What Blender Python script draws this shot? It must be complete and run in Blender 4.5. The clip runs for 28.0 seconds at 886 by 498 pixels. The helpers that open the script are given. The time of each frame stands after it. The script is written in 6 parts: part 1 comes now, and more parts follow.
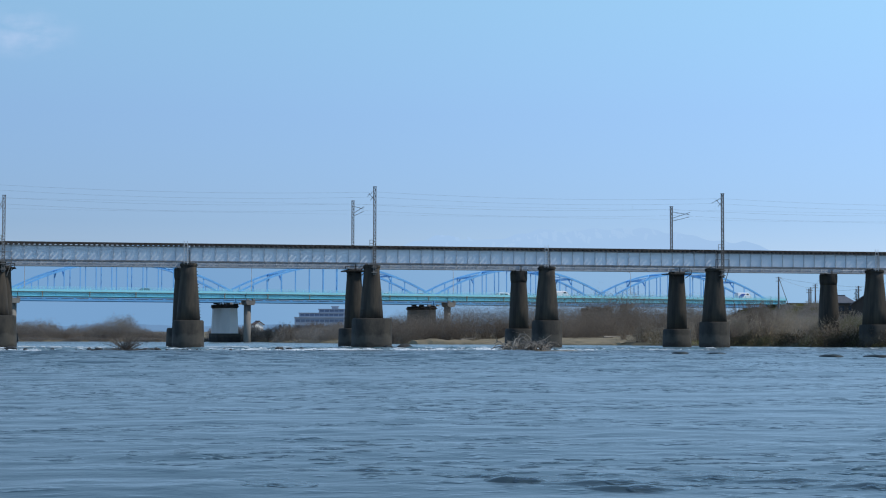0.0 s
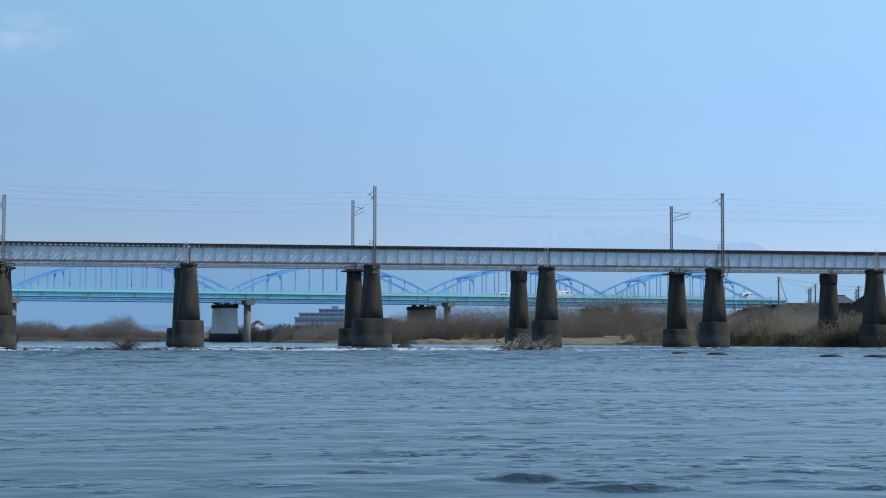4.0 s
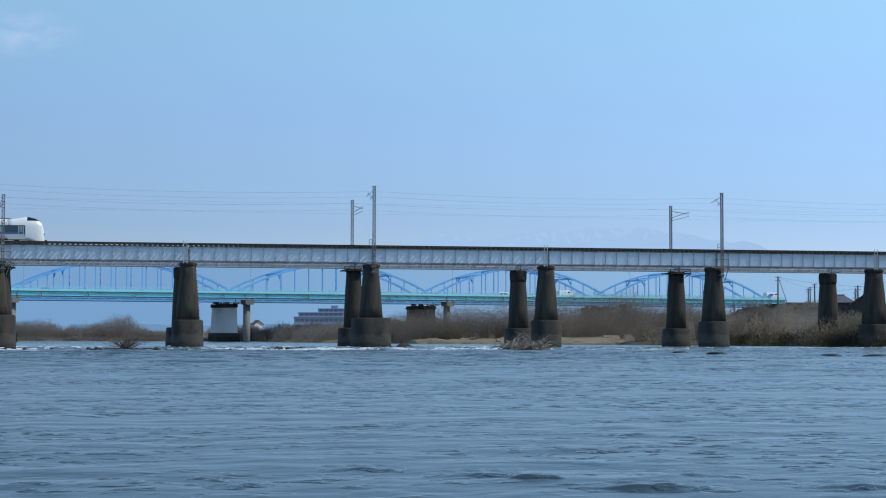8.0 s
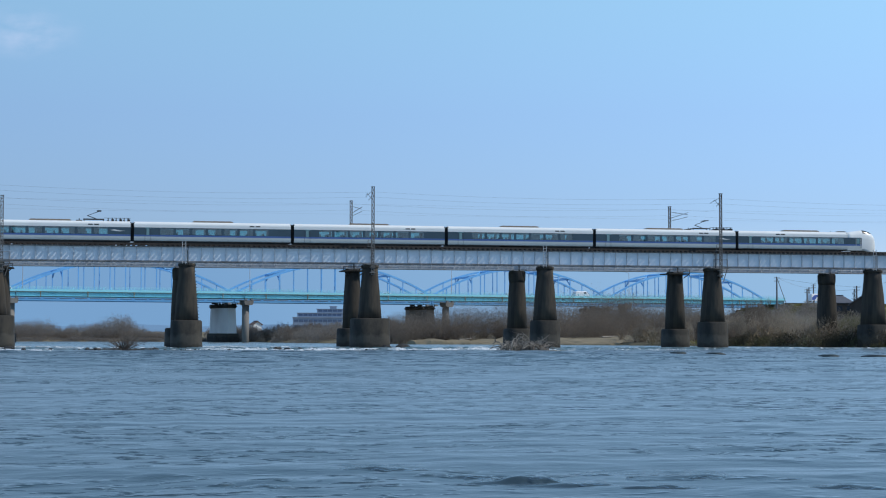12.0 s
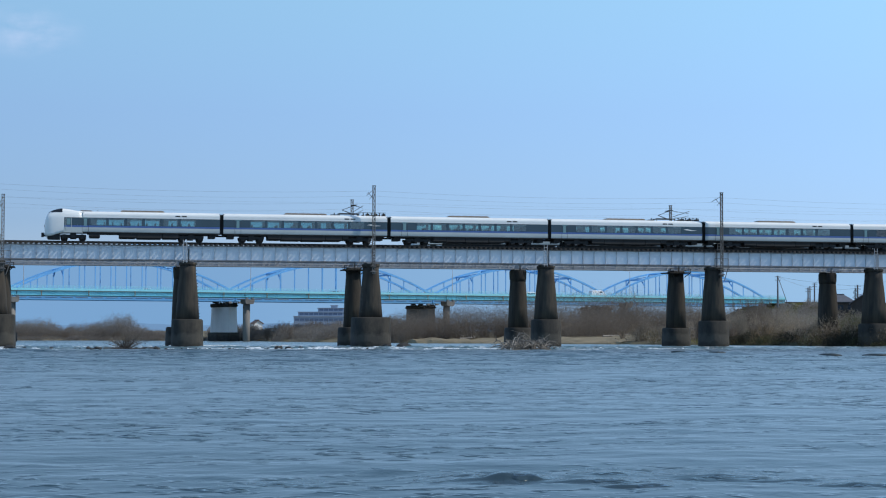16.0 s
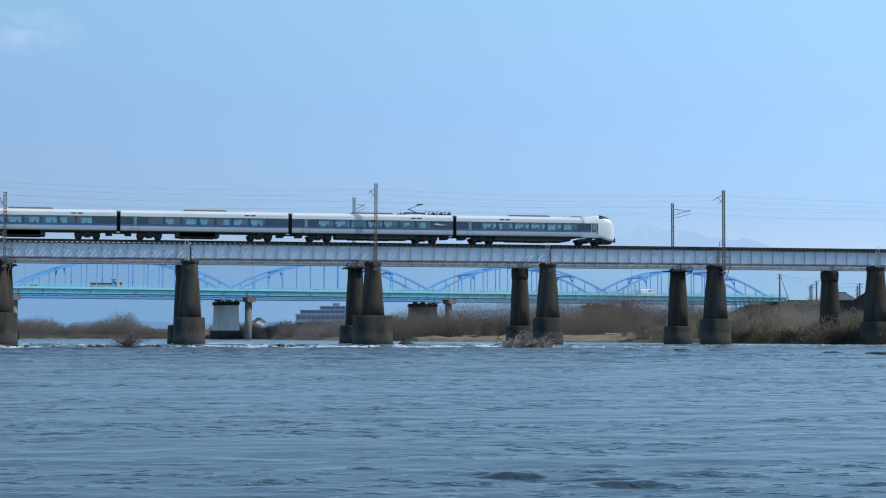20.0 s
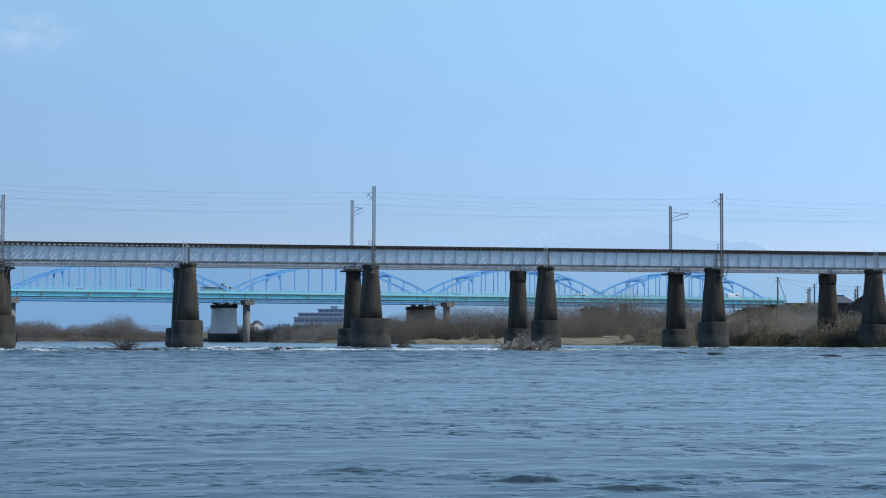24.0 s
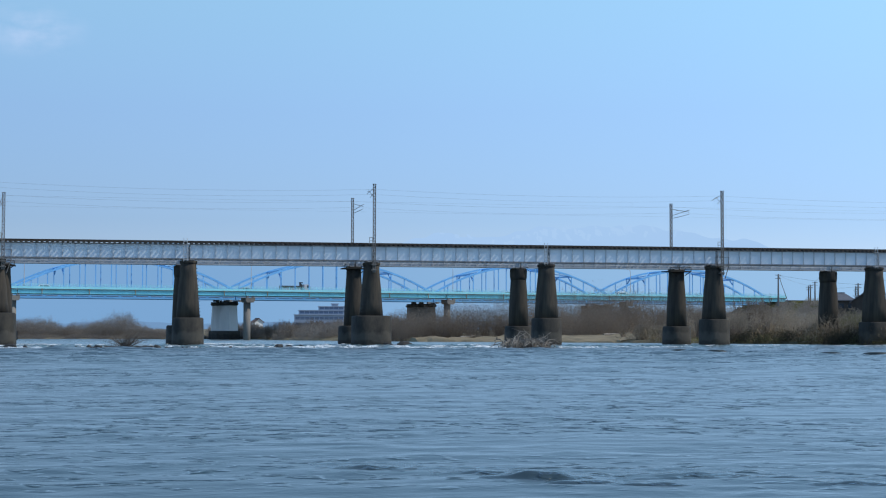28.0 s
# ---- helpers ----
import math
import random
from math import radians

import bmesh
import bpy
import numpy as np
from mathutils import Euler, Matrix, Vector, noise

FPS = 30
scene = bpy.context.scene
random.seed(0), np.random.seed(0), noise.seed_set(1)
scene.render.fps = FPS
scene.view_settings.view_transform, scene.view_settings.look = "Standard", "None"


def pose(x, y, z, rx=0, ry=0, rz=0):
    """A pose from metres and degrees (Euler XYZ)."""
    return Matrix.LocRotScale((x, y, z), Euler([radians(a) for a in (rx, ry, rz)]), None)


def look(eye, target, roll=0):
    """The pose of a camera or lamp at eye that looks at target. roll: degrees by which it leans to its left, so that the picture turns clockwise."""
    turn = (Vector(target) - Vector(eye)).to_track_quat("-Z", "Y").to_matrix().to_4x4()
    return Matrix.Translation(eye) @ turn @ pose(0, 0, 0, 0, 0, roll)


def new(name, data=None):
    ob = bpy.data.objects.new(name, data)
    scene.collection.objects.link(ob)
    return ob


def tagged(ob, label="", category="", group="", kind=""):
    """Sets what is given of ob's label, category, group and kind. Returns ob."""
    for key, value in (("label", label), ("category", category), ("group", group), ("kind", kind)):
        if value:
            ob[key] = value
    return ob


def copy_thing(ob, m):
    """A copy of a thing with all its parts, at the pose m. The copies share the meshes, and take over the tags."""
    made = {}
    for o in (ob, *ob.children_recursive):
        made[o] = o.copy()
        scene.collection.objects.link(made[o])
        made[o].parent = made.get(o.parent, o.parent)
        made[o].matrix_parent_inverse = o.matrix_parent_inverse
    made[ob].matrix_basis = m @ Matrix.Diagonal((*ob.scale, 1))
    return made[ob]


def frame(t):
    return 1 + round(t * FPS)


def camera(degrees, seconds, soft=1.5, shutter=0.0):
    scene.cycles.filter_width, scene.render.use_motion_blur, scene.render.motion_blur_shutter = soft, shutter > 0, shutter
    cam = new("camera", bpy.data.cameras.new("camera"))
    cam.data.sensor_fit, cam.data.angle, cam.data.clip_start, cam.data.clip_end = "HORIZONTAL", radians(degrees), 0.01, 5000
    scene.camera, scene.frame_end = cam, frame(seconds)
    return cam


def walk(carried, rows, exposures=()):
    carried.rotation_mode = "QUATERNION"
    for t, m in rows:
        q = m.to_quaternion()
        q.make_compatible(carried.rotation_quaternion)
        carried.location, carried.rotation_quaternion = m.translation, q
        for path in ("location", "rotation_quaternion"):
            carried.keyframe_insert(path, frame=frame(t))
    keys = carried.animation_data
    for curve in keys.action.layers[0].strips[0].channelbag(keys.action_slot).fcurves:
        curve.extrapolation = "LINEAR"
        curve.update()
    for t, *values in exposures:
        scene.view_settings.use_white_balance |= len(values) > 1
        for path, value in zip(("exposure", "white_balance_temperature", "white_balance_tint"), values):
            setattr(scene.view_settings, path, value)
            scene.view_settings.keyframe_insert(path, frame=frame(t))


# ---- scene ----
cam = camera(29.83, 28.0, soft=1.12)
EYE = (11.0, -202.0, 2.0)
YAW, TILT, LEAN, FOCAL = 11.9, 2.838, 0.1, 2945.0


def aim(dx, dy):
    """The held camera, turned by a small shake given as a shift of the picture."""
    yaw = radians(YAW) - math.atan(dx / FOCAL)
    tilt = radians(TILT) + math.atan(dy / FOCAL)
    way = Vector((math.sin(yaw) * math.cos(tilt), math.cos(yaw) * math.cos(tilt), math.sin(tilt)))
    return look(EYE, Vector(EYE) + way * 100, LEAN)


SHAKE = [
    (0.0, 0.0, 0.0), (0.5, 0.0, 0.0), (1.0, 0.0, 0.0), (1.5, 0.0, 0.0), (2.0, 0.0, 0.0), (2.5, 0.0, 0.0),
    (3.0, 0.0, 0.0), (3.5, 0.0, 0.0), (5.5, 0.0, 1.6), (6.0, 1.5, 3.5), (6.5, 0.1, -2.4), (7.0, -0.9, -0.4),
    (7.5, -1.4, -0.5), (8.0, -1.1, -0.8), (8.5, -0.9, -0.6), (9.0, -0.2, -2.0), (9.5, -1.3, -1.0), (10.0, -1.8, -0.4),
    (10.5, -3.1, 0.3), (11.0, -3.1, -0.4), (11.5, -4.4, 0.0), (12.0, -3.1, 0.0), (12.5, -1.5, -0.4), (14.5, -1.5, -0.4),
    (15.0, -2.3, -0.5), (15.5, -1.5, -0.6), (16.0, -1.5, -1.8), (16.5, -0.8, -1.8), (17.0, -1.5, -0.6), (17.5, -1.5, -2.2),
    (18.0, -1.5, -2.0), (18.5, -1.5, -2.0), (19.0, -0.6, -1.9), (19.5, 0.0, -2.0), (20.0, 1.9, -5.1), (20.5, 0.5, -3.0),
    (21.0, -3.1, 0.0), (21.5, -1.5, -1.5), (23.5, -1.5, -1.4), (24.0, -1.5, 0.0), (24.5, -1.5, 0.0), (25.0, -1.9, 0.0),
    (25.5, -1.5, 0.0), (26.0, -2.2, 0.0), (26.5, -1.5, 0.0), (27.0, -1.5, -0.4), (27.5, -2.1, -1.4), (28.0, -0.6, -4.6),
]
walk(cam, [(t, aim(dx, dy)) for t, dx, dy in SHAKE], exposures=((0, 0.29), (12, 0.29), (17, 0.36), (28, 0.38)))

# ---- world, sun, exposure ----
SUN = Vector((0.90, -0.32, 1.0)).normalized()
world = bpy.data.worlds.new("sky")
scene.world = world
world.use_nodes = True
wn = world.node_tree
wn.nodes.clear()
sky = wn.nodes.new("ShaderNodeTexSky")
sky.sky_type = 'NISHITA'
sky.sun_disc = False
sky.sun_elevation = math.asin(SUN.z)
sky.sun_rotation = -math.atan2(SUN.x, SUN.y)
sky.altitude = 200
sky.air_density, sky.dust_density, sky.ozone_density = 1.0, 0.1, 7.0
bg = wn.nodes.new("ShaderNodeBackground")
bg.inputs["Strength"].default_value = 0.13
wo = wn.nodes.new("ShaderNodeOutputWorld")
# low haze put into the sky's colour: dimmer and bluer near the horizon all round, evening out higher up
wt = wn.nodes.new("ShaderNodeTexCoord")
ws = wn.nodes.new("ShaderNodeSeparateXYZ")
wn.links.new(wt.outputs["Generated"], ws.inputs[0])
wm = wn.nodes.new("ShaderNodeMapRange")
wm.inputs["From Min"].default_value, wm.inputs["From Max"].default_value = 0.0, 0.25
wn.links.new(ws.outputs["Z"], wm.inputs[0])
wr_ = wn.nodes.new("ShaderNodeValToRGB")
wr_.color_ramp.elements[0].position, wr_.color_ramp.elements[0].color = 0.0, (0.565, 0.55, 0.745, 1)
wr_.color_ramp.elements[1].position, wr_.color_ramp.elements[1].color = 1.0, (1.22, 1.19, 1.02, 1)
e1 = wr_.color_ramp.elements.new(0.26)
e1.color = (0.59, 0.605, 0.735, 1)
e2 = wr_.color_ramp.elements.new(0.52)
e2.color = (0.87, 0.84, 0.865, 1)
e3 = wr_.color_ramp.elements.new(0.78)
e3.color = (1.20, 1.17, 1.0, 1)
wn.links.new(wm.outputs[0], wr_.inputs[0])
wx_ = wn.nodes.new("ShaderNodeMix")
wx_.data_type, wx_.blend_type = 'RGBA', 'MULTIPLY'
wx_.inputs[0].default_value = 1.0
wn.links.new(sky.outputs[0], wx_.inputs[6])
wn.links.new(wr_.outputs[0], wx_.inputs[7])
# a brightness gradient is multiplied in, paler towards the sun's side
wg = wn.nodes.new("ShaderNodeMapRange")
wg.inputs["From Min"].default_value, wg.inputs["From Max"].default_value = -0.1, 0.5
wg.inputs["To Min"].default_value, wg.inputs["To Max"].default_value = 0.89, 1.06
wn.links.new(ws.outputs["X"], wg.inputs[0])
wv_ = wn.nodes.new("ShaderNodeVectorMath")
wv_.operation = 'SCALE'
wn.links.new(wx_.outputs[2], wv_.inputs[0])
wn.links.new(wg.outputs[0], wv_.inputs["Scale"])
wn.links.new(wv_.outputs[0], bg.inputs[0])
wn.links.new(bg.outputs[0], wo.inputs[0])
sun = new("sun", bpy.data.lights.new("sun", 'SUN'))
sun.data.energy = 2.6
sun.data.angle = radians(0.6)
sun.data.color = (1.0, 0.95, 0.88)
sun.matrix_world = look(SUN * 300, (0, 0, 0))


# ---- helpers of this scene ----
def mat(name, col, col2=None, rough=0.7, metal=0.0, scale=0.5, fine=8.0, bump=0.2, vary=0.0, stretch=(1, 1, 1), island=False):
    """Two colours mixed by coarse and fine noise, with a fine relief."""
    m = bpy.data.materials.new(name)
    m.use_nodes = True
    nt = m.node_tree
    p = nt.nodes["Principled BSDF"]
    p.inputs["Roughness"].default_value = rough
    p.inputs["Metallic"].default_value = metal
    col2 = col2 or tuple(c * 0.7 for c in col)
    tc = nt.nodes.new("ShaderNodeTexCoord")
    mp = nt.nodes.new("ShaderNodeMapping")
    mp.inputs["Scale"].default_value = stretch
    nt.links.new(tc.outputs["Object"], mp.inputs[0])
    n1 = nt.nodes.new("ShaderNodeTexNoise")
    n1.inputs["Scale"].default_value = scale
    n1.inputs["Detail"].default_value = 4
    n2 = nt.nodes.new("ShaderNodeTexNoise")
    n2.inputs["Scale"].default_value = fine
    n2.inputs["Detail"].default_value = 3
    for n in (n1, n2):
        nt.links.new(mp.outputs[0], n.inputs["Vector"])
    ad = nt.nodes.new("ShaderNodeMath")
    ad.operation = 'MULTIPLY_ADD'
    ad.inputs[1].default_value = 0.35
    nt.links.new(n2.outputs["Fac"], ad.inputs[0])
    nt.links.new(n1.outputs["Fac"], ad.inputs[2])
    rg = nt.nodes.new("ShaderNodeMapRange")
    rg.inputs["From Min"].default_value = 0.45
    rg.inputs["From Max"].default_value = 0.9
    nt.links.new(ad.outputs[0], rg.inputs[0])
    mx = nt.nodes.new("ShaderNodeMix")
    mx.data_type = 'RGBA'
    mx.inputs[6].default_value = (*col, 1)
    mx.inputs[7].default_value = (*col2, 1)
    nt.links.new(rg.outputs[0], mx.inputs[0])
    out = mx.outputs[2]
    if vary:
        oi = nt.nodes.new("ShaderNodeNewGeometry" if island else "ShaderNodeObjectInfo")
        r2 = nt.nodes.new("ShaderNodeMapRange")
        r2.inputs["To Min"].default_value = 1 - vary
        r2.inputs["To Max"].default_value = 1 + vary
        nt.links.new(oi.outputs["Random Per Island" if island else "Random"], r2.inputs[0])
        sc = nt.nodes.new("ShaderNodeVectorMath")
        sc.operation = 'SCALE'
        nt.links.new(out, sc.inputs[0])
        nt.links.new(r2.outputs[0], sc.inputs["Scale"])
        out = sc.outputs[0]
    nt.links.new(out, p.inputs["Base Color"])
    if island:
        # thin twigs and leaves pass part of the light on
        thin, half, end = nt.nodes.new("ShaderNodeBsdfTranslucent"), nt.nodes.new("ShaderNodeMixShader"), nt.nodes["Material Output"]
        half.inputs[0].default_value = 0.45
        nt.links.new(out, thin.inputs[0])
        nt.links.new(p.outputs[0], half.inputs[1])
        nt.links.new(thin.outputs[0], half.inputs[2])
        nt.links.new(half.outputs[0], end.inputs[0])
    if bump:
        bp = nt.nodes.new("ShaderNodeBump")
        bp.inputs["Strength"].default_value = bump
        bp.inputs["Distance"].default_value = 0.05
        nt.links.new(n2.outputs["Fac"], bp.inputs["Height"])
        nt.links.new(bp.outputs[0], p.inputs["Normal"])
    return m


# An even glow for far backdrops, which carry their own brightness.
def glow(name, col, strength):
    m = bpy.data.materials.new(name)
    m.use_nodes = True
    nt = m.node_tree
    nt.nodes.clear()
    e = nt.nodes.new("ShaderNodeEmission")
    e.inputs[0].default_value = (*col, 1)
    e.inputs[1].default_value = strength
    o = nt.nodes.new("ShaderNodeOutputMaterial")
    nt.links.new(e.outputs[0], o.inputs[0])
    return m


def pane_glass(name, tint):
    """A thin tinted pane: clear with a gloss."""
    m = bpy.data.materials.new(name)
    m.use_nodes = True
    nt = m.node_tree
    nt.nodes.clear()
    tr = nt.nodes.new("ShaderNodeBsdfTransparent")
    tr.inputs[0].default_value = (*tint, 1)
    gl = nt.nodes.new("ShaderNodeBsdfGlossy")
    gl.inputs["Roughness"].default_value = 0.02
    fr = nt.nodes.new("ShaderNodeFresnel")
    fr.inputs[0].default_value = 2.3
    mx = nt.nodes.new("ShaderNodeMixShader")
    o = nt.nodes.new("ShaderNodeOutputMaterial")
    nt.links.new(fr.outputs[0], mx.inputs[0])
    nt.links.new(tr.outputs[0], mx.inputs[1])
    nt.links.new(gl.outputs[0], mx.inputs[2])
    nt.links.new(mx.outputs[0], o.inputs[0])
    return m


def B():
    return bmesh.new()


def box(bm, x0, x1, y0, y1, z0, z1):
    v = [bm.verts.new((x, y, z)) for x in (x0, x1) for y in (y0, y1) for z in (z0, z1)]
    for f in ((0, 1, 3, 2), (4, 6, 7, 5), (0, 4, 5, 1), (2, 3, 7, 6), (0, 2, 6, 4), (1, 5, 7, 3)):
        bm.faces.new([v[i] for i in f])
    return v


def rings(bm, loops, cap=True):
    """A skin over rings of equal length."""
    vs = [[bm.verts.new(p) for p in r] for r in loops]
    n = len(vs[0])
    for a, b in zip(vs, vs[1:]):
        for i in range(n):
            bm.faces.new((a[i], a[(i + 1) % n], b[(i + 1) % n], b[i]))
    if cap:
        bm.faces.new(vs[0][::-1])
        bm.faces.new(vs[-1])
    return vs


def oval(cx, cy, z, rx, ry, n=20, power=1.0):
    out = []
    for i in range(n):
        a = 2 * math.pi * (i + 0.5) / n
        c, s = math.cos(a), math.sin(a)
        out.append((cx + rx * math.copysign(abs(c) ** power, c), cy + ry * math.copysign(abs(s) ** power, s), z))
    return out


def rod(bm, p, q, r0, r1=None, n=6):
    """A straight tapered bar from p to q."""
    p, q = Vector(p), Vector(q)
    r1 = r0 if r1 is None else r1
    d = (q - p)
    if d.length < 1e-6:
        return
    a = d.orthogonal().normalized()
    b = d.normalized().cross(a)
    ang = [2 * math.pi * i / n for i in range(n)]
    rings(bm, [[p + (a * math.cos(t) + b * math.sin(t)) * r0 for t in ang], [q + (a * math.cos(t) + b * math.sin(t)) * r1 for t in ang]])


def bar(bm, p, q, w, h):
    """A straight bar of rectangular section, h tall."""
    p, q = Vector(p), Vector(q)
    d = (q - p).normalized()
    side = d.cross(Vector((0, 0, 1)))
    side = side.normalized() if side.length > 1e-4 else Vector((1, 0, 0))
    up = side.cross(d)
    corners = [(-w / 2, -h / 2), (w / 2, -h / 2), (w / 2, h / 2), (-w / 2, h / 2)]
    rings(bm, [[e + side * s + up * u for s, u in corners] for e in (p, q)])


def tube(bm, pts, r, n=4):
    """A bar bent along points that run mostly along x."""
    loops = []
    for p in pts:
        loops.append([(p[0], p[1] + r * math.cos(6.2832 * i / n), p[2] + r * math.sin(6.2832 * i / n)) for i in range(n)])
    rings(bm, loops)


def mesh_of(name, bm, material, smooth=False):
    bmesh.ops.recalc_face_normals(bm, faces=bm.faces)
    me = bpy.data.meshes.new(name)
    bm.to_mesh(me)
    bm.free()
    me.materials.append(material)
    if smooth:
        for p in me.polygons:
            p.use_smooth = True
    return me


def part(name, bm, material, parent, label="", smooth=False):
    """One mesh object out of bm, in its thing's space."""
    ob = new(name, mesh_of(name, bm, material, smooth))
    if parent:
        ob.parent = parent
    if label:
        ob["label"] = label
    return ob


def piece(name, me, parent, m):
    ob = new(name, me)
    ob.parent = parent
    ob.matrix_local = m
    return ob


def thing(name, label, category, group="", kind="", at=None):
    ob = tagged(new(name), label, category, group, kind)
    if at is not None:
        ob.matrix_world = at
    return ob


def grid_mesh(name, xs, ys, zs, material, smooth=True):
    """A sheet over the crossings of xs and ys with heights zs[j][i]."""
    nx, ny = len(xs), len(ys)
    co = np.empty((ny * nx, 3))
    co[:, 0] = np.tile(xs, ny)
    co[:, 1] = np.repeat(ys, nx)
    co[:, 2] = np.asarray(zs).reshape(-1)
    i, j = np.meshgrid(np.arange(nx - 1), np.arange(ny - 1))
    a = (j * nx + i).reshape(-1)
    fs = np.stack([a, a + 1, a + 1 + nx, a + nx], 1)
    me = bpy.data.meshes.new(name)
    me.from_pydata(co.tolist(), [], fs.tolist())
    me.materials.append(material)
    if smooth:
        me.polygons.foreach_set("use_smooth", [True] * len(me.polygons))
    me.update()
    return new(name, me)


# ---- materials ----
M_PIER = mat("old concrete", (0.064, 0.053, 0.038), (0.015, 0.015, 0.014), 0.9, scale=1.1, fine=4, bump=0.8, vary=0.12, stretch=(1, 1, 0.14))
M_FOOT = mat("wet concrete", (0.039, 0.035, 0.027), (0.009, 0.010, 0.009), 0.85, scale=0.9, fine=3.0, bump=0.8, vary=0.12, stretch=(1, 1, 0.6))


def waterline(m, pale, low, high):
    """A ragged pale mineral stain left between two river levels."""
    nt = m.node_tree
    p = nt.nodes["Principled BSDF"]
    old = p.inputs["Base Color"].links[0].from_socket
    tc = nt.nodes.new("ShaderNodeTexCoord")
    sp = nt.nodes.new("ShaderNodeSeparateXYZ")
    nt.links.new(tc.outputs["Object"], sp.inputs[0])
    nz = nt.nodes.new("ShaderNodeTexNoise")
    nz.inputs["Scale"].default_value, nz.inputs["Detail"].default_value = 0.8, 5
    nt.links.new(tc.outputs["Object"], nz.inputs["Vector"])
    ad = nt.nodes.new("ShaderNodeMath")
    ad.operation = 'MULTIPLY_ADD'
    ad.inputs[1].default_value = 1.6
    nt.links.new(nz.outputs["Fac"], ad.inputs[0])
    nt.links.new(sp.outputs["Z"], ad.inputs[2])
    up, dn, k = nt.nodes.new("ShaderNodeMapRange"), nt.nodes.new("ShaderNodeMapRange"), nt.nodes.new("ShaderNodeMath")
    up.inputs["From Min"].default_value, up.inputs["From Max"].default_value = low + 0.8, low + 1.15
    dn.inputs["From Min"].default_value, dn.inputs["From Max"].default_value = high + 1.1, high + 0.7
    dn.inputs["To Max"].default_value = 0.28
    k.operation = 'MULTIPLY'
    for r_ in (up, dn):
        nt.links.new(ad.outputs[0], r_.inputs[0])
    nt.links.new(up.outputs[0], k.inputs[0])
    nt.links.new(dn.outputs[0], k.inputs[1])
    mx = nt.nodes.new("ShaderNodeMix")
    mx.data_type = 'RGBA'
    mx.inputs[7].default_value = (*pale, 1)
    nt.links.new(k.outputs[0], mx.inputs[0])
    nt.links.new(old, mx.inputs[6])
    nt.links.new(mx.outputs[2], p.inputs["Base Color"])


waterline(M_FOOT, (0.12, 0.112, 0.095), 0.3, 1.5)
M_GIRDER = mat("pale blue girder paint", (0.77, 0.83, 0.88), (0.68, 0.74, 0.80), 0.5, scale=0.4, fine=7, bump=0.05, vary=0.05)
M_STIFF = mat("darker girder stiffener", (0.58, 0.62, 0.66), (0.40, 0.43, 0.46), 0.7, scale=0.8, bump=0)
# The far girders are greyer and darker than the near ones.
M_GREYGIRDER = mat("grey girder colour", (0.52, 0.55, 0.58), (0.36, 0.38, 0.41), 0.7, scale=0.8, fine=5, bump=0.05)
M_FLANGE = mat("weathered grey flange", (0.30, 0.31, 0.32), (0.17, 0.17, 0.17), 0.7, scale=0.7)
M_TIE = mat("dark timber", (0.055, 0.045, 0.038), (0.03, 0.026, 0.022), 0.9, vary=0.3)
M_RAIL = mat("rusty rail steel", (0.12, 0.075, 0.05), (0.07, 0.05, 0.04), 0.6, 0.6)
M_MAST = mat("grey mast steel", (0.20, 0.19, 0.175), (0.125, 0.115, 0.105), 0.6, 0.3, vary=0.1)
M_GALV = mat("galvanised steel", (0.55, 0.57, 0.58), (0.42, 0.43, 0.44), 0.5, 0.3)
M_WIRE = mat("dull copper wire", (0.20, 0.20, 0.20), (0.15, 0.15, 0.15), 0.6, 0.4, bump=0)
M_ARCH = mat("bright blue bridge paint", (0.17, 0.49, 0.88), (0.14, 0.41, 0.78), 0.45, scale=0.3)
M_CYAN = mat("turquoise bridge paint", (0.31, 0.74, 0.84), (0.25, 0.65, 0.76), 0.45, scale=0.25, fine=3)
M_RUST = mat("rust-stained pipe", (0.24, 0.24, 0.20), (0.20, 0.15, 0.10), 0.8)
# Very pale, to make up for the light that the deck cuts off.
M_WHITEPIER = mat("brightened pier concrete", (0.82, 0.82, 0.80), (0.68, 0.68, 0.66), 0.9, scale=0.2, fine=2, stretch=(1, 1, 0.3))
M_ROAD = mat("asphalt", (0.05, 0.05, 0.05), (0.04, 0.04, 0.04), 0.9)
M_SOIL = mat("riverbank soil and dry grass", (0.20, 0.16, 0.09), (0.10, 0.09, 0.045), 0.95, scale=0.06, fine=1.2, bump=0.6)
M_SAND = mat("pale river sand", (0.25, 0.205, 0.125), (0.15, 0.122, 0.072), 0.95, scale=0.2, fine=2.5, bump=0.4)
M_GRASS = mat("dull spring grass", (0.115, 0.13, 0.048), (0.145, 0.14, 0.065), 0.95, scale=0.08, fine=1.5, bump=0.6)
M_ROCK = mat("dark wet rock", (0.032, 0.030, 0.026), (0.014, 0.014, 0.013), 0.55, scale=1.5, vary=0.3)
# Colour of the dark pier reflections that are set on the water.
M_DARKPATCH = mat("dark patch on the water", (0.020, 0.034, 0.034), (0.010, 0.018, 0.019), 0.6, scale=1.5)
M_TWIG = mat("brown bare twigs", (0.15, 0.12, 0.094), (0.098, 0.075, 0.06), 0.9, bump=0, vary=0.3)
M_BRUSH = mat("massed bare brush", (0.245, 0.207, 0.168), (0.150, 0.126, 0.102), 0.95, scale=0.12, fine=0.8, bump=0, vary=0.2, island=True)
# Distance haze is put into the next two colours, lighter and greyer than near brush.
M_BRUSHFAR = mat("bare brush greyed by haze", (0.345, 0.315, 0.28), (0.26, 0.24, 0.215), 0.95, scale=0.08, fine=0.5, bump=0, vary=0.22, island=True)
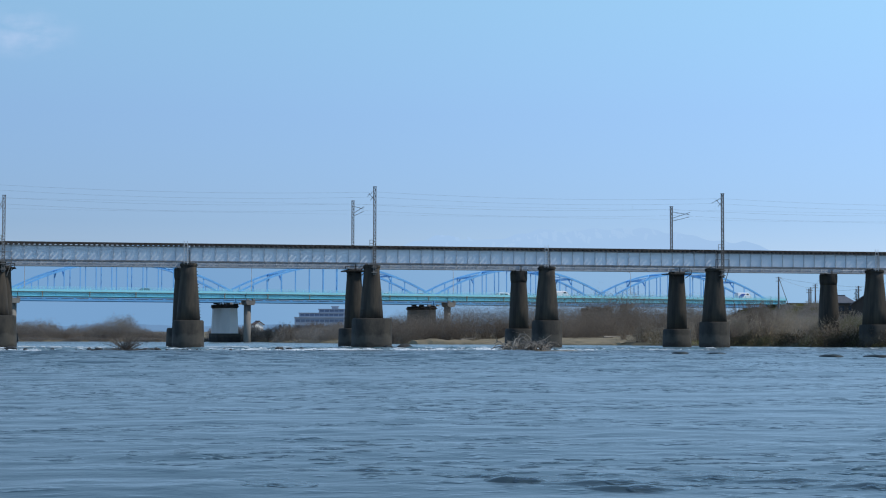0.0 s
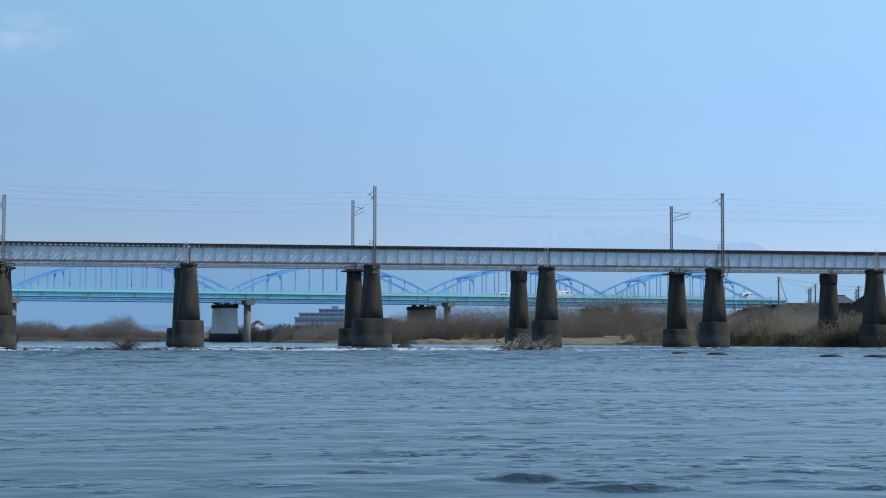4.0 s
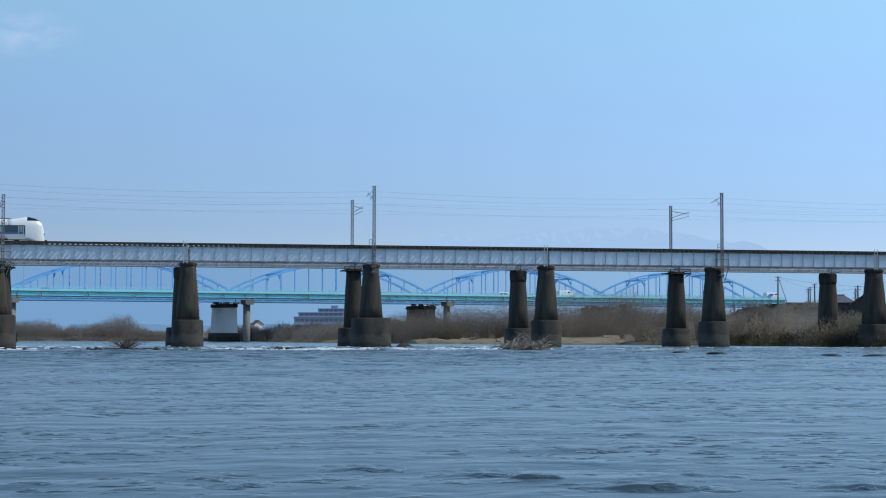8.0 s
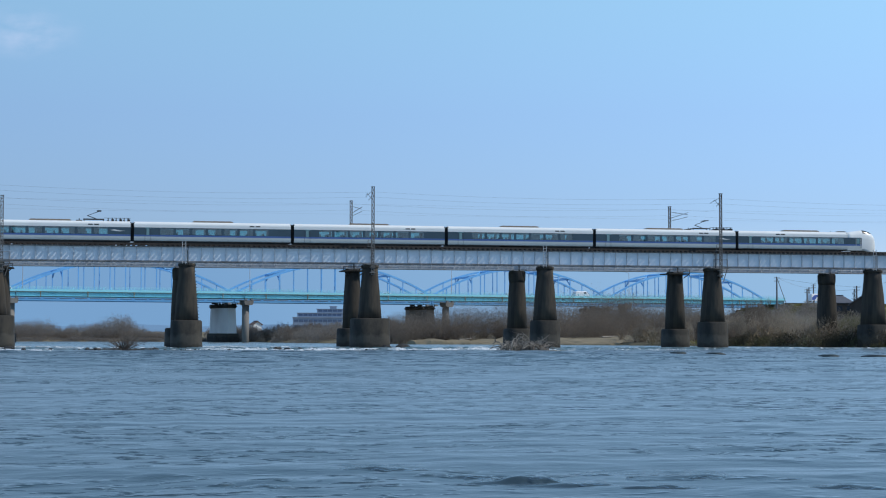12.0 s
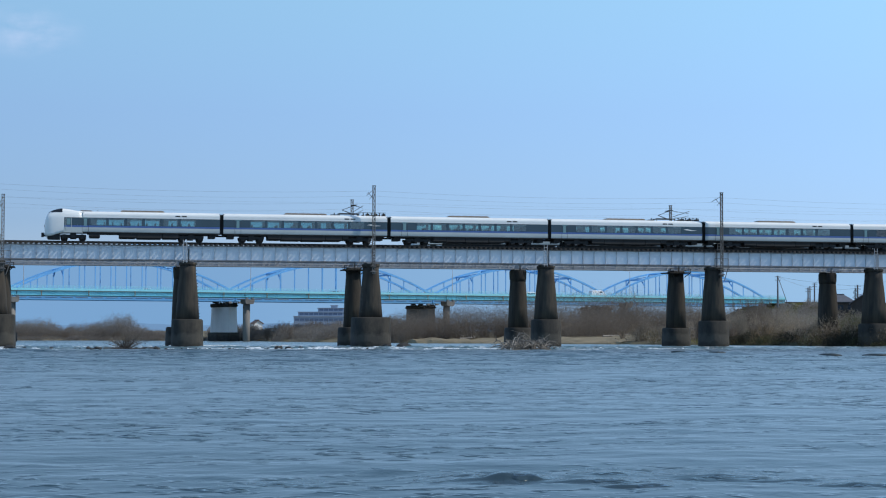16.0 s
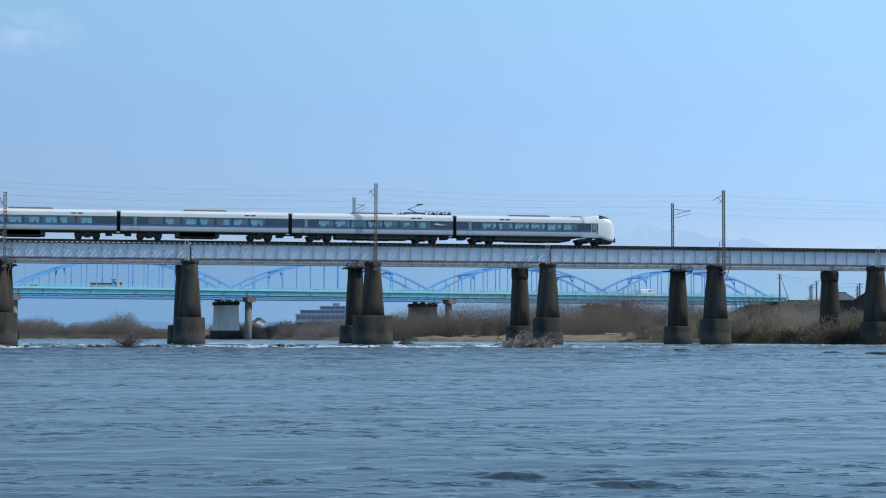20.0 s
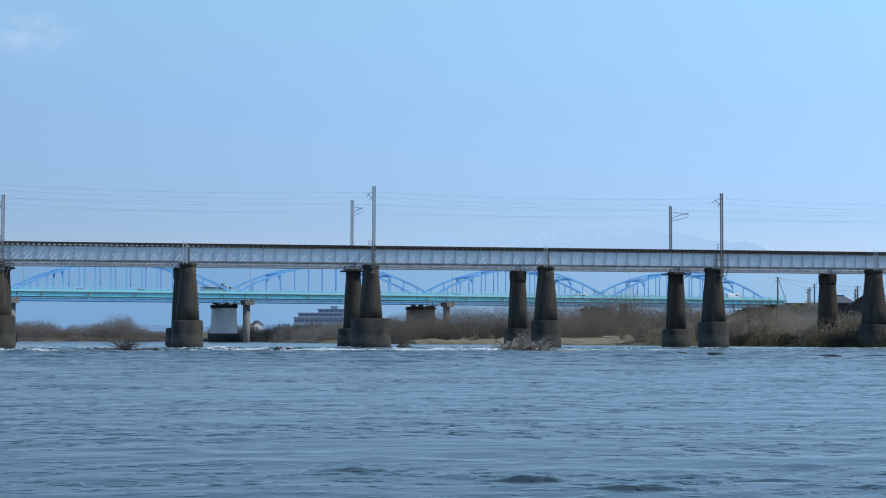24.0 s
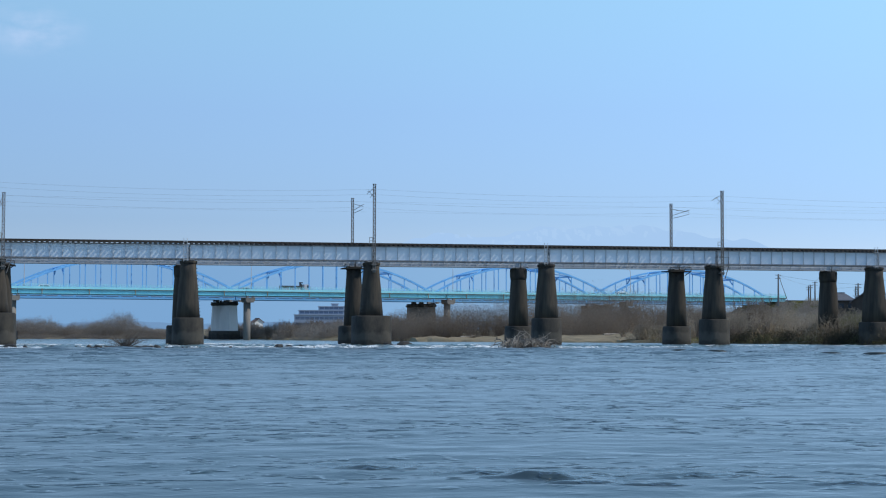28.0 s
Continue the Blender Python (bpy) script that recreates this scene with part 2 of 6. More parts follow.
M_FARSHORE = mat("far shore brush greyed by haze", (0.275, 0.25, 0.222), (0.205, 0.188, 0.168), 0.95, scale=0.08, fine=0.5, bump=0, vary=0.22, island=True)
M_SCRUB = mat("dark scrub", (0.085, 0.075, 0.05), (0.05, 0.047, 0.032), 0.95, scale=0.3, bump=0, vary=0.22, island=True)
M_PALEBRUSH = mat("pale pinkish dry brush", (0.40, 0.345, 0.275), (0.215, 0.19, 0.145), 0.95, scale=0.15, fine=1.0, bump=0, vary=0.25, island=True)
M_OLIVE = mat("olive spring leaves", (0.19, 0.195, 0.095), (0.13, 0.135, 0.065), 0.9, scale=0.3, bump=0, vary=0.3, island=True)
M_TURF = mat("fresh spring grass", (0.15, 0.155, 0.05), (0.19, 0.165, 0.07), 0.9, scale=0.3, bump=0, vary=0.35, island=True)
M_TWIG2 = mat("pale dry reed", (0.26, 0.20, 0.12), (0.17, 0.13, 0.08), 0.9, bump=0, vary=0.2)
M_LEAF = mat("dark evergreen leaf", (0.035, 0.05, 0.02), (0.06, 0.07, 0.03), 0.8, bump=0, vary=0.3)
M_DRIFT = mat("bleached driftwood", (0.30, 0.275, 0.235), (0.13, 0.115, 0.10), 0.9, vary=0.3)
M_FOAM = mat("white foam", (0.74, 0.78, 0.80), (0.46, 0.53, 0.57), 0.6, scale=2)
M_WHITE = mat("white train paint", (0.80, 0.83, 0.81), (0.74, 0.77, 0.76), 0.3, scale=0.3, fine=2, bump=0)
M_GREY = mat("light grey train paint", (0.50, 0.55, 0.545), (0.43, 0.48, 0.475), 0.35, scale=0.3, fine=2, bump=0)
M_BLUE = mat("blue stripe", (0.055, 0.13, 0.36), (0.05, 0.115, 0.32), 0.35, bump=0)
M_BAND = mat("dark window band", (0.045, 0.085, 0.112), (0.036, 0.068, 0.092), 0.2, bump=0)
M_UNDER = mat("black underframe", (0.022, 0.022, 0.022), (0.012, 0.012, 0.012), 0.7)
M_ROOFBOX = mat("brown grey roof unit", (0.20, 0.17, 0.13), (0.14, 0.12, 0.10), 0.7)
M_SEAT = mat("dark seat cloth", (0.05, 0.07, 0.10), (0.04, 0.05, 0.07), 0.9, bump=0)
M_INNER = mat("pale coach lining", (0.35, 0.36, 0.36), (0.30, 0.31, 0.31), 0.8, bump=0)
M_PANE = pane_glass("tinted coach glass", (0.60, 0.80, 0.82))
M_BLIND = mat("grey-green window blind", (0.10, 0.155, 0.18), (0.085, 0.13, 0.15), 0.9, bump=0)
M_DOORGLASS = mat("grey-green door glass", (0.17, 0.30, 0.32), (0.14, 0.26, 0.28), 0.15, bump=0)
M_WSCREEN = mat("dark windscreen", (0.015, 0.018, 0.022), (0.012, 0.014, 0.018), 0.25, bump=0)


def water_mat(name, body, amount, size, rough):
    """River water: low ripples everywhere, and patches where sharper wavelets stand up."""
    m = bpy.data.materials.new(name)
    m.use_nodes = True
    nt = m.node_tree
    nt.nodes.clear()
    deep, gloss, fres, both, end = (nt.nodes.new("ShaderNode" + k) for k in ("BsdfDiffuse", "BsdfGlossy", "Fresnel", "MixShader", "OutputMaterial"))
    deep.inputs["Color"].default_value = (*body, 1)
    gloss.distribution = 'MULTI_GGX'
    gloss.inputs["Color"].default_value = (0.765, 0.800, 0.79, 1)
    gloss.inputs["Roughness"].default_value = rough
    fres.inputs["IOR"].default_value = 1.22
    nt.links.new(fres.outputs[0], both.inputs[0])
    nt.links.new(deep.outputs[0], both.inputs[1])
    nt.links.new(gloss.outputs[0], both.inputs[2])
    nt.links.new(both.outputs[0], end.inputs[0])
    tc = nt.nodes.new("ShaderNodeTexCoord")

    def field(scale, sx, turn, detail):
        mp = nt.nodes.new("ShaderNodeMapping")
        mp.inputs["Scale"].default_value = (sx, 1, 1)
        mp.inputs["Rotation"].default_value = (0, 0, turn)
        nt.links.new(tc.outputs["Object"], mp.inputs[0])
        n = nt.nodes.new("ShaderNodeTexNoise")
        n.inputs["Scale"].default_value = scale
        n.inputs["Detail"].default_value = detail
        nt.links.new(mp.outputs[0], n.inputs["Vector"])
        return n.outputs["Fac"]

    def lift(socket, lo, hi, top):
        r = nt.nodes.new("ShaderNodeMapRange")
        r.interpolation_type = 'SMOOTHSTEP'
        r.inputs["From Min"].default_value, r.inputs["From Max"].default_value = lo, hi
        r.inputs["To Max"].default_value = top
        nt.links.new(socket, r.inputs[0])
        return r.outputs[0]

    def product(a, b_):
        k = nt.nodes.new("ShaderNodeMath")
        k.operation = 'MULTIPLY'
        nt.links.new(a, k.inputs[0])
        nt.links.new(b_, k.inputs[1])
        return k.outputs[0]

    patch = lift(field(0.16, 0.5, 0.2, 2), 0.38, 0.66, 1.0)
    wavelets = product(lift(field(size, 0.8, 0.1, 2), 0.53, 0.76, 1.0), patch)
    last = None
    for socket, dist in ((field(size * 0.3, 0.6, -0.1, 2), amount * 0.9), (wavelets, amount * 1.1), (field(size * 3.0, 1.0, 0.15, 3), amount * 0.08)):
        b_ = nt.nodes.new("ShaderNodeBump")
        b_.inputs["Strength"].default_value = 1.0
        b_.inputs["Distance"].default_value = dist
        nt.links.new(socket, b_.inputs["Height"])
        if last:
            nt.links.new(last.outputs[0], b_.inputs["Normal"])
        last = b_
    for socket in (deep.inputs["Normal"], gloss.inputs["Normal"], fres.inputs["Normal"]):
        nt.links.new(last.outputs[0], socket)
    return m


M_WATER = water_mat("river water", (0.039, 0.073, 0.095), 0.098, 2.1, 0.30)
M_RAPID = water_mat("broken river water", (0.07, 0.135, 0.16), 0.24, 0.9, 0.3)
# The same river; the dimmer look of wave faces is put into its body colour.
M_WAVE = water_mat("darkened wave water", (0.034, 0.058, 0.074), 0.10, 3.0, 0.22)

# ---- ground and river ----
EDGE_X = [-2500, -300, 16, 56, 66, 74, 84, 98, 104, 110, 118, 135, 170, 260, 2500]
EDGE_Y = [300, 285, 273, 258, 190, 122, 104, 70, 29, -2.5, -13, -38, -84, -240, -2500]
LEVEE = (Vector((222.0, 292.0)), Vector((330.0, 110.0)))


def ground_z(x, y):
    """Height of the ground: river bed, low banks, the flood bank and the plain."""
    edge = np.interp(x, EDGE_X, EDGE_Y)
    d = (y - edge) / (1 + 0.25 * np.clip(np.abs(x - 100) / 40 < 1, 0, 1))
    level = np.interp(y, [-10, 220], [0.0, -1.0])
    far = np.interp(d, [-14, -1, 0.5, 5, 40, 200], [-3.0, -0.5, 0.12, 0.45, 1.0, 1.2])
    far = np.where(d > -1, far + level, far + np.where(y > 10, level, 0))
    near = np.interp(-188.0 - y, [-14, 0, 3, 20], [-3.0, -0.2, 0.35, 0.5])
    z = np.where(y < -150, np.maximum(near, np.where(x > 150, far, -3.0)), far)
    a, b = LEVEE
    ab = b - a
    t = np.clip(((x - a.x) * ab.x + (y - a.y) * ab.y) / ab.length_squared, -0.02, 6)
    off = np.hypot(x - a.x - t * ab.x, y - a.y - t * ab.y)
    bank = np.interp(off, [0, 4, 30, 31], [9.4, 9.4, 0.8, -9])
    return np.maximum(z, bank)


gx = np.unique(np.concatenate([np.linspace(-2400, -150, 24), np.arange(-150, 40, 6.0), np.arange(40, 150, 1.5), np.arange(150, 420, 6.0), np.linspace(420, 2600, 24)]))
gy = np.unique(np.concatenate([np.linspace(-900, -215, 12), np.arange(-215, -160, 2.0), np.arange(-160, -60, 8.0), np.arange(-60, 140, 1.5), np.arange(140, 330, 3.0), np.linspace(330, 4800, 40)]))
GX, GY = np.meshgrid(gx, gy)
GZ = ground_z(GX, GY)
GZ = GZ + 0.10 * np.sin(GX * 0.9 + 1.3 * np.sin(GY * 0.31)) * np.sin(GY * 0.7) * (GZ > -1.5)
ground = tagged(grid_mesh("ground", gx, gy, GZ, M_SOIL), "low riverbank of brown soil and dry grass", "ground", kind="structure")

# the open river, one sheet that drifts with the current
SLIDE = 22.0
wx = np.unique(np.concatenate([np.arange(-190, -26, 2.5), np.arange(-26, 46, 0.2), np.arange(46, 150, 2.5)]))
wy = [-200.0]
while wy[-1] < -30:
    wy.append(wy[-1] + 0.13 + 0.0055 * (wy[-1] + 200))
wy = np.array(wy)
WX, WY = np.meshgrid(wx, wy)
WZ = np.zeros_like(WX)
wr = np.random.RandomState(5)


def wave_field(count, lo, hi, spread, power):
    """A sum of sine waves that run mostly along y, with lengths from lo to hi."""
    total = np.zeros_like(WX)
    for k in range(count):
        lam = lo * (hi / lo) ** wr.rand()
        a = math.pi / 2 + wr.normal(0, spread)
        kx, ky = 2 * math.pi / lam * math.cos(a), 2 * math.pi / lam * math.sin(a)
        warp = 0.8 * np.sin(WX * 0.11 + k) + 0.8 * np.sin(WY * 0.09 + 2 * k)
        env = 0.6 + 0.4 * np.sin(WX * wr.uniform(0.02, 0.2) + WY * wr.uniform(0.05, 0.3) + k)
        total += lam ** power * env * np.sin(kx * WX + ky * WY + warp + wr.rand() * 6)
    return total


WZ += 0.0022 * wave_field(44, 0.7, 5.0, 0.65, 0.5)
CHOP = wave_field(22, 0.75, 1.9, 0.9, 0.3)
CHOP /= CHOP.std()
WZ += 0.012 * np.clip(CHOP - 0.8, 0, 2.2) * np.interp(WY, [-200, -180, -165, -140, -60], [1.6, 1.4, 1.2, 0.8, 0.5])
WZ += 0.0062 * wave_field(20, 2.5, 6.0, 0.7, 0.5) * np.interp(WY, [-160, -110, -60], [0, 1.2, 3.6])
WZ *= np.clip((-WY - 30) / 10, 0.15, 1)
river = tagged(grid_mesh("water", wx, wy, WZ, M_WATER), "blue-grey rippled river surface drifting past", "river", kind="structure")


def standing_wave(x, y, half, high, turn):
    """A crest that stays over a sunken stone: a steep face upstream, a long back; its edges lie under the river's surface."""
    gx_, gy_ = np.linspace(-2.0, 2.0, 49), np.concatenate([np.linspace(-0.5, 0.2, 26), np.linspace(0.25, 1.9, 26)])
    U, V = np.meshgrid(gx_, gy_)
    crest = 0.06 * np.sin(2.3 * U + x) + 0.03 * np.sin(5.1 * U + y) + 0.05 * U ** 2
    w = V - crest
    z = high * np.exp(-(U / 0.8) ** 2) * np.where(w < 0, np.exp(-(w / 0.15) ** 2), np.exp(-(w / 0.5) ** 2))
    z += 0.25 * high * np.exp(-(U / 1.2) ** 2 - ((w - 1.0) / 0.25) ** 2)
    z += 0.10 * high * np.sin(9 * U + 5 * V + x) * np.exp(-(U / 1.1) ** 2) - 0.012
    z -= 0.06 * np.clip(np.maximum(np.abs(U) / 2.0, np.where(V < 0, -V / 0.5, V / 1.9)) - 0.55, 0, 1)
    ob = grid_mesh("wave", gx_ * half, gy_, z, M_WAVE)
    tagged(ob, "low standing wave of darkened river water over a sunken stone", "wave", "standing waves", "structure")
    return ob, x, y, turn


WAVES = [standing_wave(*w) for w in ((16.70, -180.31, 0.62, 0.105, -3), (17.45, -181.0, 0.75, 0.060, -8), (16.30, -179.64, 0.51, 0.050, 4), (17.90, -181.7, 0.80, 0.080, -12),
                                     (14.93, -178.46, 0.57, 0.055, -4), (20.20, -181.05, 0.90, 0.050, -14), (19.21, -180.3, 0.70, 0.045, -10), (17.9, -179.7, 0.45, 0.045, -5),
                                     (20.73, -182.16, 0.60, 0.060, -12), (13.2, -180.3, 0.45, 0.035, 6))]

# the broken water round the piers and the lower reach behind
rx = np.unique(np.concatenate([np.linspace(-600, -60, 20), np.arange(-60, 130, 0.7), np.linspace(130, 300, 12)]))
ry = np.unique(np.concatenate([np.arange(-30, 24, 0.5), np.linspace(24, 330, 60)]))
RX, RY = np.meshgrid(rx, ry)
RZ = np.interp(RY, [-30, -8, 24, 220], [-0.02, 0.0, -0.12, -1.0])
rough = np.exp(-((RY + 14) / 12) ** 2) * np.interp(RX, [-30, 0, 20, 75, 90, 130], [0.4, 0.7, 1, 1, 0.5, 0.4])
for k in range(26):
    lam = 0.9 * 5 ** wr.rand()
    a = wr.rand() * math.pi
    RZ += 0.013 * lam ** 0.6 * (0.3 + rough) * np.sin(2 * math.pi / lam * (RX * math.cos(a) + RY * math.sin(a)) + wr.rand() * 6)
tagged(grid_mesh("water", rx, ry, RZ, M_RAPID), "broken shallow water of the river round the piers", "river", kind="structure")

# ---- railway bridges ----
SPAN, TRACK_GAP = 22.3, 14.0
RAIL_TOP = 12.45


def girder_span(label, paint_mat):
    """A deck plate girder span with open timber deck, 22.2 m long, its left end at x = 0."""
    ob = thing("girder_span", label, "bridge girder", "spans of the railway bridges")
    ln = SPAN - 0.1
    for s in (-1, 1):
        y = s * 0.95
        bm = B()
        box(bm, 0.05, ln, y - 0.012, y + 0.012, 10.32, 12.08)
        part("web", bm, paint_mat, ob)
        bm = B()
        box(bm, 0.03, ln + 0.02, y - 0.28, y + 0.28, 12.08, 12.12)
        box(bm, 0.03, ln + 0.02, y - 0.06, y + 0.06, 12.0, 12.078)
        part("top_flange", bm, M_FLANGE, ob)
        bm = B()
        box(bm, 0.03, ln + 0.02, y - 0.20, y + 0.20, 10.27, 10.32)
        box(bm, 0.03, ln + 0.02, y - 0.06, y + 0.06, 10.322, 10.40)
        part("bottom_flange", bm, M_FLANGE, ob, "dark grey lower flange")
        bm = B()
        box(bm, -0.035, 0.035, 0, s * 0.17, 10.40, 12.0)
        st = mesh_of("stiffener", bm, M_STIFF)
        for i in range(16):
            piece("stiffener", st, ob, pose(0.12 + i * (ln - 0.2) / 15, y + s * 0.0125, 0))
    bm = B()
    for i in range(8):
        x = 0.15 + i * (ln - 0.3) / 7
        bar(bm, (x, -0.93, 10.5), (x, 0.93, 11.9), 0.08, 0.08)
        bar(bm, (x, 0.93, 10.5), (x, -0.93, 11.9), 0.08, 0.08)
        bar(bm, (x, -0.93, 10.45), (x, 0.93, 10.45), 0.08, 0.08)
        if i < 7:
            bar(bm, (x, -0.93, 10.36), (x + (ln - 0.3) / 7, 0.93, 10.36), 0.09, 0.06)
    part("cross_bracing", bm, paint_mat, ob)
    bm = B()
    box(bm, -0.14, 0.14, -1.62, 1.62, 12.124, 12.30)
    tie = mesh_of("sleeper", bm, M_TIE)
    for i in range(37):
        piece("sleeper", tie, ob, pose(0.3 + i * 0.601, 0, 0))
    for y in (-0.86, 0.86):
        bm = B()
        box(bm, 0.0, ln + 0.1, y - 0.09, y + 0.09, 12.304, 12.50)
        part("edge_timber", bm, M_TIE, ob)
    for x in (0.35, ln - 0.35):
        for y in (-0.95, 0.95):
            bm = B()
            box(bm, x - 0.28, x + 0.28, y - 0.25, y + 0.25, 10.19, 10.268)
            box(bm, x - 0.2, x + 0.2, y - 0.2, y + 0.2, 10.10, 10.189)
            part("bearing", bm, M_FLANGE, ob)
    return ob


def walkway(ob):
    """An inspection walkway hung on the river side of the far girders."""
    ln = SPAN - 0.1
    bm = B()
    for k in range(4):
        box(bm, 0.9, ln - 0.9, -1.72 + k * 0.15, -1.60 + k * 0.15, 10.30, 10.34)
    box(bm, 0.9, ln - 0.9, -1.76, -1.73, 10.24, 10.36)
    part("walkway", bm, M_GALV, ob, "galvanised grating inspection walkway")
    bm = B()
    for z in (10.62, 11.2):
        rod(bm, (0.9, -1.74, z), (ln - 0.9, -1.74, z), 0.045)
    for i in range(12):
        x = 0.9 + i * (ln - 1.8) / 11
        rod(bm, (x, -1.74, 10.3), (x, -1.74, 11.22), 0.03)
        bar(bm, (x, -1.75, 10.28), (x, -0.97, 10.45), 0.06, 0.06)
    part("handrail", bm, M_GALV, ob)


near_span = girder_span("pale blue steel plate girder with open timber deck", M_GIRDER)
far_span = girder_span("grey steel plate girder with an inspection walkway", M_GREYGIRDER)
walkway(far_span)
for n in range(-3, 9):
    if n == -3:
        near_span.matrix_world = pose(n * SPAN + 0.05, 0, 0)
        far_span.matrix_world = pose(n * SPAN + 0.05, TRACK_GAP, -0.10)
    else:
        copy_thing(near_span, pose(n * SPAN + 0.05, 0, 0))
        copy_thing(far_span, pose(n * SPAN + 0.05, TRACK_GAP, -0.10))

for y, dz in ((0, 0), (TRACK_GAP, -0.10)):
    ob = thing("railway_track", "rusty steel rails with bright worn heads on timber sleepers", "track", "tracks on the bridges")
    for s in (-0.5685, 0.5685):
        bm = B()
        box(bm, -460, 670, y + s - 0.062, y + s + 0.062, 12.304 + dz, 12.325 + dz)
        box(bm, -460, 670, y + s - 0.01, y + s + 0.01, 12.325 + dz, 12.42 + dz)
        box(bm, -460, 670, y + s - 0.033, y + s + 0.033, 12.42 + dz, 12.455 + dz)
        part("rail", bm, M_RAIL, ob)
    bm = B()
    for s in (-0.3, 0.3):
        box(bm, -460, 670, y + s - 0.05, y + s + 0.05, 12.304 + dz, 12.40 + dz)
    part("guard_rail", bm, M_RAIL, ob)


# earth embankments that carry the tracks on beyond both ends of the bridges
for x0, x1 in ((-462.0, -3 * SPAN), (9 * SPAN, 672.0)):
    bm = B()
    rings(bm, [[(x, -22, -2.5), (x, 38, -2.5), (x, 18, 12.0), (x, -4, 12.0)] for x in (x0, x1)])
    tagged(part("embankment", bm, M_GRASS, None), "grassy railway embankment beyond the bridge", "embankment", kind="structure")
    for y, dz in ((0, 0), (TRACK_GAP, -0.10)):
        bm = B()
        rings(bm, [[(x, y - 2.2, 12.004), (x, y + 2.2, 12.004), (x, y + 1.5, 12.30 + dz), (x, y - 1.5, 12.30 + dz)] for x in (x0, x1)])
        tagged(part("ballast", bm, M_SAND, None), "stone ballast under the track", "ballast", kind="structure")


def pier(n, y, foot_half, foot_top, cap, z_top, shaft=(0.93, 1.55, 1.42, 2.1)):
    """A tapering round-ended pier on a broader footing that stands in the river bed."""
    x = n * SPAN
    ob = thing("bridge_pier", "dark weathered concrete bridge pier standing in the river", "bridge pier", "piers of the railway bridges", at=pose(x, y, 0))
    ax, ay, bx, by = shaft
    bm = B()
    loops = []
    for z, t in ((z_top, 0), (z_top - 1.0, 0.08), (7, 0.45), (5, 0.74), (foot_top - 0.02, 1.0)):
        loops.append(oval(0, 0, z, ax + (bx - ax) * t, ay + (by - ay) * t, 32, 0.85))
    rings(bm, loops[::-1])
    part("shaft", bm, M_PIER, ob, smooth=True)
    bm = B()
    rings(bm, [oval(0, 0, z_top, ax + 0.06, ay + 0.08, 32, 0.85), oval(0, 0, z_top + 0.14, ax + 0.12, ay + 0.14, 32, 0.85), oval(0, 0, z_top + 0.34 if not cap else z_top + 0.3, ax + 0.1, ay + 0.12, 32, 0.85)])
    part("coping", bm, M_PIER, ob)
    if y and not cap:
        # the broad flared head of the old piers
        bm = B()
        rings(bm, [oval(0, 0, z, ax + g, ay + g, 32, 0.85) for z, g in ((z_top - 1.2, 0.05), (z_top - 0.75, 0.13), (z_top + 0.1, 0.15), (z_top + 0.22, 0.12))])
        part("head", bm, M_PIER, ob, "dark flared pier head", smooth=True)
    if cap:
        bm = B()
        box(bm, -1.5, 1.5, -1.9, 1.9, z_top + 0.04, z_top + 0.18)
        rod(bm, (-1.45, -1.85, z_top + 0.62), (1.45, -1.85, z_top + 0.62), 0.04)
        for s in (-1.45, 1.45):
            rod(bm, (s, -1.85, z_top + 0.17), (s, -1.85, z_top + 0.65), 0.04)
            bar(bm, (s * 0.5, -1.4, z_top - 0.5), (s, -1.8, z_top + 0.09), 0.1, 0.1)
        part("service_platform", bm, M_PIER, ob, "dark steel service platform")
    bm = B()
    n8 = 28
    pw = 0.6 if foot_half > 2.2 else 0.75
    foot_half *= 0.87 if foot_half > 2.2 else 0.92
    rings(bm, [oval(0, 0, -4.0, foot_half + 0.12, foot_half * 1.35 + 0.1, n8, pw), oval(0, 0, 0.5, foot_half + 0.06, foot_half * 1.35 + 0.05, n8, pw),
               oval(0, 0, foot_top - 0.15, foot_half, foot_half * 1.35, n8, pw), oval(0, 0, foot_top, foot_half - 0.15, foot_half * 1.35 - 0.15, n8, pw)])
    part("footing", bm, M_FOOT, ob, "dark damp footing stained at the waterline", smooth=True)
    if y == 0 and n % 2:
        bm = B()
        box(bm, -0.16, 0.12, -0.2, 0.2, -0.03, 0.03)
        iron = mesh_of("step_iron", bm, M_PIER)
        for i in range(15):
            z = foot_top + 0.3 + i * 0.4
            t = float(np.interp(z, [foot_top, 5, 7, z_top - 1, z_top], [1, 0.74, 0.45, 0.08, 0]))
            piece("step_iron", iron, ob, pose(ax + (bx - ax) * t, 0, z))
    return ob


for n, half, top in ((-3, 2.0, 3.3), (-2, 2.5, 3.3), (-1, 2.0, 3.3), (0, 2.6, 3.8), (1, 2.0, 3.3), (2, 2.62, 3.6), (3, 1.88, 3.4), (4, 1.85, 3.3), (5, 1.9, 3.0), (6, 1.9, 3), (7, 2.0, 3), (8, 2.0, 3), (9, 2.0, 3)):
    pier(n, 0, half, top, False, 9.76)
    pier(n, TRACK_GAP, 1.85 if n not in (1, 2) else 2.1, 2.4 if n != 5 else 1.6, n % 2 == 0, 9.78 if n % 2 == 0 else 9.72, (0.93, 1.45, 1.25, 1.9))


